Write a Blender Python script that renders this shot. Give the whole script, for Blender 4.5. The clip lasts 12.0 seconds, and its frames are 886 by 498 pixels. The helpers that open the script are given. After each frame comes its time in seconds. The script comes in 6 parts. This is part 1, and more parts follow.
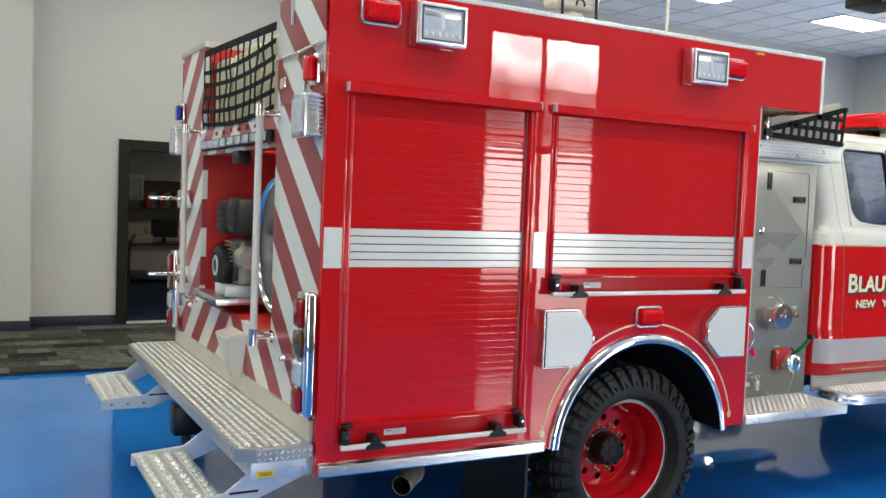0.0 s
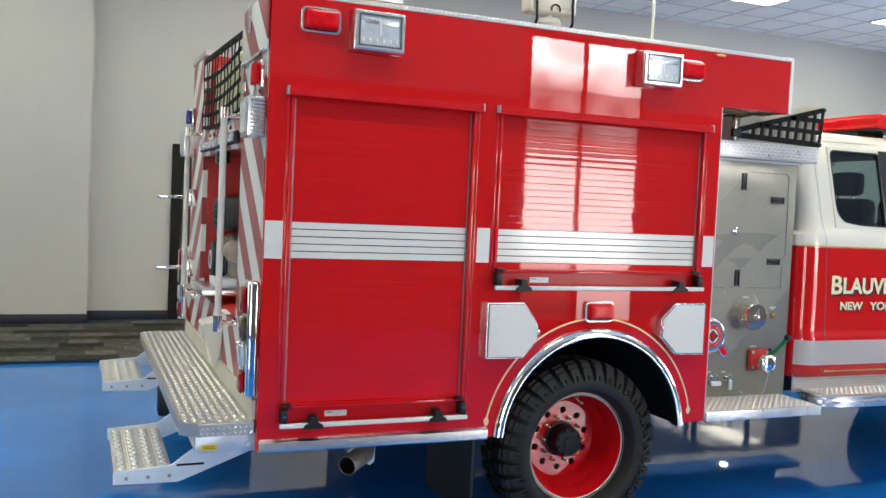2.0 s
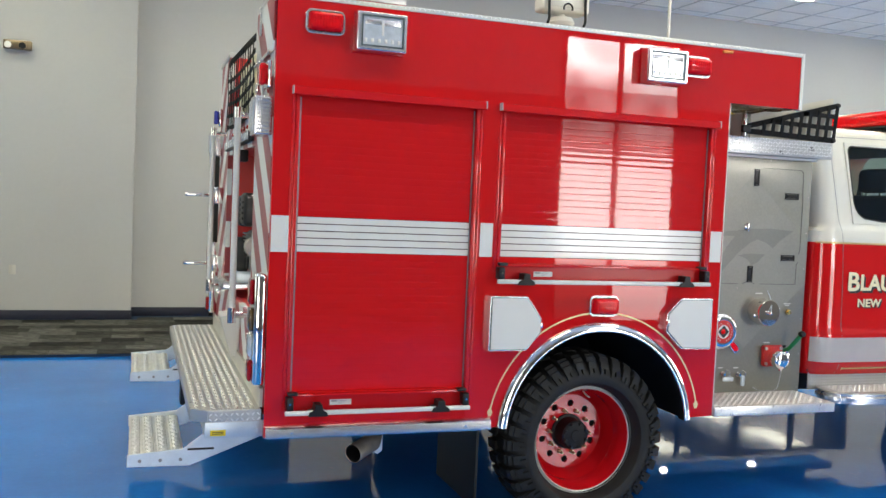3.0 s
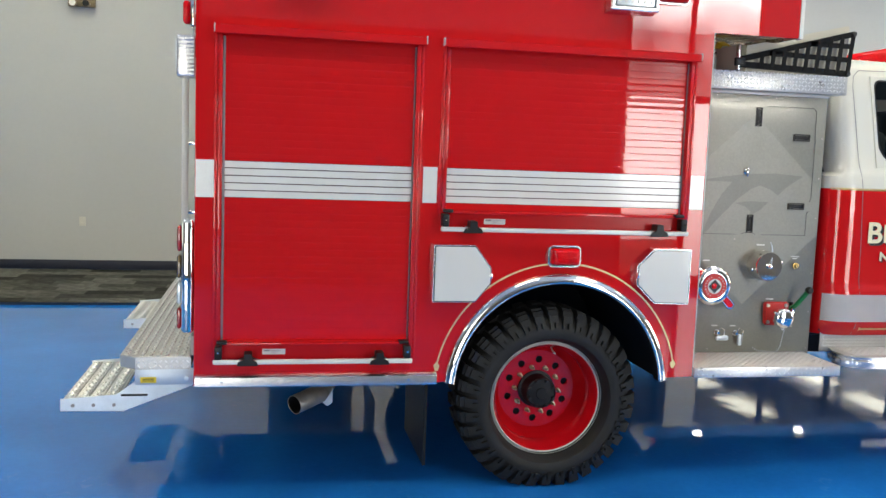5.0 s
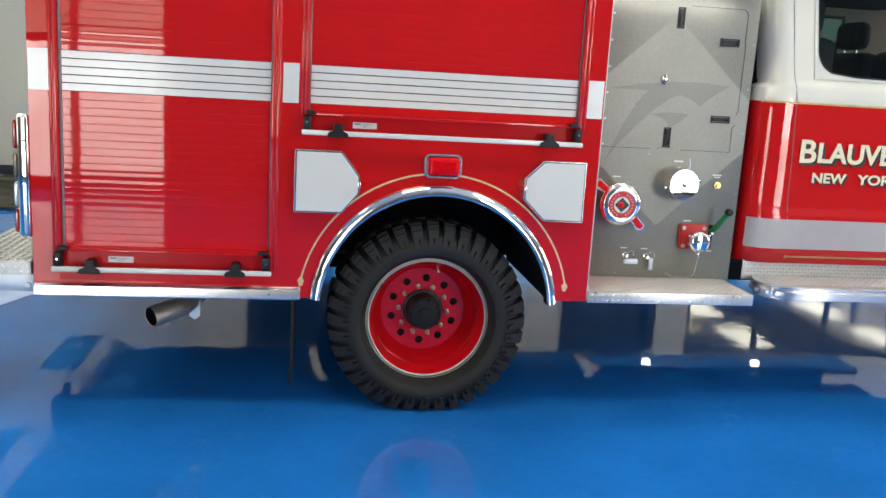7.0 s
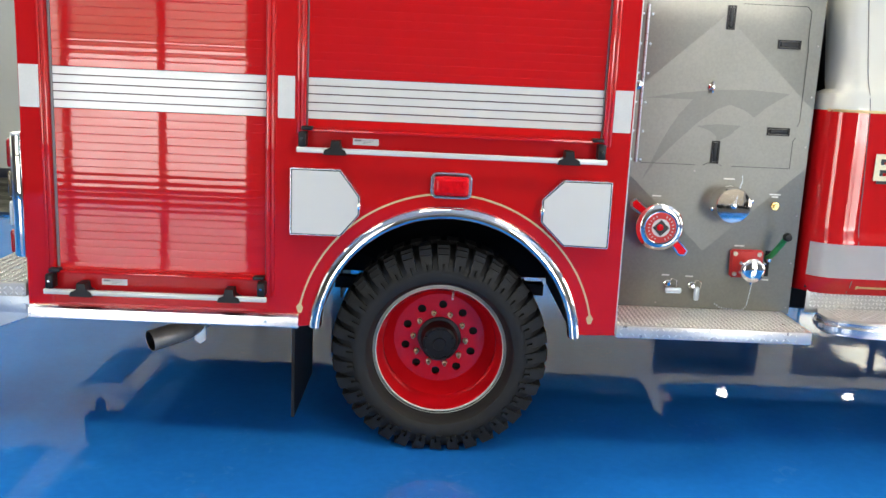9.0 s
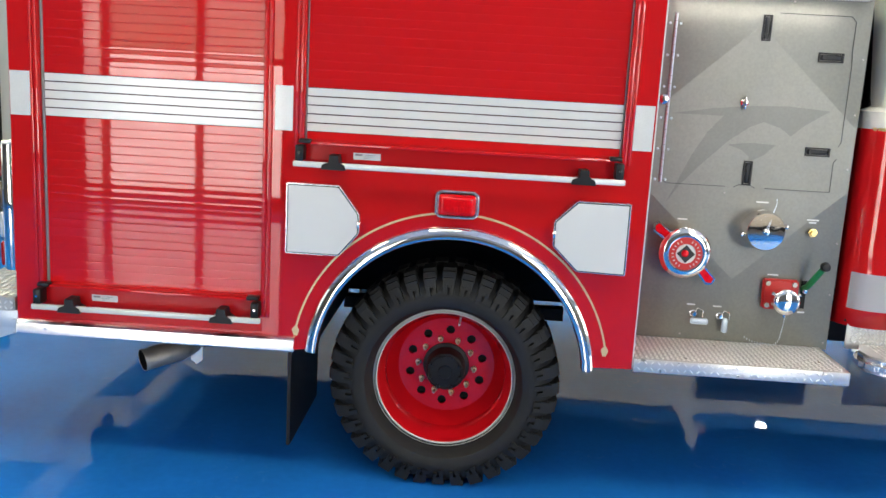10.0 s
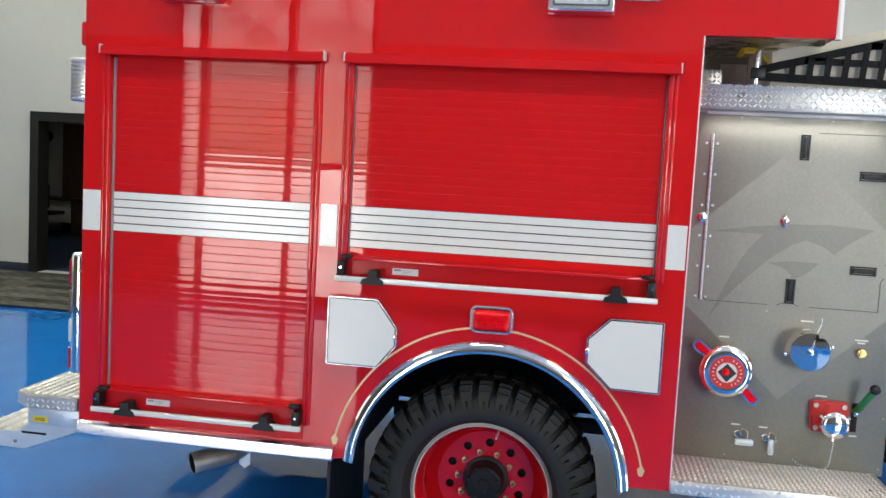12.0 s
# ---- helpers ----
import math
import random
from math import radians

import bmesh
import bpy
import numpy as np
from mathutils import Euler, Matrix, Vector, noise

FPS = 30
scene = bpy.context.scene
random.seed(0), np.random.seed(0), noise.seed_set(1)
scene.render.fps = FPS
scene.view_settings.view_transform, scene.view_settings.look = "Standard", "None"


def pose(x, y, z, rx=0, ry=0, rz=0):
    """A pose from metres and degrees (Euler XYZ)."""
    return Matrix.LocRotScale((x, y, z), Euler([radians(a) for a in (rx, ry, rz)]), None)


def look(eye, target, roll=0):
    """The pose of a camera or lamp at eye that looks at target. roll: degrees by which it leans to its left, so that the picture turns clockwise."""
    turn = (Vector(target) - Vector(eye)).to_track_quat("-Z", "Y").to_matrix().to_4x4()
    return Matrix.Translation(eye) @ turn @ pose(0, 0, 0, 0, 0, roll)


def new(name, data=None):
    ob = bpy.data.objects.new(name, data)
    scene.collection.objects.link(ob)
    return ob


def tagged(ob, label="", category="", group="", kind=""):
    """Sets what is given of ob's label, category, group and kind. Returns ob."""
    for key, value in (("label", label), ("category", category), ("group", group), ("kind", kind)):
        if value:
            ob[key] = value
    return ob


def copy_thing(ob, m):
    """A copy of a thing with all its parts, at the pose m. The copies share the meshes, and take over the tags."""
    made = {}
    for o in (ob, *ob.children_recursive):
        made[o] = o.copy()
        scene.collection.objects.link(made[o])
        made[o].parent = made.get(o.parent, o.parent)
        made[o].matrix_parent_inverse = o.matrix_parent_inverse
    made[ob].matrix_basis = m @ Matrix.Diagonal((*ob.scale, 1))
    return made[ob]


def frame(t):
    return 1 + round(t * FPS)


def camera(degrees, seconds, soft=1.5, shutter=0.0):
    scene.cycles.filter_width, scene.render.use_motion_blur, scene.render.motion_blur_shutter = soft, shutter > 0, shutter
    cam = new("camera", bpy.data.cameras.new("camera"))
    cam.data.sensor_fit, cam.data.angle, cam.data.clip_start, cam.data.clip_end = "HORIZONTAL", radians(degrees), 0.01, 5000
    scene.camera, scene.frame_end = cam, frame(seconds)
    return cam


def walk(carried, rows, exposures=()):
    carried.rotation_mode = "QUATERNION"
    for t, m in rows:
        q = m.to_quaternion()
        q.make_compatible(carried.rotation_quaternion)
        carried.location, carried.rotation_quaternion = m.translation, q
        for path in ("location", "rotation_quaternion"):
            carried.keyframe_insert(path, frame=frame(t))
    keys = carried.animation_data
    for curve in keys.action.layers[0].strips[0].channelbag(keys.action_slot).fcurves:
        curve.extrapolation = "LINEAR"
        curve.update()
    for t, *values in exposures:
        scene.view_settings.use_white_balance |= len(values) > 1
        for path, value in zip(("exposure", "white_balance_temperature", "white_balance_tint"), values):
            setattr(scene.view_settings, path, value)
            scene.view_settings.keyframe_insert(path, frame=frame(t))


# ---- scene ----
cam = camera(53.2, 12.0)
PATH = [
    (0, (-1.276, -3.436, 1.696), (-0.328, -1.677, 1.592), 2.3),
    (0.5, (-1.177, -3.565, 1.686), (-0.29, -1.776, 1.581), 2.0),
    (1, (-0.987, -3.631, 1.677), (-0.112, -1.836, 1.573), 2.6),
    (1.5, (-0.848, -3.739, 1.677), (-0.023, -1.92, 1.58), 2.5),
    (2, (-0.753, -3.929, 1.678), (0.012, -2.084, 1.58), 2.6),
    (2.5, (-0.693, -4.052, 1.669), (0.017, -2.184, 1.573), 2.6),
    (4.5, (0.104, -4.163, 1.64), (0.565, -2.222, 1.493), 2.1),
    (5, (0.338, -4.125, 1.631), (0.727, -2.175, 1.422), 2.1),
    (5.5, (0.564, -4.052, 1.608), (0.901, -2.095, 1.373), 2.2),
    (6, (0.814, -4.027, 1.574), (1.124, -2.069, 1.309), 2.6),
    (6.5, (1.028, -4.027, 1.593), (1.399, -2.085, 1.288), 3.7),
    (7, (1.165, -3.929, 1.567), (1.473, -1.991, 1.18), 3.4),
    (9, (1.677, -3.621, 1.626), (1.713, -1.66, 1.23), 2.6),
    (9.5, (1.78, -3.517, 1.617), (1.751, -1.556, 1.223), 2.3),
    (10, (1.86, -3.38, 1.634), (1.779, -1.418, 1.257), 3.2),
    (10.5, (1.933, -3.328, 1.671), (1.794, -1.362, 1.334), 3.0),
    (11, (1.993, -3.365, 1.666), (1.782, -1.397, 1.377), 3.4),
    (11.5, (2.06, -3.424, 1.664), (1.787, -1.463, 1.381), 3.4),
    (12, (2.099, -3.435, 1.733), (1.788, -1.467, 1.558), 3.1),
]
walk(cam, [(t, look(eye, target, roll)) for t, eye, target, roll in PATH], exposures=((0.0, 0.16), (6.0, 0.18), (8.8, 0.36), (10.5, 0.36), (12.0, 0.30)))

# ---- world, lamps of the windows, exposure ----
world = bpy.data.worlds.new("world")
scene.world = world
world.use_nodes = True
sky = world.node_tree.nodes.new("ShaderNodeTexSky")
sky.sky_type, sky.sun_disc = "NISHITA", False
sky.sun_elevation, sky.sun_rotation = radians(35), radians(200)
back = world.node_tree.nodes["Background"]
back.inputs["Strength"].default_value = 0.1
world.node_tree.links.new(sky.outputs[0], back.inputs["Color"])

SOUTH, NORTH, BACK, EAST, WEST, CEIL = -7.0, 8.0, 0.34, 14.2, -11.0, 4.9


def window_lamp(x0, x1, z0, z1, radiance, tint=(0.97, 0.965, 0.935), low=1.0, high=1.0, leaves=0.0):
    """Daylight that enters through one pane: it runs from low to high up the pane and is mottled where leaves stand before the sky."""
    data = bpy.data.lights.new("window_daylight", "AREA")
    data.shape, data.size, data.size_y = "RECTANGLE", x1 - x0, z1 - z0
    data.energy, data.color = radiance * math.pi * (x1 - x0) * (z1 - z0), tint
    lamp = new("window_daylight", data)
    lamp.matrix_world = pose((x0 + x1) / 2, SOUTH + 0.02, (z0 + z1) / 2, 90, 0, 0)
    if leaves or low != high:
        data.use_nodes = True
        nt = data.node_tree
        spot = nt.nodes.new("ShaderNodeNewGeometry").outputs["Position"]
        parts_ = nt.nodes.new("ShaderNodeSeparateXYZ")
        rise, mottle, leafy, both = nt.nodes.new("ShaderNodeMapRange"), nt.nodes.new("ShaderNodeTexNoise"), nt.nodes.new("ShaderNodeMapRange"), nt.nodes.new("ShaderNodeMath")
        nt.links.new(spot, parts_.inputs[0])
        nt.links.new(parts_.outputs[2], rise.inputs["Value"])
        nt.links.new(spot, mottle.inputs["Vector"])
        nt.links.new(mottle.outputs["Fac"], leafy.inputs["Value"])
        mottle.inputs["Scale"].default_value, mottle.inputs["Detail"].default_value = 2.6, 5.0
        for node, key, value in ((rise, "From Min", z0), (rise, "From Max", z1), (rise, "To Min", low), (rise, "To Max", high), (leafy, "From Min", 0.38), (leafy, "From Max", 0.62), (leafy, "To Min", 1 - leaves), (leafy, "To Max", 1 + leaves)):
            node.inputs[key].default_value = value
        both.operation = "MULTIPLY"
        nt.links.new(rise.outputs[0], both.inputs[0])
        nt.links.new(leafy.outputs[0], both.inputs[1])
        nt.links.new(both.outputs[0], nt.nodes["Emission"].inputs["Strength"])
    return lamp


# panes of the shop front: x from, x to, z from, z to, brightness of what lies outside, at the pane's foot, at its head, leaves
PANES = [
    (4.97, 5.78, 3.36, 4.05, 23.0, 0.18, 1.15, 0.35), (5.87, 6.77, 3.36, 4.05, 24.0, 0.32, 1.1, 0.25),
    (4.97, 5.78, 2.55, 3.36, 2.2, 0.9, 1.1, 0.6), (5.87, 6.77, 2.55, 3.36, 2.2, 1.1, 0.9, 0.6),
    (4.97, 5.78, 1.20, 2.45, 14.0, 1.05, 0.95, 0.08), (5.87, 6.77, 1.20, 2.45, 14.0, 1.05, 0.9, 0.08),
    (4.97, 5.78, 0.62, 1.20, 7.5, 0.6, 1.2, 0.0), (4.97, 5.78, 0.12, 0.62, 0.25, 0.5, 1.3, 0.0), (5.87, 6.77, 0.12, 1.20, 8.0, 0.6, 1.3, 0.0),
    (-2.92, -2.72, 0.12, 4.05, 3.1, 1.3, 0.7, 0.2), (-2.61, -1.58, 0.12, 1.68, 7.6, 0.9, 1.1, 0.15), (-1.48, -0.54, 0.12, 1.68, 6.8, 0.95, 1.1, 0.15),
    (-2.61, -1.58, 1.76, 2.95, 0.5, 1.5, 0.8, 0.3), (-1.48, -0.54, 1.76, 2.95, 1.5, 1.1, 0.9, 0.25), (-2.61, -1.58, 2.95, 4.05, 0.65, 0.7, 1.3, 0.9), (-1.48, -0.54, 2.95, 4.05, 0.65, 0.7, 1.3, 0.9),
]
for x0, x1, z0, z1, level, low, high, leaves in PANES:
    window_lamp(x0, x1, z0, z1, level, low=low, high=high, leaves=leaves)
# unseen windows added in both end walls to brighten ceiling, wall and tail
for y0, y1 in ((-3.9, -1.1), (-0.9, 1.9), (2.1, 4.9)):
    lamp = window_lamp(y0, y1, 1.02, 4.05, 5.5, (0.97, 0.97, 0.93))
    lamp.matrix_world = pose(EAST - 0.02, (y0 + y1) / 2, 2.535, 90, 0, 90)
    lamp = window_lamp(y0, y1, 1.02, 4.05, 1.0, (0.97, 0.98, 0.92))
    lamp.matrix_world = pose(WEST + 0.02, (y0 + y1) / 2, 2.535, 90, 0, -90)


# ---- materials ----
def material(name, colour, rough=0.5, metal=0.0, coat=0.0, var=0.0, var_scale=3.0, bump=0.0, bump_scale=60.0, fine=0.0, rough_var=0.0, emit=0.0, random_piece=0.0, spec=0.5):
    m = bpy.data.materials.new(name)
    m.use_nodes = True
    nt, b = m.node_tree, m.node_tree.nodes["Principled BSDF"]
    b.inputs["Base Color"].default_value = (*colour, 1)
    b.inputs["Roughness"].default_value, b.inputs["Metallic"].default_value = rough, metal
    b.inputs["Coat Weight"].default_value, b.inputs["Coat Roughness"].default_value = coat, 0.02
    b.inputs["Specular IOR Level"].default_value = spec
    if emit:
        b.inputs["Emission Color"].default_value, b.inputs["Emission Strength"].default_value = (*colour, 1), emit
    coord = nt.nodes.new("ShaderNodeTexCoord").outputs["Object"]

    def noise_at(scale, detail=4.0):
        n = nt.nodes.new("ShaderNodeTexNoise")
        n.inputs["Scale"].default_value, n.inputs["Detail"].default_value = scale, detail
        nt.links.new(coord, n.inputs["Vector"])
        return n.outputs["Fac"]

    def ranged(value, lo, hi):
        r = nt.nodes.new("ShaderNodeMapRange")
        r.inputs["From Min"].default_value, r.inputs["From Max"].default_value = 0.3, 0.7
        r.inputs["To Min"].default_value, r.inputs["To Max"].default_value = lo, hi
        nt.links.new(value, r.inputs["Value"])
        return r.outputs[0]

    shade = None
    if var or fine:
        shade = ranged(noise_at(var_scale), 1 - var, 1 + var)
        if fine:
            mul = nt.nodes.new("ShaderNodeMath")
            mul.operation = "MULTIPLY"
            nt.links.new(shade, mul.inputs[0])
            nt.links.new(ranged(noise_at(var_scale * 25, 2.0), 1 - fine, 1 + fine), mul.inputs[1])
            shade = mul.outputs[0]
    if random_piece:
        info = nt.nodes.new("ShaderNodeObjectInfo")
        r = nt.nodes.new("ShaderNodeMapRange")
        r.inputs["To Min"].default_value, r.inputs["To Max"].default_value = 1 - random_piece, 1 + random_piece
        nt.links.new(info.outputs["Random"], r.inputs["Value"])
        if shade:
            mul = nt.nodes.new("ShaderNodeMath")
            mul.operation = "MULTIPLY"
            nt.links.new(shade, mul.inputs[0])
            nt.links.new(r.outputs[0], mul.inputs[1])
            shade = mul.outputs[0]
        else:
            shade = r.outputs[0]
    if shade:
        mix = nt.nodes.new("ShaderNodeVectorMath")
        mix.operation = "SCALE"
        mix.inputs[0].default_value = colour
        nt.links.new(shade, mix.inputs["Scale"])
        nt.links.new(mix.outputs[0], b.inputs["Base Color"])
    if rough_var:
        nt.links.new(ranged(noise_at(var_scale * 2), max(rough - rough_var, 0.01), rough + rough_var), b.inputs["Roughness"])
    if bump:
        bm_node = nt.nodes.new("ShaderNodeBump")
        bm_node.inputs["Strength"].default_value, bm_node.inputs["Distance"].default_value = 1.0, bump
        nt.links.new(noise_at(bump_scale), bm_node.inputs["Height"])
        nt.links.new(bm_node.outputs[0], b.inputs["Normal"])
        if coat:
            nt.links.new(bm_node.outputs[0], b.inputs["Coat Normal"])
    return m


RED = material("red_paint", (0.58, 0.008, 0.010), 0.02, spec=0.52, var=0.03, var_scale=1.5, bump=0.0006, bump_scale=1.6)
RED_SLAT = material("red_slat_paint", (0.58, 0.008, 0.010), 0.03, spec=0.52, var=0.04, var_scale=2.0, bump=0.0003, bump_scale=4.0)
RED_MATT = material("red_inner_paint", (0.52, 0.02, 0.015), 0.4, var=0.06)
RED_SATIN = material("red_satin_paint", (0.55, 0.008, 0.010), 0.22, spec=0.25, var=0.04, var_scale=3.0)
WHITE = material("white_cab_paint", (0.68, 0.66, 0.57), 0.25, coat=0.5, var=0.02, bump=0.0004, bump_scale=2.0)
REFLECTIVE = material("white_reflective_film", (0.72, 0.705, 0.645), 0.2, coat=0.5, var=0.03, var_scale=8, fine=0.03, bump=0.0001, bump_scale=300)
LENS_WHITE = material("white_painted_metal", (0.71, 0.695, 0.635), 0.28, coat=0.4, var=0.02, bump=0.0003, bump_scale=6)
CAB_FILM = material("white_cab_film", (0.80, 0.80, 0.78), 0.35, coat=0.2, var=0.03, var_scale=8, bump=0.0001, bump_scale=300)
CHROME = material("chrome", (0.86, 0.82, 0.77), 0.025, metal=1.0, rough_var=0.015, bump=0.0002, bump_scale=12)
ALU = material("brushed_aluminium", (0.76, 0.755, 0.75), 0.27, metal=1.0, var=0.02, var_scale=5)
POLISHED = material("polished_tread_edge", (0.74, 0.73, 0.70), 0.32, metal=0.7, var=0.04, var_scale=12, rough_var=0.06, bump=0.0005, bump_scale=25)
TREAD = material("aluminium_tread_plate", (0.50, 0.49, 0.465), 0.32, metal=0.62, var=0.06, var_scale=9, rough_var=0.05, bump=0.0004, bump_scale=40)
# lugs coloured paler than the plate to set them off
LUG = material("pale_tread_lug", (0.84, 0.83, 0.80), 0.33, metal=0.75, var=0.05, var_scale=30)
GRIP = material("galvanised_grip_tread", (0.73, 0.72, 0.69), 0.42, metal=0.9, var=0.08, var_scale=14, rough_var=0.05, bump=0.0006, bump_scale=70)
GALV = material("galvanised_steel", (0.62, 0.68, 0.72), 0.42, metal=0.55, var=0.08, var_scale=10, fine=0.05)
STAINLESS = material("grey_pump_panel_paint", (0.224, 0.219, 0.186), 0.42, metal=0.35, var=0.05, var_scale=4, fine=0.05, bump=0.0002, bump_scale=500)
BLACK = material("black_plastic", (0.007, 0.007, 0.0075), 0.42, spec=0.35, var=0.15, var_scale=15, bump=0.0003, bump_scale=200)
RUBBER = material("tyre_rubber", (0.014, 0.014, 0.0135), 0.62, spec=0.35, var=0.2, var_scale=12, fine=0.12, bump=0.0008, bump_scale=120)
SEAL = material("grey_door_seal", (0.24, 0.225, 0.22), 0.5, var=0.1, var_scale=30)
GASKET = material("dark_teal_gasket", (0.05, 0.075, 0.08), 0.5, var=0.1, var_scale=30)
PANEL_GAP = material("panel_gap", (0.05, 0.05, 0.046), 0.6, var=0.1, var_scale=30)
DARK = material("black_chassis_paint", (0.006, 0.006, 0.007), 0.55, spec=0.25, var=0.2, var_scale=8)
GOLD = material("gold_leaf", (0.75, 0.58, 0.28), 0.35, metal=0.35, var=0.1, var_scale=40)
CREAM = material("cream_letter_film", (0.85, 0.74, 0.48), 0.35, var=0.08, var_scale=60)
INK = material("black_letter_shade", (0.015, 0.012, 0.012), 0.4)
LAMP_RED = material("red_lamp_lens", (0.74, 0.003, 0.008), 0.07, spec=0.35, var=0.12, var_scale=60)
SHEET = material("dull_sheet_metal", (0.50, 0.465, 0.37), 0.5, metal=0.1, var=0.06)
# brown tint puts the red mirrored in this metal into its colour
UNDER = material("bare_overhang_metal", (0.46, 0.40, 0.32), 0.28, metal=0.75, var=0.15, var_scale=7, rough_var=0.08)
TAIL_RED = material("smoked_red_lens", (0.30, 0.003, 0.006), 0.08, coat=0.4, var=0.2, var_scale=50)
LAMP_CLEAR = material("clear_lamp_lens", (0.60, 0.65, 0.69), 0.10, metal=0.2, coat=0.6, var=0.1, var_scale=30, bump=0.0002, bump_scale=25)
LAMP_BLUE = material("blue_lamp_lens", (0.02, 0.03, 0.35), 0.1, coat=1.0, bump=0.002, bump_scale=70)
LAMP_AMBER = material("amber_lamp_lens", (0.75, 0.25, 0.02), 0.12, coat=1.0, bump=0.002, bump_scale=70)
GREEN = material("green_handle_grip", (0.01, 0.20, 0.06), 0.35, var=0.1, var_scale=20)
BRASS = material("brass", (0.75, 0.52, 0.20), 0.25, metal=1.0, var=0.1, var_scale=40)
YELLOW = material("yellow_sticker", (0.85, 0.62, 0.02), 0.45, var=0.04)
EXHAUST = material("exhaust_steel", (0.45, 0.41, 0.36), 0.42, metal=0.7, var=0.2, var_scale=20, rough_var=0.12)
HOSE = material("cream_hose_jacket", (0.72, 0.66, 0.44), 0.7, var=0.12, var_scale=9, bump=0.002, bump_scale=60)
HOSE_YELLOW = material("yellow_hose_jacket", (0.70, 0.50, 0.03), 0.7, var=0.12, var_scale=9)
TARP = material("beige_metal_sheet", (0.55, 0.53, 0.47), 0.45, var=0.05)
WEB = material("black_nylon_webbing", (0.009, 0.009, 0.009), 0.8, spec=0.2, var=0.2, var_scale=60, bump=0.0005, bump_scale=400)
WALL = material("grey_wall_paint", (0.44, 0.443, 0.432), 0.7, var=0.025, var_scale=0.7, fine=0.01, bump=0.0006, bump_scale=180)
WALL_DARK = material("dark_brown_wall_paint", (0.12, 0.11, 0.098), 0.6, var=0.05, var_scale=0.7, bump=0.0006, bump_scale=180)
CEILING = material("acoustic_tile", (0.88, 0.88, 0.88), 0.85, var=0.03, var_scale=2.0, fine=0.06, bump=0.001, bump_scale=250)
TBAR = material("ceiling_grid_bar", (0.52, 0.53, 0.55), 0.5)
BASE = material("navy_baseboard", (0.012, 0.015, 0.03), 0.5, var=0.1)
FRAME = material("black_door_frame", (0.009, 0.009, 0.0085), 0.5, spec=0.2, var=0.1)
DIFFUSER = material("light_diffuser", (1.0, 0.96, 0.70), 0.5, emit=15.0)
GROUND_LENS = material("lit_ground_lamp_lens", (1.0, 1.0, 0.97), 0.3, emit=18.0)
DIFFUSER_DIM = material("dim_light_diffuser", (1.0, 0.97, 0.80), 0.5, emit=2.7)
FLOOR = material("blue_epoxy_floor", (0.013, 0.165, 0.55), 0.04, spec=0.5, var=0.14, var_scale=1.1, fine=0.035, rough_var=0.02, bump=0.0006, bump_scale=6.0)
nt = FLOOR.node_tree
skin = nt.nodes["Principled BSDF"]
coord = nt.nodes.new("ShaderNodeTexCoord").outputs["Object"]
scuff, patch, faint, spread, both, pale = nt.nodes.new("ShaderNodeTexNoise"), nt.nodes.new("ShaderNodeTexNoise"), nt.nodes.new("ShaderNodeMapRange"), nt.nodes.new("ShaderNodeMapRange"), nt.nodes.new("ShaderNodeMath"), nt.nodes.new("ShaderNodeMix")
scuff.inputs["Scale"].default_value, scuff.inputs["Detail"].default_value, scuff.inputs["Distortion"].default_value = 16.0, 5.0, 1.2
patch.inputs["Scale"].default_value, patch.inputs["Detail"].default_value = 1.7, 2.0
for node, lo, hi, top in ((faint, 0.60, 0.70, 0.35), (spread, 0.52, 0.62, 1.0)):
    node.inputs["From Min"].default_value, node.inputs["From Max"].default_value, node.inputs["To Max"].default_value = lo, hi, top * 0.55
both.operation, pale.data_type = "MULTIPLY", "RGBA"
pale.inputs["B"].default_value = (0.16, 0.34, 0.62, 1)
nt.links.new(coord, scuff.inputs["Vector"])
nt.links.new(coord, patch.inputs["Vector"])
nt.links.new(scuff.outputs["Fac"], faint.inputs["Value"])
nt.links.new(patch.outputs["Fac"], spread.inputs["Value"])
nt.links.new(faint.outputs[0], both.inputs[0])
nt.links.new(spread.outputs[0], both.inputs[1])
nt.links.new(both.outputs[0], pale.inputs["Factor"])
nt.links.new(skin.inputs["Base Color"].links[0].from_socket, pale.inputs["A"])
nt.links.new(pale.outputs["Result"], skin.inputs["Base Color"])
CARPET = material("grey_carpet_plank", (0.060, 0.060, 0.054), 0.95, var=0.45, var_scale=9, fine=0.4, bump=0.003, bump_scale=160, random_piece=0.8, spec=0.1)
OFFICE_FLOOR = material("dark_blue_carpet", (0.02, 0.035, 0.07), 0.9, var=0.2, spec=0.1)
WOOD = material("dark_desk_laminate", (0.07, 0.04, 0.025), 0.4, var=0.2, var_scale=6)
PAPER = material("framed_print", (0.55, 0.56, 0.55), 0.5, var=0.3, var_scale=12)
SEAT = material("grey_seat_cloth", (0.035, 0.036, 0.04), 0.85, spec=0.2, var=0.1, var_scale=20)
PILLAR = material("dark_grey_pillar_trim", (0.035, 0.036, 0.038), 0.5, var=0.05)
BRONZE = material("bronze_lamp_housing", (0.20, 0.15, 0.09), 0.4, metal=0.5, var=0.15, var_scale=20)


def glass_material(name, tint):
    m = bpy.data.materials.new(name)
    m.use_nodes = True
    b = m.node_tree.nodes["Principled BSDF"]
    b.inputs["Base Color"].default_value = (*tint, 1)
    b.inputs["Transmission Weight"].default_value, b.inputs["Roughness"].default_value, b.inputs["IOR"].default_value = 1.0, 0.0, 1.45
    return m


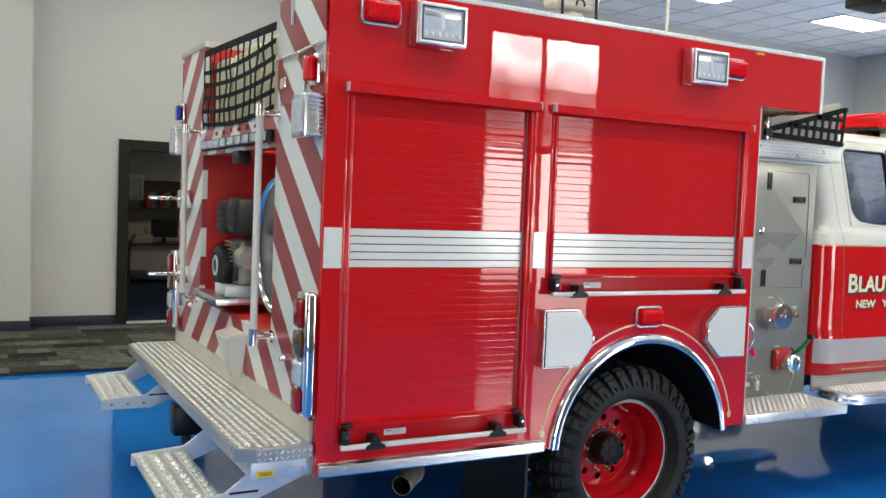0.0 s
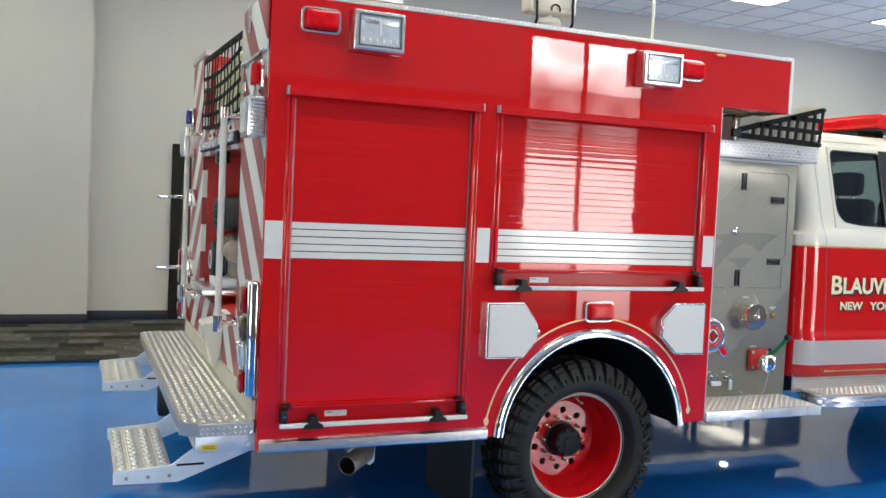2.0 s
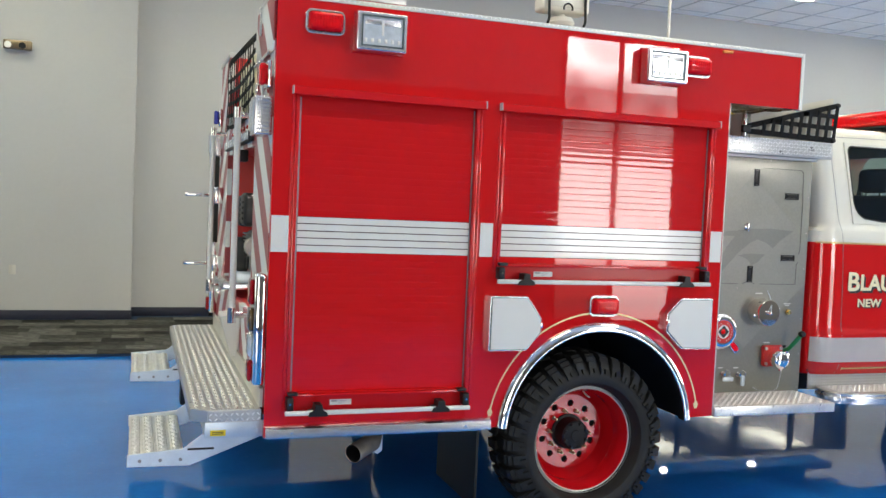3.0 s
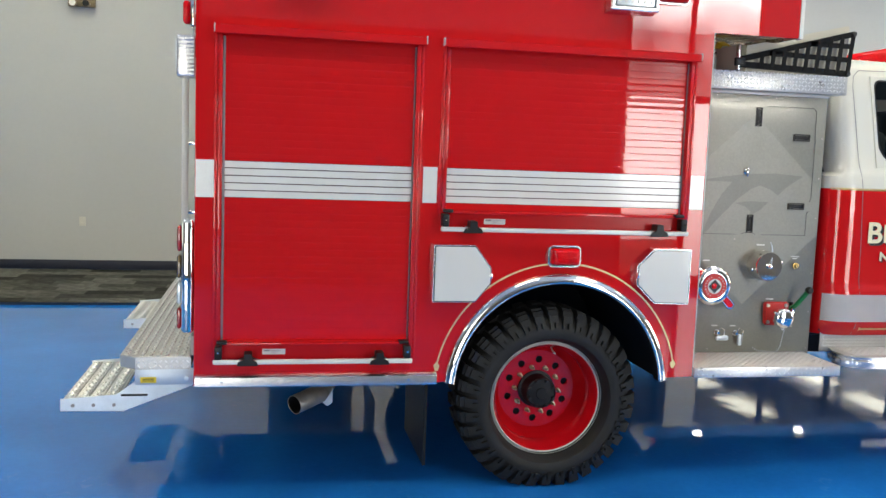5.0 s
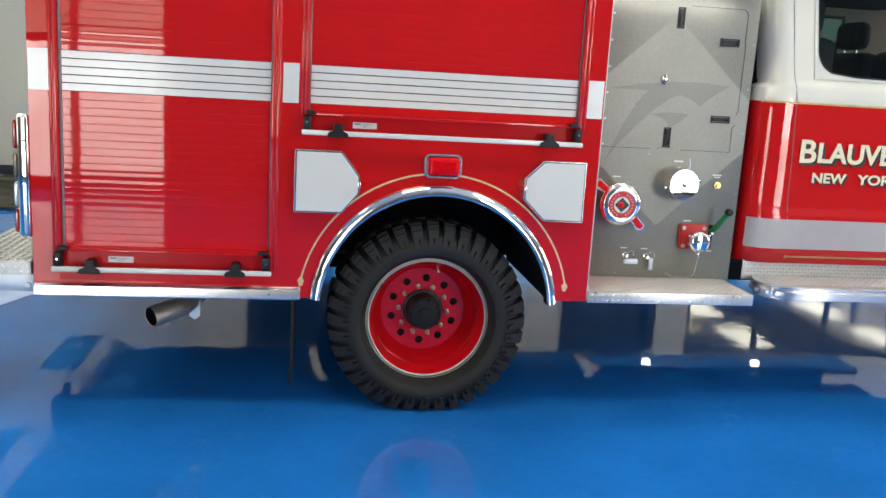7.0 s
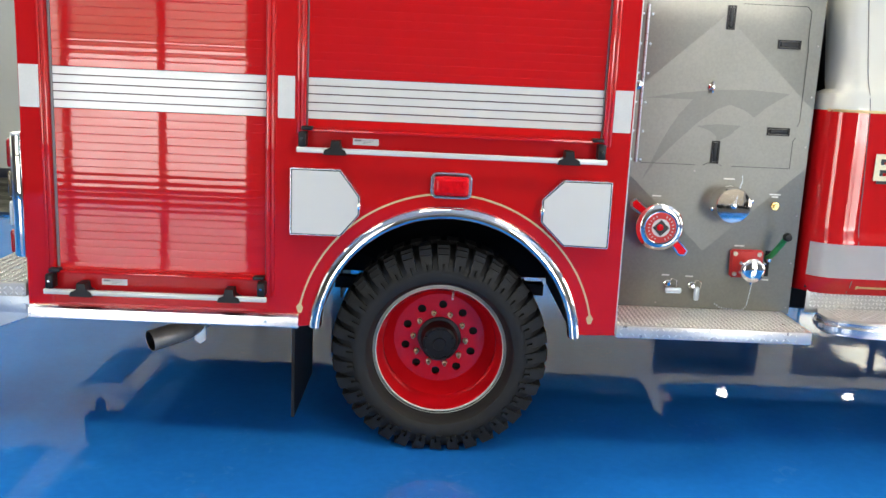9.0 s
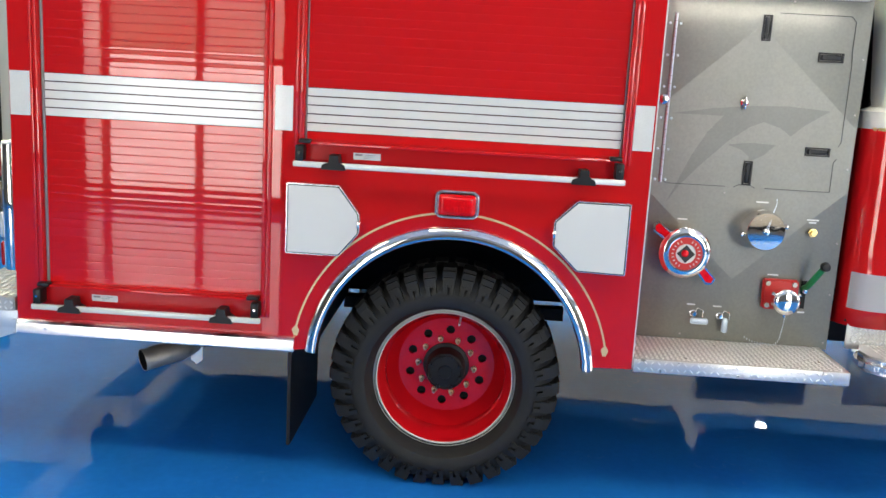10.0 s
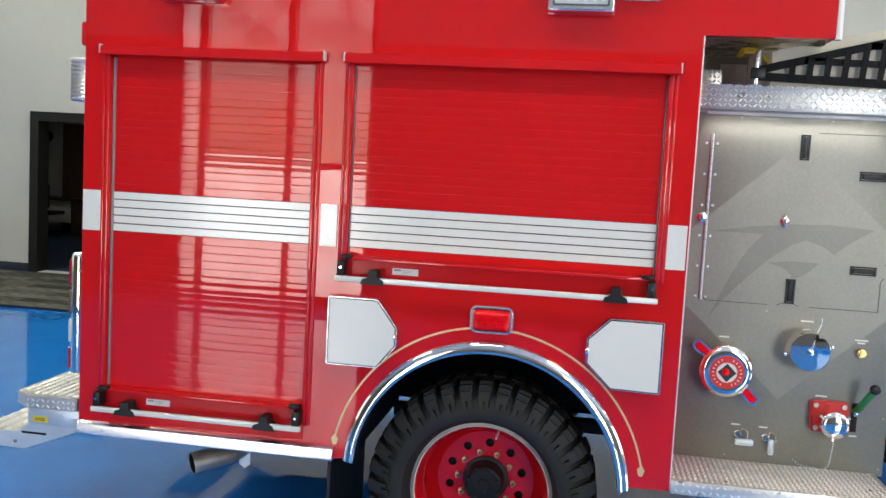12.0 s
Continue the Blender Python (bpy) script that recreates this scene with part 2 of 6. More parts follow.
GLASS = glass_material("window_glass", (0.95, 0.98, 0.97))
CAB_GLASS = bpy.data.materials.new("tinted_cab_glass")
CAB_GLASS.use_nodes = True
nodes, links = CAB_GLASS.node_tree.nodes, CAB_GLASS.node_tree.links
nodes.remove(nodes["Principled BSDF"])
clear, gloss, fresnel, blend = nodes.new("ShaderNodeBsdfTransparent"), nodes.new("ShaderNodeBsdfGlossy"), nodes.new("ShaderNodeFresnel"), nodes.new("ShaderNodeMixShader")
clear.inputs["Color"].default_value = (0.27, 0.38, 0.345, 1)
gloss.inputs["Roughness"].default_value, fresnel.inputs["IOR"].default_value = 0.0, 1.22
links.new(fresnel.outputs[0], blend.inputs[0])
links.new(clear.outputs[0], blend.inputs[1])
links.new(gloss.outputs[0], blend.inputs[2])
links.new(blend.outputs[0], nodes["Material Output"].inputs["Surface"])


def chevron_material():
    """Slanted bands of reflective film, red and white, that fall outwards from the middle of the tail."""
    m = material("chevron_film", (0.34, 0.05, 0.05), 0.4, coat=0.3)
    nt, b = m.node_tree, m.node_tree.nodes["Principled BSDF"]
    sep = nt.nodes.new("ShaderNodeSeparateXYZ")
    nt.links.new(nt.nodes.new("ShaderNodeTexCoord").outputs["Object"], sep.inputs[0])

    def calc(op, a, c):
        n = nt.nodes.new("ShaderNodeMath")
        n.operation = op
        for i, v in enumerate((a, c)):
            if isinstance(v, (int, float)):
                n.inputs[i].default_value = v
            else:
                nt.links.new(v, n.inputs[i])
        return n.outputs[0]

    dist = calc("ABSOLUTE", calc("SUBTRACT", sep.outputs[1], 1.4), 0)
    along = calc("ADD", calc("MULTIPLY", dist, 0.85), sep.outputs[2])
    band = calc("FRACT", calc("DIVIDE", calc("ADD", along, CHEVRON_SHIFT), 0.36), 0)
    pick = calc("GREATER_THAN", band, 0.5)
    mix = nt.nodes.new("ShaderNodeMix")
    mix.data_type = "RGBA"
    mix.inputs["A"].default_value, mix.inputs["B"].default_value = (0.31, 0.028, 0.033, 1), (0.74, 0.74, 0.70, 1)
    nt.links.new(pick, mix.inputs["Factor"])
    nt.links.new(mix.outputs["Result"], b.inputs["Base Color"])
    return m


CHEVRON_SHIFT = 0.05
CHEVRON = chevron_material()


# ---- mesh helpers ----
def box(bm, x0, x1, y0, y1, z0, z1, bev=0.0, seg=2):
    vs = [bm.verts.new((x, y, z)) for x in (x0, x1) for y in (y0, y1) for z in (z0, z1)]
    fs = [bm.faces.new([vs[i] for i in f]) for f in ((0, 1, 3, 2), (4, 6, 7, 5), (0, 4, 5, 1), (2, 3, 7, 6), (0, 2, 6, 4), (1, 5, 7, 3))]
    if bev:
        es = list({e for f in fs for e in f.edges})
        bmesh.ops.bevel(bm, geom=es, offset=bev, segments=seg, affect="EDGES", profile=0.5)
    return fs


def sharp(bm, least=0.3):
    """The edges of a closed mesh at which its surface turns."""
    bmesh.ops.recalc_face_normals(bm, faces=bm.faces[:])
    return [e for e in bm.edges if len(e.link_faces) == 2 and e.calc_face_angle(0) > least]


def frame_of(a):
    a = Vector(a).normalized()
    u = a.orthogonal().normalized()
    return u, a.cross(u)


def cyl(bm, p0, p1, r, seg=16, r2=None, caps=True):
    p0, p1 = Vector(p0), Vector(p1)
    u, v = frame_of(p1 - p0)
    r2 = r if r2 is None else r2
    rings = [[bm.verts.new(p + (u * math.cos(t) + v * math.sin(t)) * k) for t in [2 * math.pi * i / seg for i in range(seg)]] for p, k in ((p0, r), (p1, r2))]
    for i in range(seg):
        j = (i + 1) % seg
        bm.faces.new((rings[0][i], rings[0][j], rings[1][j], rings[1][i]))
    if caps:
        bm.faces.new(rings[0][::-1])
        bm.faces.new(rings[1])


def tube(bm, pts, r, seg=10):
    """A round bar along a line of points."""
    pts = [Vector(p) for p in pts]
    u = None
    rings = []
    for i, p in enumerate(pts):
        d = (pts[min(i + 1, len(pts) - 1)] - pts[max(i - 1, 0)]).normalized()
        u = d.orthogonal().normalized() if u is None else (u - d * u.dot(d)).normalized()
        v = d.cross(u)
        rings.append([bm.verts.new(p + (u * math.cos(2 * math.pi * k / seg) + v * math.sin(2 * math.pi * k / seg)) * r) for k in range(seg)])
    for a, b in zip(rings, rings[1:]):
        for k in range(seg):
            n = (k + 1) % seg
            bm.faces.new((a[k], a[n], b[n], b[k]))
    bm.faces.new(rings[0][::-1])
    bm.faces.new(rings[-1])


def revolve(bm, profile, centre, seg=48, start=0.0, end=2 * math.pi, axis="y"):
    """Turns a profile of (radius, distance along the axis) about an axis through centre."""
    full = abs(end - start - 2 * math.pi) < 1e-6
    n = seg if full else seg + 1
    c = Vector(centre)
    rings = []
    for i in range(n):
        t = start + (end - start) * i / seg
        if axis == "y":
            rings.append([bm.verts.new(c + Vector((r * math.cos(t), a, r * math.sin(t)))) for r, a in profile])
        elif axis == "x":
            rings.append([bm.verts.new(c + Vector((a, r * math.cos(t), r * math.sin(t)))) for r, a in profile])
        else:
            rings.append([bm.verts.new(c + Vector((r * math.cos(t), r * math.sin(t), a))) for r, a in profile])
    for i in range(seg):
        a, b = rings[i], rings[(i + 1) % n]
        for k in range(len(profile) - 1):
            bm.faces.new((a[k], a[k + 1], b[k + 1], b[k]))
    bmesh.ops.remove_doubles(bm, verts=[v for r in rings for v in r], dist=1e-6)


def prism(bm, loops, a0, a1, plane="xz"):
    """A flat shape (outline first, then holes) given thickness from a0 to a1 across its plane."""
    from mathutils.geometry import tessellate_polygon
    flat = [Vector((p[0], p[1], 0)) for l in loops for p in l]
    tris = tessellate_polygon([[Vector((p[0], p[1], 0)) for p in l] for l in loops])

    def at(p, a):
        return (p.x, a, p.y) if plane == "xz" else ((a, p.x, p.y) if plane == "yz" else (p.x, p.y, a))

    lo = [bm.verts.new(at(p, a0)) for p in flat]
    hi = [bm.verts.new(at(p, a1)) for p in flat]
    for t in tris:
        bm.faces.new([lo[i] for i in t])
        bm.faces.new([hi[i] for i in t[::-1]])
    k = 0
    for l in loops:
        n = len(l)
        for i in range(n):
            j = (i + 1) % n
            bm.faces.new((lo[k + i], lo[k + j], hi[k + j], hi[k + i]))
        k += n


def lugs(bm, origin, u, v, nu, nv, pitch, size=0.026, height=0.0025, width=0.009):
    """Raised bars of tread plate, in alternating directions, on the plane that u and v span."""
    o, u, v = Vector(origin), Vector(u).normalized(), Vector(v).normalized()
    n = u.cross(v)
    for i in range(nu):
        for j in range(nv):
            c = o + u * (pitch * (i + 0.5)) + v * (pitch * (j + 0.5))
            s = 1 if (i + j) % 2 else -1
            d, e = (u + v * s) / math.sqrt(2), (v - u * s) / math.sqrt(2)
            base = [bm.verts.new(c + d * a + e * b) for a, b in ((-size / 2, 0), (-size / 5, -width / 2), (size / 5, -width / 2), (size / 2, 0), (size / 5, width / 2), (-size / 5, width / 2))]
            top = [bm.verts.new(c + d * a + n * height) for a in (-size / 4, size / 4)]
            for f in ((0, 1, top[0]), (1, 2, top[1], top[0]), (2, 3, top[1]), (3, 4, top[1]), (4, 5, top[0], top[1]), (5, 0, top[0])):
                bm.faces.new([base[q] if isinstance(q, int) else q for q in f])


def part(name, bm, mats, parent=None, label="", smooth=35, recalc=True):
    """Links a bmesh as one mesh object under a thing or a part."""
    if recalc:
        bmesh.ops.recalc_face_normals(bm, faces=bm.faces[:])
    me = bpy.data.meshes.new(name)
    bm.to_mesh(me)
    bm.free()
    for m in mats if isinstance(mats, (list, tuple)) else [mats]:
        me.materials.append(m)
    if smooth:
        me.shade_smooth()
        me.set_sharp_from_angle(angle=radians(smooth))
    ob = new(name, me)
    ob.parent = parent
    if label:
        ob["label"] = label
    return ob


def pieces(name, bm, mats, parent=None, label=""):
    """Links each separate piece of a bmesh as a part of its own."""
    bm.verts.ensure_lookup_table()
    left, out = set(range(len(bm.verts))), []
    while left:
        todo, island = [min(left)], set()
        while todo:
            i = todo.pop()
            if i in left:
                left.discard(i)
                island.add(i)
                todo += [e.other_vert(bm.verts[i]).index for e in bm.verts[i].link_edges]
        one = bm.copy()
        bmesh.ops.delete(one, geom=[v for v in one.verts if v.index not in island], context="VERTS")
        out.append(part(name, one, mats, parent, label))
    bm.free()
    return out


def B():
    return bmesh.new()


def boxed(name, dims, mat, parent=None, bev=0.0, label=""):
    bm = B()
    box(bm, *dims, bev)
    return part(name, bm, mat, parent, label)


def thing(name, label, category, group="", at=(0, 0, 0)):
    e = new(name)
    e.location = at
    return tagged(e, label, category, group)


def arc(cx, cz, r, a0, a1, n):
    return [(cx + r * math.cos(radians(a0 + (a1 - a0) * i / n)), cz + r * math.sin(radians(a0 + (a1 - a0) * i / n))) for i in range(n + 1)]


def arc3(c, r, a0, a1, n):
    """Points of an upright arc that faces -y."""
    return [(x, c[1], z) for x, z in arc(c[0], c[2], r, a0, a1, n)]


def lettering(name, text, x0, x1, z0, z1, y, mat, parent, depth=0.002, weight=0.0):
    """Upright letters that face -y, fitted between x0 and x1 and z0 and z1."""
    cu = bpy.data.curves.new(name, "FONT")
    cu.body, cu.extrude, cu.offset = text, depth, weight
    tmp = new(name, cu)
    me = bpy.data.meshes.new_from_object(tmp.evaluated_get(bpy.context.evaluated_depsgraph_get()))
    bpy.data.objects.remove(tmp)
    co = np.array([v.co[:] for v in me.vertices])
    lo, hi = co.min(0), co.max(0)
    for vert in me.vertices:
        fx, fz = (vert.co.x - lo[0]) / (hi[0] - lo[0]), (vert.co.y - lo[1]) / (hi[1] - lo[1])
        vert.co = (x0 + fx * (x1 - x0), y - (vert.co.z - lo[2]), z0 + fz * (z1 - z0))
    me.materials.clear()
    me.materials.append(mat)
    ob = new(name, me)
    ob.parent = parent
    return ob


# ---- the room ----
def structure(ob, label):
    return tagged(ob, label, kind="structure")


floor = structure(boxed("floor", (WEST - 0.2, EAST + 0.2, SOUTH - 0.2, 5.40, -0.2, -0.03), FLOOR), "glossy blue epoxy showroom floor")
carpet = structure(boxed("carpet", (WEST - 0.2, EAST + 0.2, 5.40, 14.4, -0.2, -0.004), OFFICE_FLOOR), "dark carpet strip along the back wall")

bm = B()
box(bm, WEST - 0.2, EAST + 0.2, SOUTH - 0.2, 14.4, CEIL, CEIL + 0.2)
structure(part("ceiling", bm, CEILING), "white acoustic tile ceiling")
bm = B()
GRID, GX, GY = 0.68, 8.05, 6.35 + 0.34
for i in range(-30, 12):
    x = GX + i * GRID
    if WEST < x < EAST:
        box(bm, x - 0.012, x + 0.012, SOUTH, NORTH + BACK, CEIL - 0.006, CEIL + 0.002)
for j in range(-25, 6):
    y = GY + j * GRID
    if SOUTH < y < NORTH + BACK:
        box(bm, WEST, EAST, y - 0.012, y + 0.012, CEIL - 0.009, CEIL + 0.002)
structure(part("trim", bm, TBAR), "grid bars of the tile ceiling")


def panel_wall(name, x0, x1, y0, y1, z1, openings, label, mat=WALL):
    """A wall along x with openings (x0, x1, z0, z1) right through it."""
    bm = B()
    prism(bm, [[(x0, -0.1), (x1, -0.1), (x1, z1), (x0, z1)]] + [[(a, c), (a, d), (b, d), (b, c)] for a, b, c, d in openings], y0, y1)
    return structure(part(name, bm, mat), label)


JOG = -0.62
DOOR_A = (0.49, 1.46, 0.002, 2.235)
DOOR_B = (-5.55, -4.58, 0.002, 2.16)
DOOR_C = (5.05, 6.30, 0.002, 2.30)
FRONT = (6.92, 11.60, 0.002, 2.36)
panel_wall("wall_north", JOG, EAST, NORTH + BACK, NORTH + BACK + 0.2, CEIL, [DOOR_A, DOOR_C, FRONT], "grey painted back wall with office doors and a glass front")
panel_wall("wall_north_projecting", WEST, JOG - 0.2, NORTH, NORTH + 0.2, CEIL, [DOOR_B], "grey painted projecting back wall with an office door")
structure(boxed("wall_north_return", (JOG - 0.2, JOG, NORTH, NORTH + BACK + 0.2, -0.1, CEIL), WALL), "grey painted side of the projecting wall")
bm = B()
prism(bm, [[(SOUTH - 0.2, -0.1), (14.4, -0.1), (14.4, CEIL), (SOUTH - 0.2, CEIL)], [(-4.0, 0.95), (-4.0, 4.12), (5.0, 4.12), (5.0, 0.95)]], EAST, EAST + 0.2, "yz")
structure(part("wall_east", bm, WALL), "grey painted end wall with an added, unseen window")
bm = B()
prism(bm, [[(SOUTH - 0.2, -0.1), (14.4, -0.1), (14.4, CEIL), (SOUTH - 0.2, CEIL)], [(-4.0, 0.95), (-4.0, 4.12), (5.0, 4.12), (5.0, 0.95)]], WEST - 0.2, WEST, "yz")
structure(part("wall_west", bm, WALL), "grey painted end wall with an added, unseen window")
SPLIT = 3.2
for name, z0, z1, mat, label in (("wall_south", -0.1, SPLIT, WALL_DARK, "dark painted front wall with tall shop windows"), ("wall_south_upper", SPLIT, CEIL, WALL, "grey painted upper front wall")):
    bm = B()
    holes_ = [[(a, max(z0, 0.05)), (a, min(z1, 4.12)), (b, min(z1, 4.12)), (b, max(z0, 0.05))] for a, b in ((4.90, 6.84), (-2.99, -0.47))]
    edge = WEST
    for h in sorted(holes_) + [[(EAST, z0), (EAST, z1)]]:
        box(bm, edge, h[0][0], SOUTH - 0.2, SOUTH, z0, z1)
        if len(h) == 4:
            edge = h[2][0]
            if h[0][1] > z0:
                box(bm, h[0][0], edge, SOUTH - 0.2, SOUTH, z0, h[0][1])
            if h[1][1] < z1:
                box(bm, h[0][0], edge, SOUTH - 0.2, SOUTH, h[1][1], z1)
    structure(part(name, bm, mat), label)
structure(boxed("wall_office", (WEST, EAST, 14.2, 14.4, 0, CEIL), WALL), "back wall of the offices")
structure(boxed("wall_office_divider", (6.55, 6.70, NORTH + BACK + 0.2, 14.2, 0, CEIL), WALL_DARK), "dark wall beside the glass-fronted office")
# unseen divider, stopped short so the lit office's light spills past it
structure(boxed("wall_office_divider", (-2.0, -1.85, NORTH + BACK + 0.2, 11.6, 0, CEIL), WALL), "unseen wall between the offices, cut short for light")
structure(boxed("ceiling_office", (WEST, EAST, NORTH + BACK + 0.2, 14.2, 2.7, 2.8), CEILING), "low office ceiling")
for x0, x1, y in ((WEST, DOOR_B[0] - 0.1, NORTH), (DOOR_B[1] + 0.1, JOG, NORTH), (JOG + 0.012, DOOR_A[0] - 0.1, NORTH + BACK), (DOOR_A[1] + 0.1, DOOR_C[0] - 0.1, NORTH + BACK), (DOOR_C[1] + 0.1, FRONT[0], NORTH + BACK), (FRONT[1], EAST, NORTH + BACK)):
    structure(boxed("baseboard", (x0, x1, y - 0.012, y - 0.0005, -0.003, 0.115), BASE, bev=0.003), "dark navy rubber baseboard")
structure(boxed("baseboard", (JOG + 0.0005, JOG + 0.012, NORTH - 0.012, NORTH + BACK - 0.012, -0.003, 0.115), BASE), "dark navy rubber baseboard")


def door_frame(name, d, y):
    bm = B()
    w = 0.10
    prism(bm, [[(d[0] - w, 0.0), (d[0] + 0.03, 0.0), (d[0] + 0.03, d[3] - 0.03), (d[1] - 0.03, d[3] - 0.03), (d[1] - 0.03, 0.0), (d[1] + w, 0.0), (d[1] + w, d[3] + w), (d[0] - w, d[3] + w)]], y - 0.03, y + 0.22)
    return structure(part(name, bm, FRAME), "black painted steel door frame, door open")


door_frame("door_1", DOOR_A, NORTH + BACK)
door_frame("door_2", DOOR_B, NORTH)
double = door_frame("door_3", DOOR_C, NORTH + BACK)
double["label"] = "black steel double door, closed"
middle = (DOOR_C[0] + DOOR_C[1]) / 2
for x0, x1, xh in ((DOOR_C[0] + 0.033, middle - 0.002, middle - 0.07), (middle + 0.002, DOOR_C[1] - 0.033, middle + 0.07)):
    leaf = boxed("door_leaf", (x0, x1, NORTH + BACK + 0.06, NORTH + BACK + 0.105, 0.01, DOOR_C[3] - 0.034), FRAME, double, 0.003)
    bm = B()
    tube(bm, [(xh, NORTH + BACK + 0.059, 0.95), (xh, NORTH + BACK + 0.01, 0.97), (xh, NORTH + BACK + 0.01, 1.23), (xh, NORTH + BACK + 0.059, 1.25)], 0.012, 8)
    part("door_handle", bm, ALU, leaf)
office_front = structure(new("window_5"), "black-framed glass front of an office")
yf = NORTH + BACK + 0.05
for x in (6.95, 8.10, 9.26, 10.42, 11.57):
    boxed("window_frame", (x - 0.03, x + 0.03, yf, yf + 0.09, 0.002, FRONT[3]), FRAME, office_front)
for xa, xb in ((6.98, 8.07), (8.13, 9.23), (9.29, 10.39), (10.45, 11.54)):
    boxed("window_frame", (xa, xb, yf, yf + 0.09, FRONT[3] - 0.06, FRONT[3]), FRAME, office_front)
    boxed("window_sill", (xa, xb, yf, yf + 0.09, 0.002, 0.10), FRAME, office_front)
    pane = boxed("pane", (xa, xb, yf + 0.04, yf + 0.046, 0.10, FRONT[3] - 0.06), GLASS, office_front)
    pane.visible_shadow = False

# shop windows
for k, (x0, x1, muls) in enumerate(((4.90, 6.84, [5.825]), (-2.99, -0.47, [-2.665, -1.53]))):
    win = structure(new("window_%d" % (k + 1)), "tall black-framed shop window")
    boxed("window_frame", (x0, x0 + 0.07, SOUTH - 0.12, SOUTH - 0.02, 0.05, 4.12), FRAME, win)
    boxed("window_frame", (x1 - 0.07, x1, SOUTH - 0.12, SOUTH - 0.02, 0.05, 4.12), FRAME, win)
    boxed("window_frame", (x0 + 0.07, x1 - 0.07, SOUTH - 0.12, SOUTH - 0.02, 4.05, 4.12), FRAME, win)
    boxed("window_sill", (x0 + 0.07, x1 - 0.07, SOUTH - 0.12, SOUTH - 0.02, 0.05, 0.12), FRAME, win)
    for xm in muls:
        boxed("mullion", (xm - 0.045, xm + 0.045, SOUTH - 0.12, SOUTH - 0.02, 0.12, 4.05), FRAME, win)
    zr = 2.5 if k == 0 else 1.72
    xs = [x0 + 0.07] + [q for m_ in muls for q in (m_ - 0.045, m_ + 0.045)] + [x1 - 0.07]
    for a, b in zip(xs[::2], xs[1::2]):
        boxed("mullion", (a, b, SOUTH - 0.11, SOUTH - 0.03, zr - 0.04, zr + 0.04), FRAME, win)
        for z0, z1 in ((0.12, zr - 0.04), (zr + 0.04, 4.05)):
            pane = boxed("pane", (a, b, SOUTH - 0.075, SOUTH - 0.069, z0, z1), GLASS, win)
            pane.visible_shadow = False

# frames for the two added end windows, which stand out of view
for k, xw in ((3, EAST + 0.02), (4, WEST - 0.12)):
    win = structure(new("window_%d" % k), "wide black-framed window, unseen, added to let in light")
    for y in (-3.95, -1.0, 2.0, 4.95):
        boxed("window_frame", (xw, xw + 0.10, y - 0.05, y + 0.05, 0.95, 4.12), FRAME, win)
    for y0, y1 in ((-3.9, -1.05), (-0.95, 1.95), (2.05, 4.9)):
        boxed("window_frame", (xw, xw + 0.10, y0, y1, 4.05, 4.12), FRAME, win)
        boxed("window_sill", (xw, xw + 0.10, y0, y1, 0.95, 1.02), FRAME, win)
        pane = boxed("pane", (xw + 0.047, xw + 0.053, y0, y1, 1.02, 4.05), GLASS, win)
        pane.visible_shadow = False


# ceiling lights
def ceiling_light(glow=DIFFUSER):
    t = thing("ceiling_light", "white recessed fluorescent panel light in tile ceiling", "ceiling light", "panel lights in the ceiling")
    bm = B()
    prism(bm, [[(-0.68, -0.34), (0.68, -0.34), (0.68, 0.34), (-0.68, 0.34)], [(-0.65, -0.31), (-0.65, 0.31), (0.65, 0.31), (0.65, -0.31)]], -0.014, 0.0, "xy")
    part("frame", bm, TBAR, t)
    boxed("diffuser", (-0.65, 0.65, -0.31, 0.31, -0.010, -0.002), glow, t, label="glowing white diffuser")
    return t


# each office is lit by panels of its own; two are unseen additions
first = ceiling_light()
spots = [(8.05 + 5 * 0.68 * i, 6.35 - 4 * 0.68 * j) for i in range(-4, 2) for j in range(4)]
first.matrix_basis = pose(spots[0][0], spots[0][1], CEIL - 0.006)
for x, y in spots[1:]:
    copy_thing(first, pose(x, y, CEIL - 0.006))
# unseen panel, added to brighten the office behind door_1
copy_thing(first, pose(4.6, 11.9, 2.694))
dim = ceiling_light(DIFFUSER_DIM)
dim.matrix_basis = pose(9.0, 10.4, 2.694, 0, 0, 90)
# the last panel is unseen, added to brighten the west office
for x, y in ((11.7, 10.4), (9.0, 12.4), (11.7, 12.4), (-7.4, 11.4)):
    copy_thing(dim, pose(x, y, 2.694, 0, 0, 90))

# ---- the fire truck: side towards the camera is y = 0, tail x = 0 ----
W = 2.80
truck = thing("fire_truck", "red fire truck with white-topped cab on blue floor", "fire truck", at=(0, 0, 0))

X0, X1, XO, ZB, ZT, ZU = 0.013, 2.492, 2.95, 0.535, 2.575, 2.285
AX, AZ = 1.765, 0.4985
D1 = (0.122, 1.014, 0.60, 2.15)
D2 = (1.157, 2.384, 1.29, 2.15)


def side_outline(arch_r):
    a = math.degrees(math.asin((0.545 - AZ) / arch_r))
    return [(X0, ZB)] + [(1.148, ZB)] + arc(AX, AZ, arch_r, 180 - a, a, 40) + [(X1, 0.55), (X1, ZU), (XO, ZU), (XO, ZT), (X0, ZT)]


def hole(d):
    return [(d[0], d[2]), (d[0], d[3]), (d[1], d[3]), (d[1], d[2])]


bm = B()
prism(bm, [side_outline(0.55), hole(D1), hole(D2)], 0.0, 0.035)
part("side_panel", bm, RED, truck, "glossy red painted side panel")
bm = B()
prism(bm, [side_outline(0.55)], W - 0.035, W)
part("side_panel", bm, RED, truck)
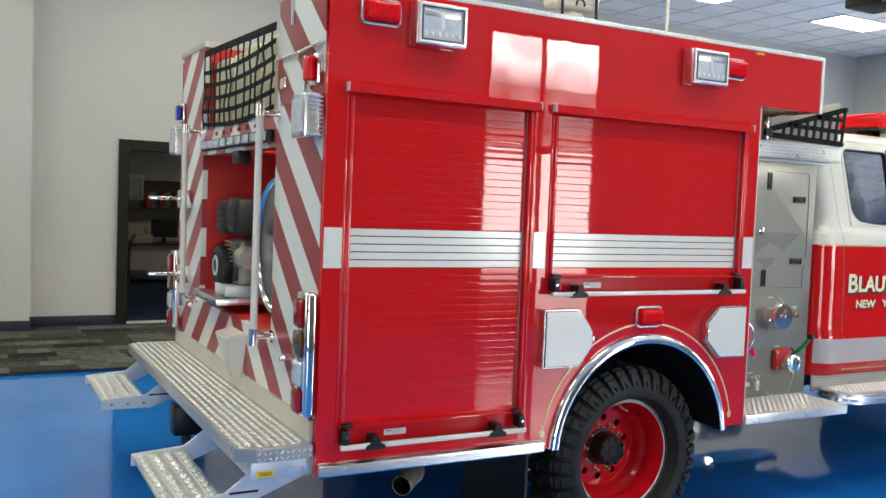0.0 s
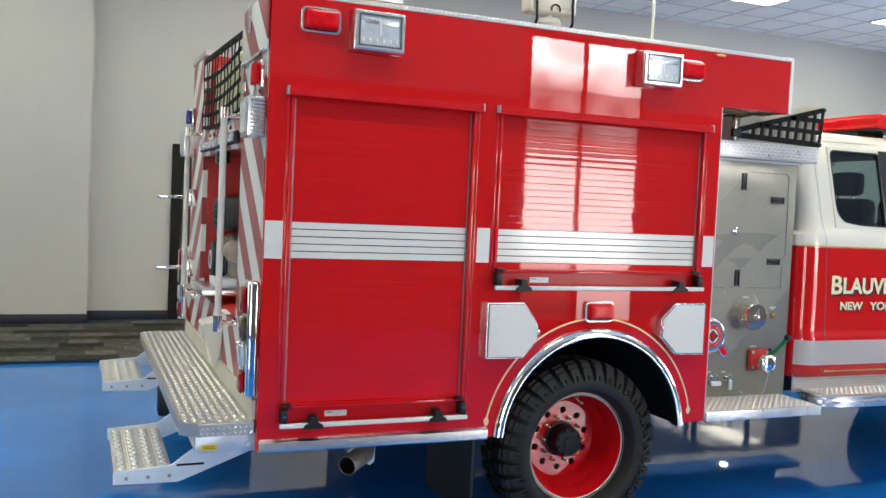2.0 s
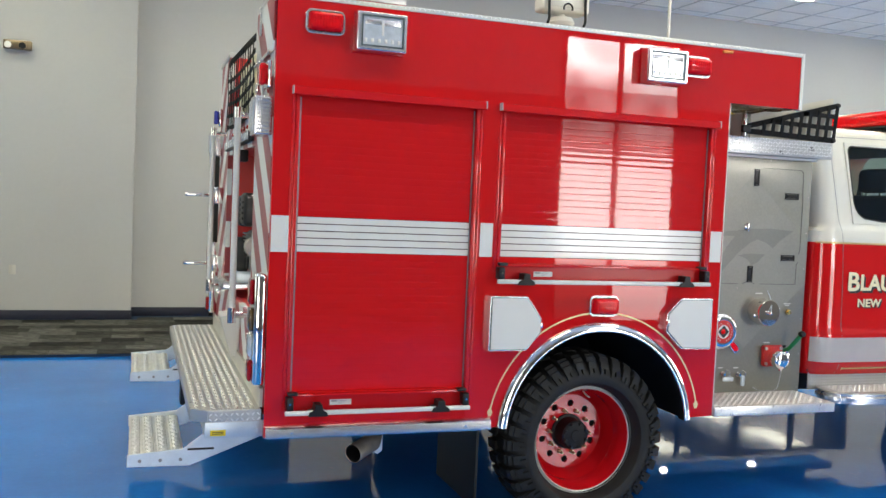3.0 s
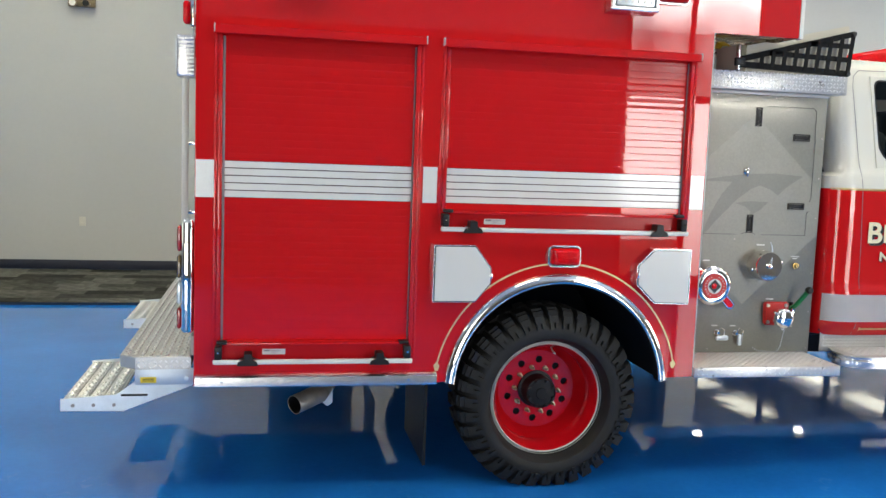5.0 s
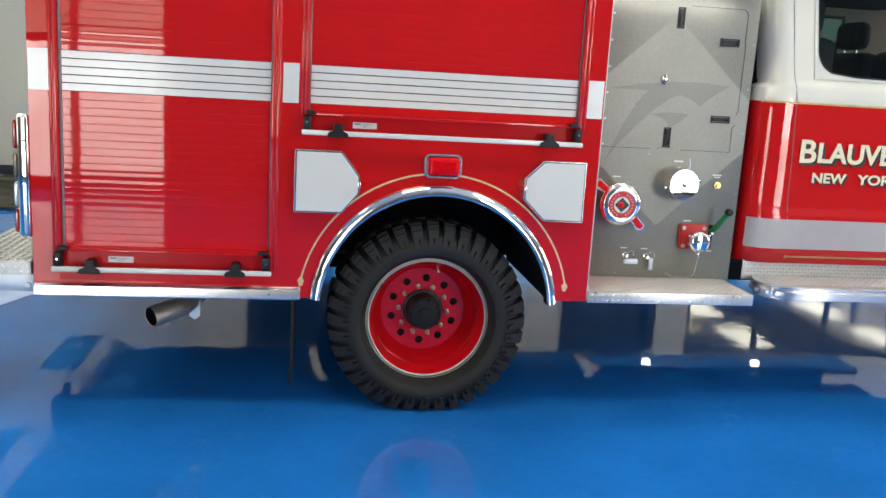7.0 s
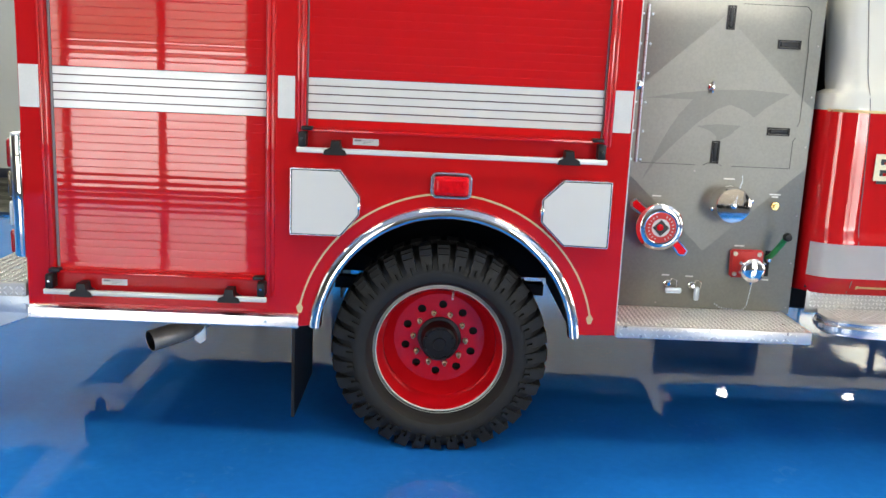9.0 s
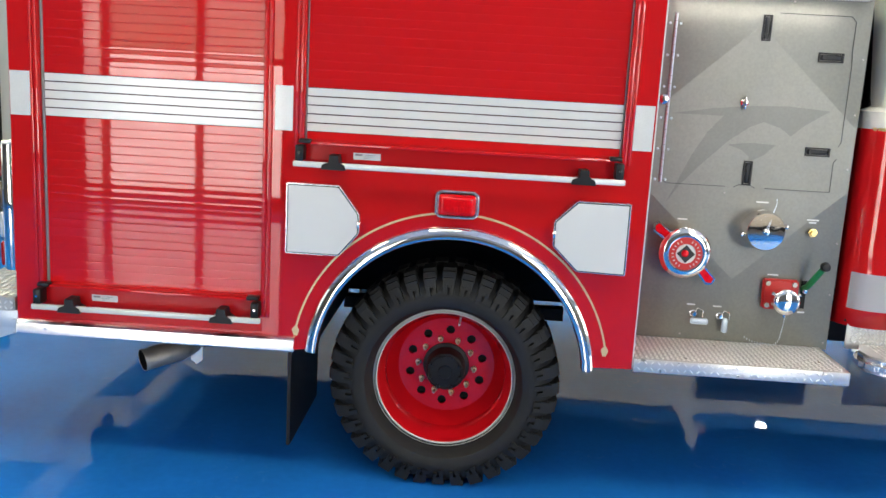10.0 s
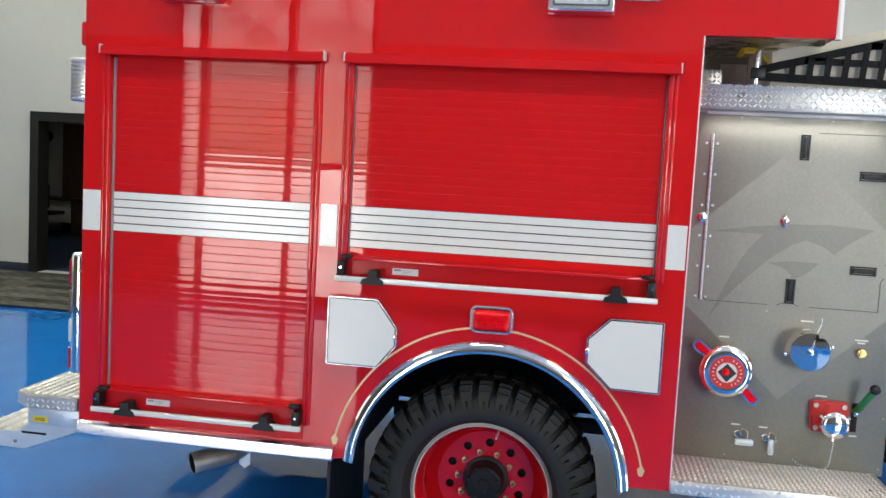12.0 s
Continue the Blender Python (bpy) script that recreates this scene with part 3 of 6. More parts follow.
# inner box behind the panel
bm = B()
box(bm, X0 + 0.01, 1.12, 0.10, 0.13, 0.62, 2.5)
box(bm, 1.12, X1 - 0.01, 0.10, 0.13, 1.15, 2.5)
pieces("compartment_lining", bm, RED_MATT, truck)
bm = B()
box(bm, X1 - 0.03, X1 - 0.002, 0.036, W - 0.036, 0.56, ZU - 0.005)
part("front_wall", bm, RED, truck)
bm = B()
box(bm, X1 - 0.03, XO - 0.002, 0.036, W - 0.036, ZU, ZU + 0.02)
box(bm, XO - 0.03, XO - 0.002, 0.036, W - 0.036, ZU + 0.021, ZT - 0.002)
pieces("overhang", bm, UNDER, truck, "plain metal underside of the overhang")
bm = B()
box(bm, X0 + 0.02, 1.13, 0.036, W - 0.036, ZB + 0.005, ZB + 0.03)
part("underside", bm, DARK, truck)
# top: tread plate with a bright upturned edge
bm = B()
box(bm, X0 + 0.62, XO - 0.003, 0.036, 0.50, ZT - 0.03, ZT - 0.002)
box(bm, X0 + 0.62, XO - 0.003, W - 0.50, W - 0.036, ZT - 0.03, ZT - 0.002)
box(bm, X0 + 0.62, XO - 0.003, 0.50, W - 0.50, ZT - 0.40, ZT - 0.37)
pieces("roof", bm, TREAD, truck, "aluminium tread plate roof")
bm = B()
box(bm, X0, XO + 0.004, -0.006, 0.03, ZT, ZT + 0.022, 0.004)
box(bm, XO, XO + 0.022, -0.006, 0.03, ZU - 0.004, ZT + 0.022, 0.004)
part("roof_edge", bm, LENS_WHITE, truck, "bright aluminium edge trim")
bm = B()
lugs(bm, (X0, -0.0065, ZT + 0.001), (1, 0, 0), (0, 0, 1), 120, 1, 0.0245, 0.02, 0.002, 0.007)
tagged(part("tread_pattern", bm, LUG, truck), kind="stuff")

# front edge piping of the body and pinstripes
bm = B()
box(bm, X1 - 0.002, X1 + 0.003, -0.003, 0.03, 0.555, ZU - 0.002, 0.002)
part("corner_piping", bm, LENS_WHITE, truck, "white corner piping")


# roll-up doors made of slats
PITCH = 0.0336
# red joint darkened in its colour for the shade between slats
GAP = material("shaded_slat_joint", (0.05, 0.010, 0.011), 0.5, spec=0.3, var=0.1, var_scale=30)
slat_cache = {}


def slat_mesh(length, white):
    key = (round(length, 4), white)
    if key not in slat_cache:
        bm = B()
        h = PITCH
        w = 0.0022 if white else 0.0020
        g = 0.0014 if white else 0.00050
        # the face bulges by a tenth of a millimetre
        face = [(-0.0001 * (1 - u * u), h / 2 + u * (h / 2 - w)) for u in (-1, -0.67, -0.33, 0, 0.33, 0.67, 1)]
        prof = [(0.012, 0.0), (g, 0.0), (g * 0.4, w * 0.4)] + face + [(g * 0.4, h - w * 0.4), (g, h), (0.012, h)]
        rows_ = [[bm.verts.new((x, y, z)) for y, z in prof] for x in (0, length)]
        for i in range(len(prof) - 1):
            f = bm.faces.new((rows_[0][i], rows_[1][i], rows_[1][i + 1], rows_[0][i + 1]))
            f.material_index = (1 if 3 <= i <= 8 else 2) if white else 0
        bm.faces.new(rows_[0][::-1])
        bm.faces.new(rows_[1])
        bmesh.ops.recalc_face_normals(bm, faces=bm.faces[:])
        me = bpy.data.meshes.new("slat")
        bm.to_mesh(me)
        bm.free()
        me.shade_smooth()
        me.set_sharp_from_angle(angle=radians(2))
        me.materials.append(RED_SLAT)
        me.materials.append(REFLECTIVE)
        me.materials.append(GAP)
        slat_cache[key] = me
    return slat_cache[key]


def roll_up_door(d, zs, seal_l, seal_r):
    """Slatted shutter with its frame, seals, rain hood and lift bar."""
    x0, x1 = d[0] + seal_l, d[1] - seal_r
    bm = B()
    box(bm, d[0] + 0.002, d[1] - 0.002, 0.037, 0.05, zs, d[3] + 0.02)
    door = part("roll_up_door", bm, RED_SLAT, truck, "red slatted roll-up door with a white reflective stripe")
    n0 = int(round((1.408 - zs) / PITCH))
    z = 1.408 - n0 * PITCH
    k = 0
    while z < d[3] - 0.005:
        ob = new("slat", slat_mesh(x1 - x0, 0 <= k - n0 < 5))
        ob.parent = door
        ob.location = (x0, 0.022, z)
        ob.rotation_euler = (radians(0.13) * math.sin(k * 2.4 + d[0]), 0, 0.0004 * math.sin(k * 1.7 + 3 * d[0]))
        z += PITCH
        k += 1
    # frame ridges in the body colour and grey seals
    for a, b, yy in ((d[0] - 0.028, d[0] - 0.014, -0.004), (d[0] - 0.010, d[0] + 0.008, -0.008), (d[1] - 0.008, d[1] + 0.010, -0.008), (d[1] + 0.014, d[1] + 0.028, -0.004)):
        bm = B()
        box(bm, a, b, yy, 0.03, d[2] + 0.06, d[3] - 0.01, 0.003)
        part("door_frame_rib", bm, RED, truck)
    bm = B()
    box(bm, d[0] + 0.009, d[0] + seal_l - 0.001, 0.0165, 0.034, d[2] + 0.07, d[3] - 0.02, 0.002)
    part("door_seal", bm, SEAL, door, "grey rubber edge seal")
    bm = B()
    box(bm, d[1] - seal_r + 0.001, d[1] - 0.009, 0.0165, 0.034, d[2] + 0.07, d[3] - 0.02, 0.002)
    part("door_seal", bm, SEAL, door)
    # rain hood
    bm = B()
    hx0, hx1 = d[0] - 0.027, d[1] + 0.033
    prof = [(-0.001, 2.178), (-0.030, 2.172), (-0.034, 2.138), (-0.028, 2.134), (-0.026, 2.160), (-0.001, 2.164)]
    ends = [[bm.verts.new((x, y, zz)) for y, zz in prof] for x in (hx0, hx1)]
    for i in range(len(prof)):
        j = (i + 1) % len(prof)
        bm.faces.new((ends[0][i], ends[0][j], ends[1][j], ends[1][i]))
    bm.faces.new(ends[0][::-1])
    bm.faces.new(ends[1])
    part("rain_hood", bm, RED, truck)
    for x in (hx0, hx1):
        boxed("hood_end_cap", (x - 0.0025, x + 0.0025, -0.035, -0.001, 2.140, 2.177), TARP, truck, 0.001)
    # bottom rail and lift bar
    zb = d[2] + 0.048 if d is D1 else 1.278
    bm = B()
    box(bm, d[0] + 0.03, d[1] - 0.02, -0.030, -0.004, zb + 0.083, zb + 0.095, 0.003)
    part("bottom_rail", bm, RED_SLAT, door)
    bm = B()
    box(bm, d[0] + 0.0005, d[1] - 0.0005, 0.0015, 0.034, d[2] + 0.0005, zb + 0.10)
    part("bottom_rail_face", bm, RED_SATIN, door)
    bar = B()
    box(bar, d[0] - 0.021, d[1] + 0.006, -0.064, -0.044, zb, zb + 0.022, 0.005)
    lift = part("lift_bar", bar, LENS_WHITE, truck, "white lift bar with black clamps")
    for xc in (d[0] + 0.134, d[1] - 0.150):
        bm = B()
        prism(bm, [[(xc - 0.048, zb - 0.005), (xc + 0.048, zb - 0.005), (xc + 0.042, zb + 0.014), (xc + 0.022, zb + 0.024), (xc + 0.018, zb + 0.052), (xc - 0.016, zb + 0.052), (xc - 0.018, zb + 0.024), (xc - 0.042, zb + 0.014)]], -0.070, -0.004)
        bmesh.ops.bevel(bm, geom=sharp(bm), offset=0.002, segments=1, affect="EDGES")
        part("clamp", bm, BLACK, lift, "black plastic clamp")
    for xc, s in ((d[0] + 0.0, -1), (d[1] - 0.02, 1)):
        bm = B()
        box(bm, xc - 0.014, xc + 0.018, -0.060, -0.004, zb + 0.022, zb + 0.082, 0.005)
        part("end_bracket", bm, BLACK, lift)
        bm = B()
        box(bm, xc - 0.006 - 0.03 * (s > 0), xc + 0.04 - 0.03 * (s > 0), -0.040, -0.004, zb + 0.088, zb + 0.104, 0.004)
        part("stop_block", bm, BLACK, lift)
        bm = B()
        cyl(bm, (xc + 0.002, -0.063, zb + 0.055), (xc + 0.002, -0.058, zb + 0.055), 0.005, 10)
        part("bolt", bm, CHROME, lift)
    bm = B()
    box(bm, d[0] + 0.20, d[0] + 0.305, -0.0012, 0.0012, zb + 0.034, zb + 0.060)
    sticker = part("sticker", bm, LENS_WHITE, door, "small white printed sticker")
    boxed("print", (d[0] + 0.207, d[0] + 0.235, -0.0022, -0.0014, zb + 0.049, zb + 0.056), SEAL, sticker)
    for q in range(3):
        boxed("print", (d[0] + 0.240, d[0] + 0.285 - 0.012 * q, -0.0022, -0.0014, zb + 0.052 - q * 0.006, zb + 0.0535 - q * 0.006), SEAL, sticker)
    return door


roll_up_door(D1, 0.66, 0.020, 0.014)
roll_up_door(D2, 1.30, 0.014, 0.014)
# white reflective blocks on the posts
for x0, x1 in ((0.016, 0.097), (1.052, 1.120), (2.412, 2.484)):
    boxed("stripe_block", (x0, x1, -0.0035, -0.0005, 1.408, 1.577), REFLECTIVE, truck, label="white reflective film")

# side rub rail
bm = B()
prof = [(-0.0005, 0.592), (-0.012, 0.590), (-0.026, 0.578), (-0.030, 0.556), (-0.030, 0.538), (-0.024, 0.531), (-0.0005, 0.531)]
ends = [[bm.verts.new((x, y, z)) for y, z in prof] for x in (0.02, 1.148)]
for i in range(len(prof)):
    j = (i + 1) % len(prof)
    bm.faces.new((ends[0][i], ends[0][j], ends[1][j], ends[1][i]))
bm.faces.new(ends[0][::-1])
bm.faces.new(ends[1])
rail = part("rub_rail", bm, ALU, truck, "polished aluminium rub rail")
for x in (0.14, 1.01):
    bm = B()
    cyl(bm, (x, -0.0325, 0.560), (x, -0.029, 0.560), 0.006, 10)
    part("bolt", bm, CHROME, rail)


# octagon-cornered doors in the wheel panel
def fender_door(pts, flip):
    bm = B()
    cx, cz = sum(p[0] for p in pts) / len(pts), sum(p[1] for p in pts) / len(pts)
    grow = [(cx + (x - cx) * 1.022, cz + (z - cz) * 1.022) for x, z in pts]
    prism(bm, [grow], -0.044, -0.0005)
    bmesh.ops.bevel(bm, geom=sharp(bm), offset=0.003, segments=2, affect="EDGES")
    d = part("fender_door", bm, ALU, truck, "white octagonal wheel-panel door with bright edge")
    bm = B()
    prism(bm, [[(cx + (x - cx) * 0.99, cz + (z - cz) * 0.99) for x, z in pts]], -0.0455, -0.0442)
    part("gap", bm, DARK, d)
    bm = B()
    prism(bm, [[(cx + (x - cx) * 0.965, cz + (z - cz) * 0.965) for x, z in pts]], -0.049, -0.0456)
    bmesh.ops.bevel(bm, geom=sharp(bm), offset=0.0015, segments=2, affect="EDGES")
    part("door_skin", bm, LENS_WHITE, d, "white painted door skin")
    x = pts[2][0] if not flip else pts[4][0]
    z = (pts[2][1] + pts[3][1]) / 2 if not flip else (pts[4][1] + pts[5][1]) / 2
    bm = B()
    box(bm, x - 0.006, x + 0.006, -0.056, -0.034, z - 0.014, z + 0.014, 0.003)
    part("latch", bm, CHROME, d)


fender_door([(1.113, 1.210), (1.312, 1.210), (1.392, 1.105), (1.392, 1.030), (1.318, 0.940), (1.113, 0.940)], False)
fender_door([(2.224, 1.206), (2.421, 1.206), (2.421, 0.934), (2.238, 0.938), (2.142, 1.031), (2.142, 1.125)], True)


def marker_lamp(x0, x1, z0, z1, y=-0.0005, lens=LAMP_RED, deep=0.058, parent=None):
    """Rounded lamp with a chrome bezel, on the side of the body."""
    r = 0.022
    def rounded(g):
        a, b, c, d = x0 + g, x1 - g, z0 + g, z1 - g
        rr = max(r - g, 0.004)
        return arc(b - rr, d - rr, rr, 0, 90, 5) + arc(a + rr, d - rr, rr, 90, 180, 5) + arc(a + rr, c + rr, rr, 180, 270, 5) + arc(b - rr, c + rr, rr, 270, 360, 5)
    bm = B()
    prism(bm, [rounded(-0.006), rounded(0.006)[::-1]], y - 0.020, y)
    bmesh.ops.bevel(bm, geom=sharp(bm, 0.8), offset=0.0045, segments=3, affect="EDGES")
    lamp = part("marker_lamp", bm, ALU, parent or truck, "red lamp in a chrome bezel")
    bm = B()
    rings = [[bm.verts.new((px, y - dy, pz)) for px, pz in rounded(g)] for g, dy in ((0.0065, 0.001), (0.0065, 0.026), (0.0095, deep * 0.75), (0.014, deep * 0.91), (0.020, deep * 0.985), (0.026, deep))]
    for a, c in zip(rings, rings[1:]):
        for i in range(len(a)):
            j = (i + 1) % len(a)
            bm.faces.new((a[i], a[j], c[j], c[i]))
    bm.faces.new(rings[-1])
    bm.faces.new(rings[0][::-1])
    part("lens", bm, lens, lamp, "domed ribbed lens", 50)
    bm = B()
    for i in range(9):
        for zc in (0.36, 0.64):
            xx, zz = x0 + 0.032 + (x1 - x0 - 0.064) * i / 8, z0 + (z1 - z0) * zc
            box(bm, xx - 0.0042, xx + 0.0042, y - deep - 0.0022, y - deep + 0.001, zz - 0.010, zz + 0.010, 0.001, 1)
    tagged(part("lens_rib", bm, lens, lamp), kind="stuff")
    return lamp


marker_lamp(1.687, 1.845, 1.115, 1.211)
marker_lamp(0.146, 0.318, 2.428, 2.528)
marker_lamp(2.170, 2.335, 2.408, 2.506)
bm = B()
box(bm, 2.420, 2.484, -0.014, -0.0005, 2.550, 2.566, 0.004)
part("side_marker", bm, LAMP_AMBER, truck, "small amber marker lamp")


def scene_light(x0, x1, z0, z1):
    """Square surface-mounted floodlight with a clear window."""
    bm = B()
    box(bm, x0, x1, -0.075, -0.0005, z0, z1, 0.006)
    lamp = part("scene_light", bm, ALU, truck, "square floodlight with clear lens")
    bm = B()
    prism(bm, [[(x0 + 0.004, z0 + 0.004), (x1 - 0.004, z0 + 0.004), (x1 - 0.004, z1 - 0.004), (x0 + 0.004, z1 - 0.004)], [(x0 + 0.024, z0 + 0.022), (x0 + 0.024, z1 - 0.022), (x1 - 0.024, z1 - 0.022), (x1 - 0.024, z0 + 0.022)]], -0.086, -0.0755)
    bmesh.ops.bevel(bm, geom=sharp(bm), offset=0.002, segments=1, affect="EDGES")
    part("bezel", bm, ALU, lamp)
    bm = B()
    prism(bm, [[(x0 + 0.018, z0 + 0.017), (x1 - 0.018, z0 + 0.017), (x1 - 0.018, z1 - 0.017), (x0 + 0.018, z1 - 0.017)], [(x0 + 0.025, z0 + 0.024), (x0 + 0.025, z1 - 0.024), (x1 - 0.025, z1 - 0.024), (x1 - 0.025, z0 + 0.024)]], -0.088, -0.086)
    part("gasket", bm, GASKET, lamp)
    boxed("lens", (x0 + 0.025, x1 - 0.025, -0.080, -0.0765, z0 + 0.024, z1 - 0.024), LAMP_CLEAR, lamp, label="clear glass lens")
    boxed("reflector", ((x0 + x1) / 2 - 0.006, (x0 + x1) / 2 + 0.006, -0.083, -0.0802, z0 + 0.07, z1 - 0.034), LENS_WHITE, lamp, 0.001)
    boxed("reflector", (x0 + 0.034, x1 - 0.034, -0.082, -0.0802, z1 - 0.060, z1 - 0.034), ALU, lamp, 0.001)
    n = 6
    for i in range(n):
        bm = B()
        xx = x0 + 0.04 + (x1 - x0 - 0.08) * i / (n - 1)
        box(bm, xx - 0.007, xx + 0.007, -0.084, -0.0802, z0 + 0.036, z0 + 0.055, 0.003)
        part("led", bm, LENS_WHITE, lamp)
    boxed("backplate", (x0 - 0.004, x1 + 0.004, -0.012, -0.0008, z0 - 0.006, z1 + 0.006), RED, lamp, 0.003)


scene_light(0.370, 0.610, 2.360, 2.538)
scene_light(1.912, 2.155, 2.348, 2.522)

# wheel arch trim, gold line, liner
bm = B()
a_end = 4.0
prof = [(0.580, -0.001), (0.5775, -0.012), (0.570, -0.0215), (0.558, -0.0285), (0.545, -0.0325), (0.535, -0.0335), (0.5305, -0.031), (0.5292, -0.027)]
revolve(bm, prof, (AX, 0, AZ), 64, radians(a_end), radians(180 - a_end))
part("wheel_arch_trim", bm, CHROME, truck, "rounded chrome wheel arch trim", 60)
bm = B()
for a0, a1 in ((12, 83), (97, 168)):
    prism(bm, [arc(AX, AZ, 0.632, a0, a1, 30) + arc(AX, AZ, 0.624, a1, a0, 30)], -0.002, -0.0005)
for a, s in ((12, -1), (168, 1)):
    x, z = AX + 0.6285 * math.cos(radians(a)), AZ + 0.6285 * math.sin(radians(a))
    prism(bm, [[(x - 0.016, z - 0.008), (x, z + 0.012), (x + 0.014, z - 0.01), (x + 0.006, z - 0.034), (x - 0.008, z - 0.034)]], -0.0022, -0.0006)
pieces("gold_line", bm, GOLD, truck, "gold leaf pinstripe")
bm = B()
revolve(bm, [(0.5288, -0.0265), (0.5288, 0.03), (0.552, 0.031), (0.556, 0.977)], (AX, 0, AZ), 40, radians(4), radians(176))
revolve(bm, [(0.556, 0.977), (0.02, 0.977)], (AX, 0, AZ), 24, radians(20), radians(160))
part("wheel_well", bm, DARK, truck, "black wheel well liner", 60)
bm = B()
revolve(bm, [(0.552, W - 0.03), (0.556, W - 0.75), (0.02, W - 0.75)], (AX, 0, AZ), 40, radians(4), radians(176))
part("wheel_well", bm, DARK, truck, "", 60)


# wheels
WX, WZ, WR, GROUND = 1.750, 0.4190, 0.4745, -0.03


def wheel():
    """Deep-dished red steel wheel with an open-shouldered off-road tyre; hub face looks to -y; origin at the centre of the outer face."""
    bm = B()
    prof = [(0.290, 0.062), (0.2945, 0.065), (0.297, 0.076), (0.288, 0.079), (0.286, 0.069), (0.282, 0.063), (0.278, 0.068), (0.272, 0.082), (0.266, 0.105), (0.256, 0.120), (0.252, 0.150), (0.252, 0.185), (0.240, 0.205), (0.226, 0.222)]
    prof += [(0.216, 0.243), (0.207, 0.252)]
    revolve(bm, prof, (0, 0, 0), 72)
    for f in bm.faces:
        c = f.calc_center_median()
        f.material_index = 1 if math.hypot(c.x, c.z) > 0.2795 else 0
    w = part("wheel", bm, [RED_WHEEL, LENS_WHITE], truck, "deep red steel wheel with a white rim edge", 30)
    bm = B()
    ring_pts = lambda x, z, r, n: [(x + r * math.cos(2 * math.pi * i / n), z + r * math.sin(2 * math.pi * i / n)) for i in range(n)]
    holes_ = [ring_pts(0.159 * math.cos(radians(86 + 36 * k)), 0.159 * math.sin(radians(86 + 36 * k)), 0.0190, 18)[::-1] for k in range(10)]
    prism(bm, [ring_pts(0, 0, 0.2095, 60)] + holes_, 0.2515, 0.263)
    part("disc", bm, RED_WHEEL, w, "red wheel disc with ten hand holes")
    # thin black disc added behind the hand holes to darken them
    boxed_ = B()
    cyl(boxed_, (0, 0.285, 0), (0, 0.292, 0), 0.235, 40)
    part("brake_drum", boxed_, DARK, w)
    # tyre carcass
    bm = B()
    prof = [(0.282, 0.085), (0.294, 0.070), (0.300, 0.045), (0.308, 0.018), (0.322, -0.004), (0.345, -0.013), (0.375, -0.010), (0.398, 0.004), (0.420, 0.020), (0.440, 0.045), (0.454, 0.075), (0.458, 0.10), (0.458, 0.24), (0.440, 0.275), (0.395, 0.290), (0.34, 0.295), (0.27, 0.27), (0.255, 0.25)]
    revolve(bm, prof, (0, 0.004, 0), 96)
    tyre = part("tyre", bm, RUBBER, w, "black off-road tyre with deep shoulder lugs", 30)
    flat = GROUND - WZ + 0.0005
    for v in tyre.data.vertices:
        v.co.z = max(v.co.z, flat + 0.002)
    bm = B()
    N = 36
    for k in range(N):
        t = 2 * math.pi * k / N
        rot = Matrix.Rotation(t, 4, "Y")
        rnd = 0.003 * math.sin(k * 2.7)
        # shoulder lug: stepped, wider at the tread, with a split foot
        for px0, px1, r0, r1, y0, y1 in ((-0.028, 0.027, 0.452, WR - 0.001, 0.040, 0.150), (-0.022, -0.003, 0.372 + rnd, 0.412, -0.018, 0.05), (0.005, 0.021, 0.380 - rnd, 0.412, -0.017, 0.05), (-0.025, 0.023, 0.404, 0.440, -0.006, 0.09), (-0.028, 0.026, 0.430, 0.462, 0.014, 0.12)):
            vs = [rot @ Vector((x, y, r)) for x in (px0, px1) for y in (y0, y1) for r in (r0, r1)]
            vs[1] = rot @ Vector((px0 + 0.002, y0 + 0.014, r1))
            vs[5] = rot @ Vector((px1 - 0.002, y0 + 0.014, r1))
            q = [bm.verts.new(v) for v in vs]
            for f in ((0, 1, 3, 2), (4, 6, 7, 5), (0, 4, 5, 1), (2, 3, 7, 6), (0, 2, 6, 4), (1, 5, 7, 3)):
                bm.faces.new([q[i] for i in f])
        rot2 = Matrix.Rotation(t + math.pi / N, 4, "Y")
        vs = [rot2 @ Vector((x, y, r)) for x in (-0.026, 0.026) for y in (0.17, 0.27) for r in (0.44, WR - 0.001)]
        q = [bm.verts.new(v) for v in vs]
        for f in ((0, 1, 3, 2), (4, 6, 7, 5), (0, 4, 5, 1), (2, 3, 7, 6), (0, 2, 6, 4), (1, 5, 7, 3)):
            bm.faces.new([q[i] for i in f])
    for v in bm.verts:
        v.co.z = max(v.co.z, flat)
    tagged(part("tread_lug", bm, RUBBER, w, "", 30), kind="stuff")
    bm = B()
    revolve(bm, [(0.100, 0.186), (0.098, 0.176), (0.085, 0.172), (0.083, 0.10), (0.079, 0.088), (0.070, 0.083), (0.066, 0.086), (0.030, 0.083), (0.028, 0.079), (0.0, 0.079)], (0, 0.067, 0), 40)
    part("hub", bm, HUB, w, "black wheel hub with bolted cap", 30)
    for k in range(8):
        t = radians(22.5 + 45 * k)
        bm = B()
        cyl(bm, (0.068 * math.cos(t), 0.152, 0.068 * math.sin(t)), (0.068 * math.cos(t), 0.138, 0.068 * math.sin(t)), 0.009, 6)
        bm.verts.ensure_lookup_table()
        o = part("bolt", bm, BLACK, w)
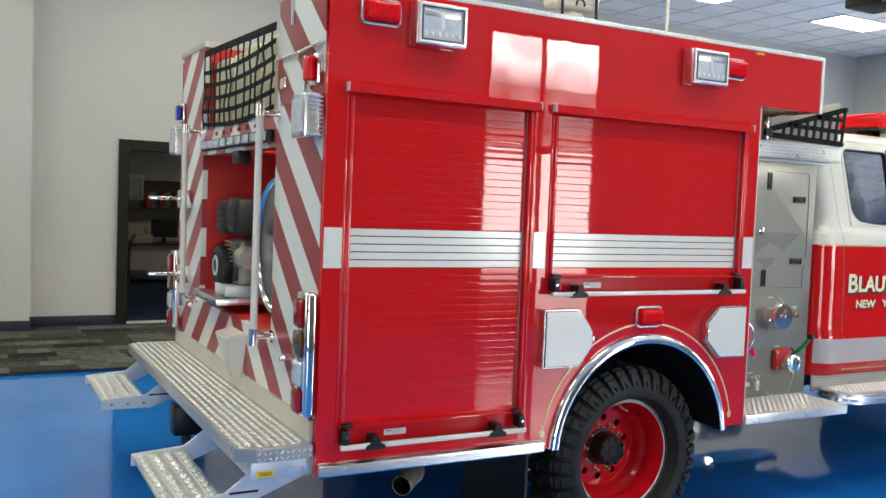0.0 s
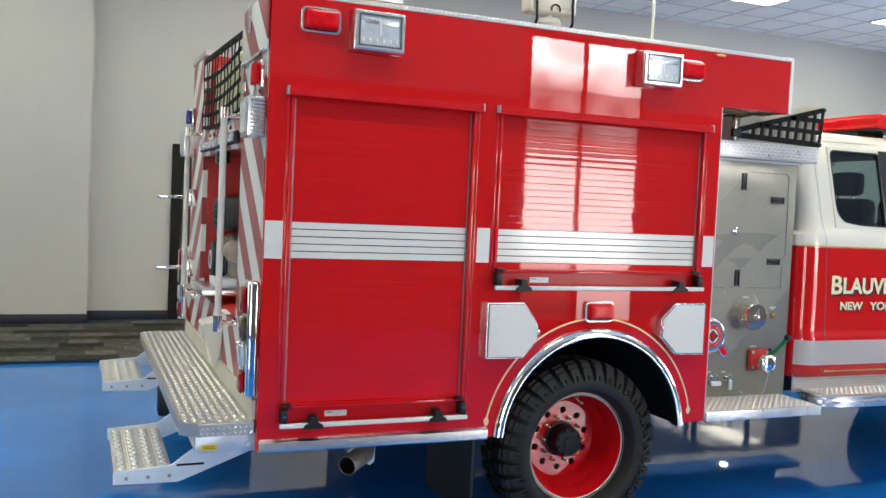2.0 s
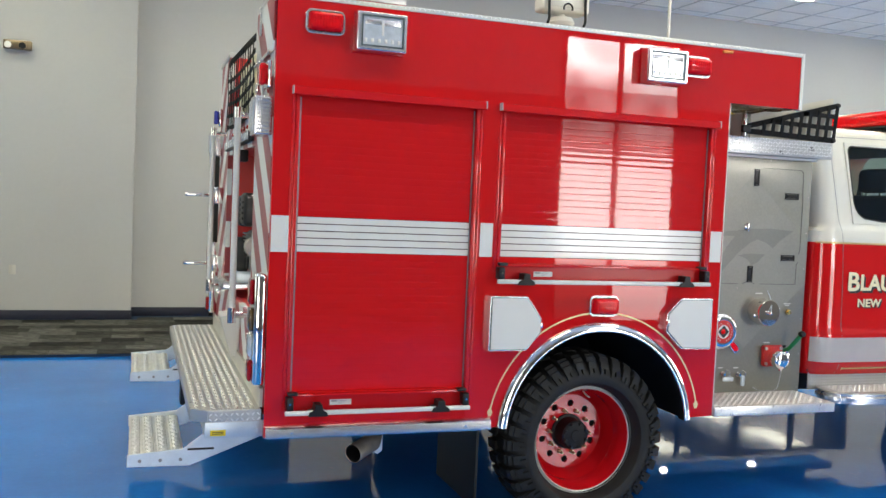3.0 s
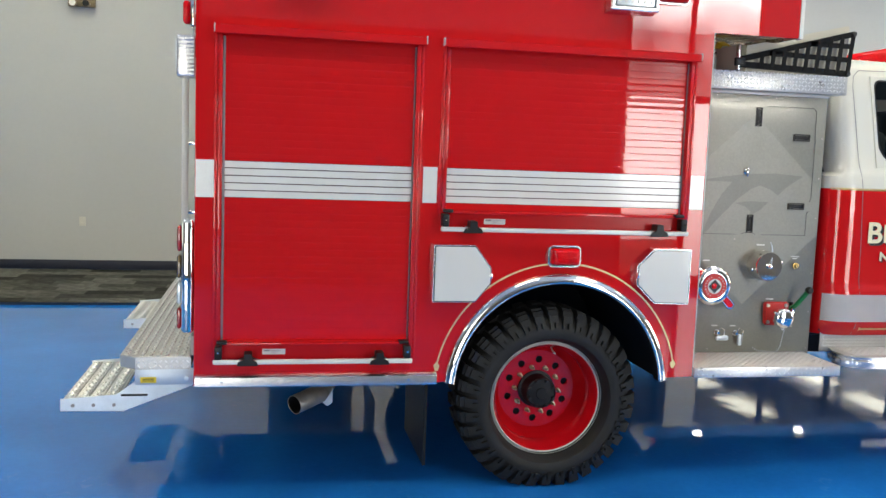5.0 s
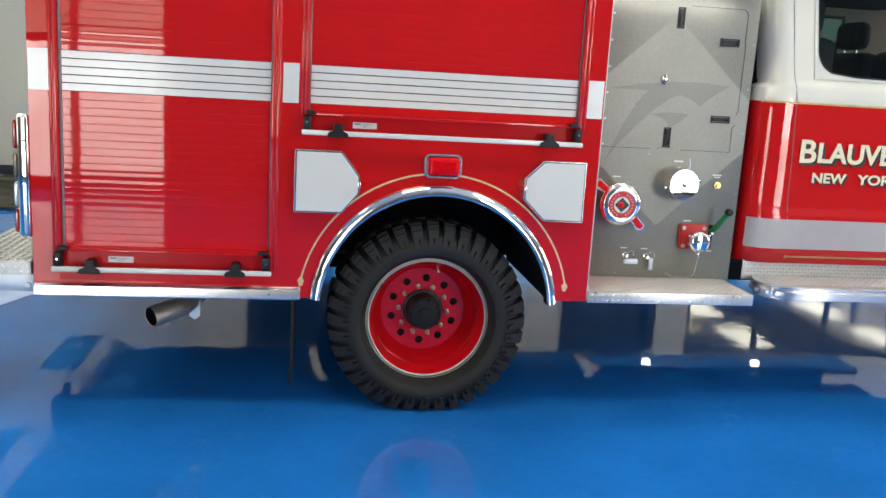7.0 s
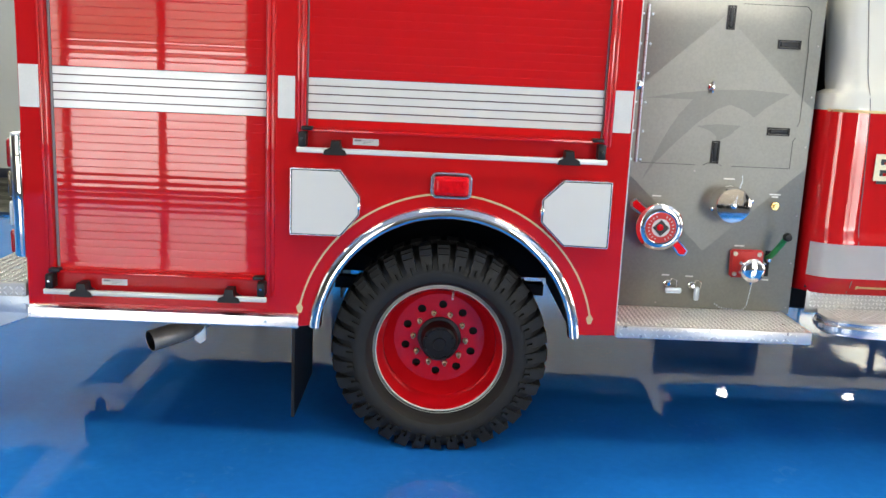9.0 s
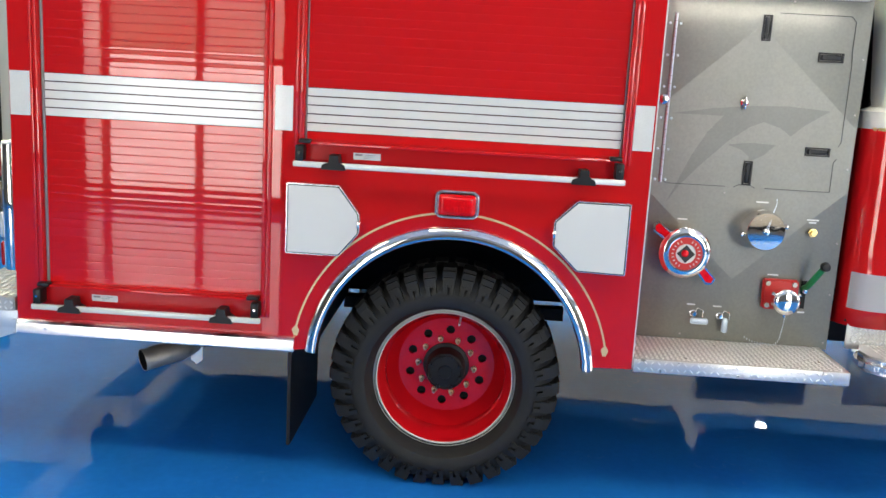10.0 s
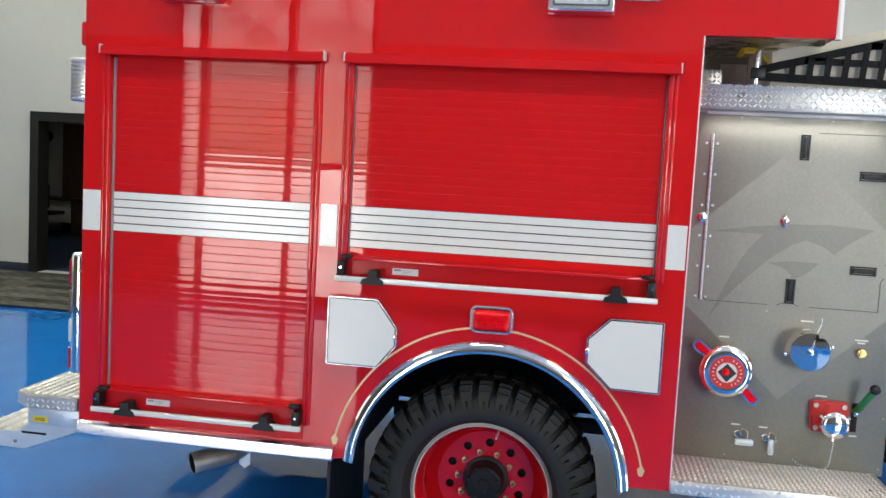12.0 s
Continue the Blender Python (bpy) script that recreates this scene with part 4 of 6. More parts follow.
    for k in range(10):
        t = radians(90 - 4 + 36 * k)
        t += radians(18)
        c = Vector((0.121 * math.cos(t), 0.07, 0.121 * math.sin(t)))
        bm = B()
        revolve(bm, [(0.0, 0.134), (0.0055, 0.1345), (0.0065, 0.138), (0.0065, 0.162), (0.0115, 0.163), (0.0125, 0.184)], c, 8)
        part("lug_nut", bm, STUD, w, "brass-coloured lug nut")
    bm = B()
    tube(bm, [(0.055, 0.20, 0.240), (0.050, 0.15, 0.226), (0.049, 0.11, 0.222)], 0.0045, 8)
    part("valve_stem", bm, LENS_WHITE, w)
    return w


HUB = material("black_hub_paint", (0.007, 0.007, 0.008), 0.5, spec=0.3, var=0.2, var_scale=20)
STUD = material("yellow_zinc_plating", (0.42, 0.34, 0.20), 0.35, metal=1.0, var=0.2, var_scale=60)
RED_WHEEL = material("red_wheel_enamel", (0.52, 0.005, 0.009), 0.12, spec=0.45, coat=0.25, var=0.06, var_scale=10, bump=0.0004, bump_scale=15)
rear_wheel = wheel()
rear_wheel.location = (WX, 0.042, WZ)
copy_thing(rear_wheel, pose(WX, W - 0.042, WZ, 0, 0, 180))
copy_thing(rear_wheel, pose(6.75, 0.30, WZ))
copy_thing(rear_wheel, pose(6.75, W - 0.30, WZ, 0, 0, 180))

# chassis, axle, springs
bm = B()
for y in (0.98, W - 1.06):
    box(bm, 0.1, 7.4, y, y + 0.08, 0.56, 0.87, 0.005)
for x in (0.15, 1.0, 2.6, 3.6, 6.5):
    box(bm, x, x + 0.08, 1.06, W - 1.06, 0.60, 0.74)
pieces("chassis_rail", bm, DARK, truck, "black painted chassis rail")
bm = B()
cyl(bm, (WX, 0.3, WZ), (WX, W - 0.3, WZ), 0.075, 16)
revolve(bm, [(0.0, -0.2), (0.12, -0.18), (0.19, -0.06), (0.19, 0.06), (0.12, 0.18), (0.0, 0.2)], (WX, W / 2, WZ), 20)
part("axle", bm, DARK, truck)
for y in (0.92, W - 1.0):
    boxed("leaf_spring", (WX - 0.55, WX + 0.55, y, y + 0.075, WZ + 0.06, WZ + 0.12), DARK, truck)
bm = B()
cyl(bm, (6.75, 0.6, WZ), (6.75, W - 0.6, WZ), 0.06, 12)
part("axle", bm, DARK, truck)
# unseen black blocks between the frame rails, added to darken the floor's reflections
for x0, x1, y0, y1, z0, z1 in ((2.62, 3.20, 1.10, 1.70, 0.36, 0.60), (3.60, 4.60, 1.15, 1.65, 0.40, 0.62), (4.80, 5.60, 0.40, 0.95, 0.34, 0.60)):
    boxed("underbody_tank", (x0, x1, y0, y1, z0, z1), DARK, truck, 0.04, "unseen black block added below the frame")
# exhaust
bm = B()
pts = [(0.478, 0.125, 0.402), (0.600, 0.235, 0.425), (0.68, 0.45, 0.460), (0.74, 0.75, 0.50), (0.92, 0.95, 0.53)]
tube(bm, pts, 0.047, 24)
bm.faces.ensure_lookup_table()
bm.faces.remove(bm.faces[-2])
pipe = part("exhaust_pipe", bm, EXHAUST, truck, "bare steel exhaust pipe with a hollow mouth")
bm = B()
d = (Vector(pts[1]) - Vector(pts[0])).normalized()
u, v = frame_of(d)
rings = [[bm.verts.new(Vector(pts[0]) + d * a + (u * math.cos(2 * math.pi * i / 24) + v * math.sin(2 * math.pi * i / 24)) * r) for i in range(24)] for a, r in ((0.0005, 0.047), (-0.001, 0.0455), (0.0005, 0.044), (0.14, 0.044))]
for a, c in zip(rings, rings[1:]):
    for i in range(24):
        bm.faces.new((a[i], a[(i + 1) % 24], c[(i + 1) % 24], c[i]))
bm.faces.new(rings[-1])
# inner wall coloured black for the shade inside the pipe
for f in bm.faces:
    f.material_index = 1 if max((v.co - Vector(pts[0])).dot(d) for v in f.verts) > 0.01 else 0
part("pipe_mouth", bm, [EXHAUST, DARK], pipe, "hollow pipe mouth")
bm = B()
prism(bm, [[(0.625, 0.36), (0.65, 0.342), (0.675, 0.36), (0.675, 0.56), (0.625, 0.56)]], 0.30, 0.306)
part("hanger", bm, GALV, pipe)
# mud flap
bm = B()
prism(bm, [[(0.06, 0.10), (0.66, 0.10), (0.66, 0.56), (0.06, 0.56)]], 1.108, 1.122, "yz")
part("mud_flap", bm, BLACK, truck, "black rubber mud flap")
bm = B()
prism(bm, [[(W - 0.66, 0.10), (W - 0.06, 0.10), (W - 0.06, 0.56), (W - 0.66, 0.56)]], 1.108, 1.122, "yz")
part("mud_flap", bm, BLACK, truck)

# ---- tail ----
RX = X0
bm = B()
prism(bm, [[(0.036, 0.70), (W - 0.036, 0.70), (W - 0.036, 2.60), (2.14, 2.60), (2.14, 2.10), (0.66, 2.10), (0.66, 2.60), (0.036, 2.60)], [(0.66, 1.03), (0.66, 1.93), (2.14, 1.93), (2.14, 1.03)]], RX - 0.002, RX + 0.03, "yz")
part("tail_panel", bm, CHEVRON, truck, "red and white reflective chevron tail")
for y0, y1 in ((0.0, 0.66), (2.14, W)):
    boxed("tail_cap", (RX - 0.01, 0.62, y0 - 0.004, y1 + 0.004, 2.60, 2.635), TREAD, truck, 0.004, "tread plate cap on the tail column")
    boxed("column_side", (RX + 0.031, 0.62, 0.0 if not y0 else W - 0.03, 0.03 if not y0 else W, ZT + 0.023, 2.5995), RED, truck)
bm = B()
box(bm, 0.63, 0.65, 0.64, 2.16, 2.05, 2.56)
box(bm, RX + 0.031, 0.63, 0.64, 0.66, 2.10, 2.60)
box(bm, RX + 0.031, 0.63, 2.14, 2.16, 2.10, 2.60)
pieces("hose_bed_wall", bm, RED_MATT, truck, "red hose bed wall")
# folded cream hose in the bed
for k in range(8):
    bm = B()
    y = 0.70 + 0.18 * k
    box(bm, 0.06 + 0.01 * (k % 3), 0.60, y, y + 0.165, 2.11, 2.50 + 0.012 * (k % 2), 0.03, 3)
    part("folded_hose", bm, HOSE, truck, "folded cream fire hose")
# rear recess
recess = boxed("tail_recess", (0.80, 0.82, 0.22, 2.18, 1.0, 1.96), RED_MATT, truck, label="red painted equipment recess")
for dims in ((RX + 0.031, 0.80, 0.22, 0.255, 1.0, 1.96), (RX + 0.031, 0.80, 2.145, 2.18, 1.0, 1.96), (RX + 0.031, 0.80, 0.255, 2.145, 0.99, 1.025), (RX + 0.031, 0.80, 0.255, 2.145, 1.935, 1.96)):
    boxed("recess_wall", dims, RED_MATT, recess)
boxed("slide_tray", (-0.06, 0.75, 1.45, 2.02, 1.075, 1.115), ALU, truck, 0.008, "aluminium slide-out tray")


ENGINE_METAL = material("cast_engine_alloy", (0.30, 0.28, 0.235), 0.45, metal=0.6, var=0.15, var_scale=18, rough_var=0.1, bump=0.001, bump_scale=60)
REEL = material("dark_polished_steel", (0.23, 0.23, 0.24), 0.22, metal=1.0, var=0.1, var_scale=8)


def engine():
    """Portable engine: finned block, fuel tank, air box, recoil starter and muffler on two skids."""
    bm = B()
    box(bm, 0.12, 0.44, 1.62, 1.92, 1.16, 1.44, 0.045, 3)
    e = part("pump_engine", bm, ENGINE_METAL, truck, "grey and black portable pump engine")
    for k in range(6):
        boxed("cooling_fin", (0.10, 0.40, 1.64 + 0.012, 1.90, 1.30 + 0.022 * k, 1.308 + 0.022 * k), ENGINE_METAL, e)
    for y0, y1, z0, z1, name in ((1.74, 1.98, 1.46, 1.66, "fuel_tank"), (1.50, 1.73, 1.47, 1.68, "air_box")):
        bm = B()
        box(bm, 0.06, 0.40, y0, y1, z0, z1, 0.025, 3)
        body = part(name, bm, BLACK, e, "black moulded " + name.replace("_", " "))
        for k in range(4):
            boxed("rib", (0.052, 0.0595, y0 + 0.03, y1 - 0.03, z0 + 0.04 + 0.034 * k, z0 + 0.055 + 0.034 * k), BLACK, body, 0.002)
    bm = B()
    revolve(bm, [(0.0, -0.055), (0.035, -0.056), (0.040, -0.046), (0.075, -0.046), (0.080, -0.056), (0.112, -0.05), (0.122, -0.03), (0.122, 0.03), (0.0, 0.03)], (0.10, 1.90, 1.265), 28, axis="x")
    starter = part("starter_cover", bm, BLACK, e, "black recoil starter cover")
    bm = B()
    revolve(bm, [(0.040, -0.0565), (0.046, -0.060), (0.058, -0.060), (0.064, -0.0555)], (0.10, 1.90, 1.265), 28, axis="x")
    part("ring", bm, GALV, starter)
    boxed("louvre_panel", (0.108, 0.1195, 1.665, 1.745, 1.19, 1.27), BLACK, e, 0.004)
    bm = B()
    cyl(bm, (0.14, 1.60, 1.34), (0.14, 1.48, 1.34), 0.065, 20)
    part("muffler", bm, EXHAUST, e)
    for y in (1.66, 1.86):
        boxed("skid", (0.04, 0.50, y - 0.02, y + 0.02, 1.1155, 1.165), GALV, e, 0.004)


engine()
bm = B()
revolve(bm, [(0.0, -0.03), (0.05, -0.03), (0.06, -0.01), (0.09, 0.0), (0.30, 0.012), (0.335, 0.004)], (0.14, 1.0, 1.44), 56, axis="x")
reel = part("hose_reel", bm, REEL, truck, "round polished steel hose reel")
bm = B()
revolve(bm, [(0.335, 0.004), (0.345, -0.010), (0.356, -0.014), (0.363, -0.004), (0.357, 0.015), (0.335, 0.018)], (0.14, 1.0, 1.44), 56, axis="x")
part("rim", bm, CHROME, reel, "bright rolled rim")
bm = B()
cyl(bm, (0.16, 1.0, 1.44), (0.52, 1.0, 1.44), 0.22, 28)
part("drum", bm, BLACK, reel)
bm = B()
revolve(bm, [(0.0, 0.0), (0.355, 0.0), (0.355, 0.015), (0.0, 0.02)], (0.53, 1.0, 1.44), 40, axis="x")
part("flange", bm, REEL, reel)

# light strip above the recess
bm = B()
box(bm, RX - 0.030, RX - 0.0025, 0.70, 2.10, 1.955, 2.015, 0.004)
strip = part("light_strip", bm, BLACK, truck, "black bar with clear lamps")
for k in range(9):
    bm = B()
    y = 0.735 + k * 0.15
    box(bm, RX - 0.038, RX - 0.0305, y, y + 0.115, 1.963, 2.008, 0.006)
    part("lens", bm, LAMP_CLEAR, strip, "clear lamp")
bm = B()
for k in range(6):
    cyl(bm, (RX - 0.012, 1.0 + 0.16 * k, 2.05), (RX - 0.0025, 1.0 + 0.16 * k, 2.05), 0.012, 12)
pieces("round_marker", bm, TAIL_RED, truck, "small round red marker lamp")
boxed("work_lamp", (-0.03, 0.04, 1.18, 1.30, 1.86, 1.93), BLACK, truck, 0.008, "small black work lamp")
glow = bpy.data.lights.new("work_lamp_light", "AREA")
glow.size, glow.energy, glow.color = 0.06, 2.5, (1.0, 0.95, 0.85)
new("work_lamp_light", glow).matrix_world = pose(0.06, 1.24, 1.855, 0, -50, 0)


def strap(bm, a, b, w, thick=0.004, up=(0, 0, 1)):
    """A flat strap between two points; w is its width along up."""
    a, b, up = Vector(a), Vector(b), Vector(up).normalized()
    d = (b - a).normalized()
    n = d.cross(up).normalized() * thick / 2
    u = n.normalized().cross(d) * w / 2
    q = [bm.verts.new(p + s * u + r * n) for p in (a, b) for s in (-1, 1) for r in (-1, 1)]
    for f in ((0, 1, 3, 2), (4, 6, 7, 5), (0, 4, 5, 1), (2, 3, 7, 6), (0, 2, 6, 4), (1, 5, 7, 3)):
        bm.faces.new([q[i] for i in f])


net = part("tail_net", (lambda b: (strap(b, (RX - 0.012, 0.68, 2.500), (RX - 0.012, 2.12, 2.548), 0.04), b)[1])(B()), WEB, truck, "black webbing cargo net")
for k in range(5):
    bm = B()
    z = 2.12 + 0.078 * k
    n = 8
    for i in range(n):
        ya, yb = 0.68 + 1.44 * i / n, 0.68 + 1.44 * (i + 1) / n
        sag = lambda y: -0.03 * math.sin(math.pi * (y - 0.68) / 1.44)
        strap(bm, (RX - 0.014, ya, z + sag(ya)), (RX - 0.014, yb, z + sag(yb)), 0.024)
    part("strap", bm, WEB, net)
for k in range(12):
    bm = B()
    y = 0.72 + 1.36 * k / 11
    top = 2.50 + 0.048 * (y - 0.68) / 1.44
    knots = [(RX - 0.018, y, 2.09), (RX - 0.020, y + 0.035 * math.sin(k * 1.3), 2.20), (RX - 0.016, y - 0.03 * math.sin(k * 1.9 + 1), 2.31), (RX - 0.020, y + 0.03 * math.sin(k * 2.3), 2.42), (RX - 0.018, y, top)]
    for a, c in zip(knots, knots[1:]):
        strap(bm, a, c, 0.022, up=(0, 1, 0))
    part("strap", bm, WEB, net)

# grab rails
for y in (0.62, 2.20):
    bm = B()
    cyl(bm, (-0.085, y, 1.06), (-0.085, y, 2.08), 0.017, 16)
    g = part("grab_rail", bm, LENS_WHITE, truck, "white ribbed grab rail with chrome ends")
    for z0, z1, zs in ((0.99, 1.07, 1.03), (2.065, 2.12, 2.08)):
        bm = B()
        cyl(bm, (-0.085, y, z0), (-0.085, y, z1), 0.022, 16)
        cyl(bm, (-0.085, y, zs), (RX - 0.003, y, zs), 0.016, 12)
        cyl(bm, (RX - 0.012, y, zs), (RX - 0.0025, y, zs), 0.032, 16)
        part("stanchion", bm, CHROME, g, "chrome stanchion")


def tail_light(y0, flip):
    """Stack of four lamps in a chrome housing."""
    y1 = y0 + 0.125
    bm = B()
    box(bm, RX - 0.060, RX - 0.0025, y0, y1, 0.775, 1.305, 0.018, 3)
    t = part("tail_light", bm, CHROME, truck, "chrome stack of four tail lamps")
    for z0, z1, m in ((1.155, 1.275, TAIL_RED), (1.03, 1.14, LAMP_AMBER_DARK), (0.91, 1.015, LAMP_CLEAR), (0.795, 0.895, TAIL_RED)):
        bm = B()
        box(bm, RX - 0.080, RX - 0.059, y0 + 0.015, y1 - 0.015, z0, z1, 0.014, 3)
        part("lens", bm, m, t, "")


LAMP_AMBER_DARK = material("smoked_amber_lens", (0.09, 0.05, 0.01), 0.12, coat=1.0, var=0.3, var_scale=40, bump=0.002, bump_scale=70)
tail_light(0.012, False)
tail_light(W - 0.137, True)


def rear_flood(y0):
    bm = B()
    box(bm, RX - 0.085, RX - 0.0025, y0, y0 + 0.165, 1.945, 2.125, 0.006)
    f = part("rear_floodlight", bm, ALU, truck, "finned aluminium floodlight")
    boxed("lens", (RX - 0.092, RX - 0.0855, y0 + 0.018, y0 + 0.147, 1.965, 2.105), LAMP_CLEAR, f, label="clear lens")
    for k in range(10):
        boxed("fin", (RX - 0.075, RX - 0.010, y0 - 0.012, y0 - 0.0005, 1.951 + k * 0.0172, 1.958 + k * 0.0172), ALU, f)


rear_flood(0.03)
rear_flood(W - 0.205)
for y, m in ((0.05, LAMP_RED), (W - 0.15, LAMP_BLUE)):
    bm = B()
    box(bm, RX - 0.030, RX - 0.0025, y, y + 0.11, 2.165, 2.295, 0.01, 2)
    lamp = part("warning_lamp", bm, CHROME, truck, "warning lamp in a chrome bezel")
    bm = B()
    box(bm, RX - 0.062, RX - 0.0305, y + 0.012, y + 0.098, 2.18, 2.28, 0.012, 3)
    part("lens", bm, m, lamp)
# small hatch with a latch in the tail column
bm = B()
box(bm, RX - 0.010, RX - 0.0025, 0.18, 0.60, 2.115, 2.315, 0.004)
hatch = part("tail_hatch", bm, CHEVRON, truck, "small chevron-covered hatch")
boxed("latch", (RX - 0.022, RX - 0.0105, 0.50, 0.57, 2.19, 2.24), CHROME, hatch, 0.004)
bm = B()
cyl(bm, (RX - 0.022, 0.22, 2.13), (RX - 0.022, 0.22, 2.30), 0.009, 10)
for z in (2.14, 2.29):
    cyl(bm, (RX - 0.022, 0.22, z), (RX - 0.0105, 0.22, z), 0.006, 8)
part("handle", bm, ALU, hatch)
bm = B()
box(bm, RX - 0.012, RX - 0.0025, 0.02, 0.63, 2.335, 2.60, 0.004)
hatch = part("upper_hatch", bm, CHEVRON, truck, "chevron-covered upper hatch")
bm = B()
tube(bm, [(RX - 0.02, 0.06, 2.335), (RX - 0.024, 0.35, 2.325), (RX - 0.02, 0.62, 2.335)], 0.008, 8)
part("drip_edge", bm, ALU, hatch)
bm = B()
cyl(bm, (RX - 0.016, 0.42, 2.46), (RX - 0.016, 0.42, 2.60), 0.012, 10)
part("pull_handle", bm, ALU, hatch)
# folding arms with chrome brackets on the far column
for z in (1.655, 1.165):
    bm = B()
    box(bm, -0.25, -0.05, 2.44, 2.50, z - 0.012, z + 0.012, 0.008, 2)
    arm = part("folding_step_arm", bm, CHROME, truck, "chrome folding step")
    bm = B()
    box(bm, -0.06, RX - 0.0025, 2.40, 2.54, z - 0.06, z + 0.06, 0.012, 2)
    part("bracket", bm, CHROME, arm)
# funnel-shaped white chute below the recess
bm = B()
vs = [bm.verts.new(p) for p in [(-0.10, 1.08, 0.96), (-0.10, 1.30, 0.96), (RX - 0.003, 1.34, 0.98), (RX - 0.003, 1.04, 0.98), (-0.03, 1.14, 0.72), (-0.03, 1.24, 0.72), (RX - 0.003, 1.26, 0.72), (RX - 0.003, 1.12, 0.72)]]
for f in ((0, 1, 2, 3), (4, 7, 6, 5), (0, 4, 5, 1), (1, 5, 6, 2), (2, 6, 7, 3), (3, 7, 4, 0)):
    bm.faces.new([vs[i] for i in f])
bmesh.ops.bevel(bm, geom=sharp(bm), offset=0.008, segments=2, affect="EDGES")
part("outlet_cover", bm, LENS_WHITE, truck, "white tapered outlet cover")
for y, z in ((0.40, 0.96), (2.3, 0.98)):
    bm = B()
    revolve(bm, [(0.0, -0.04), (0.012, -0.038), (0.016, -0.025), (0.022, -0.02), (0.022, -0.0025)], (RX, y, z), 14, axis="x")
    part("knob", bm, CHROME, truck)

# ---- rear step ----
bm = B()
out = [(0.0, 0.0), (0.0, 2.77), (-0.24, 2.77), (-0.318, 2.71), (-0.318, 0.06), (-0.24, 0.0)]
prism(bm, [out], 0.615, 0.672, "xy")
bmesh.ops.bevel(bm, geom=sharp(bm, 0.3), offset=0.004, segments=2, affect="EDGES")
step = part("rear_step", bm, TREAD, truck, "aluminium tread plate rear step")
for k in range(8):
    x = -0.288 + 0.036 * k
    bm = B()
    prism(bm, [[(x - 0.011, 0.672), (x + 0.011, 0.672), (x + 0.006, 0.6755), (x - 0.006, 0.6755)]], 0.02 if abs(x) < 0.24 else 0.07, 2.75 if abs(x) < 0.24 else 2.70)
    part("rib", bm, ALU, step)
bm = B()
for k in range(8):
    for i in range(76):
        o = 0.5 * (k % 2)
        x, yy = -0.288 + 0.036 * k, 0.04 + 0.0356 * (i + o)
        lean = 0.006 if (i + k) % 2 else -0.006
        q = [bm.verts.new(p) for p in ((x - lean - 0.004, yy - 0.013, 0.6745), (x - lean + 0.004, yy - 0.013, 0.6745), (x + lean + 0.004, yy + 0.013, 0.6745), (x + lean - 0.004, yy + 0.013, 0.6745), (x - lean * 0.6, yy - 0.008, 0.6790), (x + lean * 0.6, yy + 0.008, 0.6790))]
        for f in ((0, 1, 4), (1, 2, 5, 4), (2, 3, 5), (3, 0, 4, 5)):
            bm.faces.new([q[v] for v in f])
lugs(bm, (-0.24, -0.0005, 0.616), (1, 0, 0), (0, 0, 1), 10, 2, 0.0240, 0.021, 0.0028, 0.0065)
tagged(part("tread_pattern", bm, LUG, step), kind="stuff")
bm = B()
box(bm, -0.004, RX - 0.003, 0.04, W - 0.04, 0.672, 0.76)
part("kick_plate", bm, TARP, step, "dull aluminium kick plate")
bm = B()
box(bm, -0.25, 0.03, 0.035, 0.045, 0.535, 0.612, 0.002)
box(bm, -0.25, 0.03, 2.73, 2.74, 0.535, 0.612, 0.002)
box(bm, -0.25, -0.20, 0.05, 2.73, 0.54, 0.612, 0.002)
pieces("step_bracket", bm, GALV, step, "galvanised steel bracket")
boxed("sticker", (-0.225, -0.155, 0.0325, 0.0345, 0.545, 0.572), YELLOW, step, label="small yellow warning sticker")
for k in range(2):
    boxed("print", (-0.215, -0.165, 0.0312, 0.0322, 0.553 + 0.008 * k, 0.556 + 0.008 * k), INK, step)
bm = B()
cyl(bm, (-0.02, 0.025, 0.565), (-0.02, 0.035, 0.565), 0.012, 6)
part("bolt", bm, GALV, step)
bm = B()
cyl(bm, (-0.085, 0.030, 0.58), (-0.085, 0.035, 0.58), 0.005, 10)
part("bolt", bm, GALV, step)
bm = B()
box(bm, -0.30, -0.12, 1.30, 1.42, 0.40, 0.56, 0.01)
revolve(bm, [(0.045, -0.015), (0.06, 0.0), (0.045, 0.015), (0.03, 0.0), (0.045, -0.015)], (-0.22, 1.36, 0.36), 20, axis="x")
part("tow_hook", bm, BLACK, step, "black tow hook")


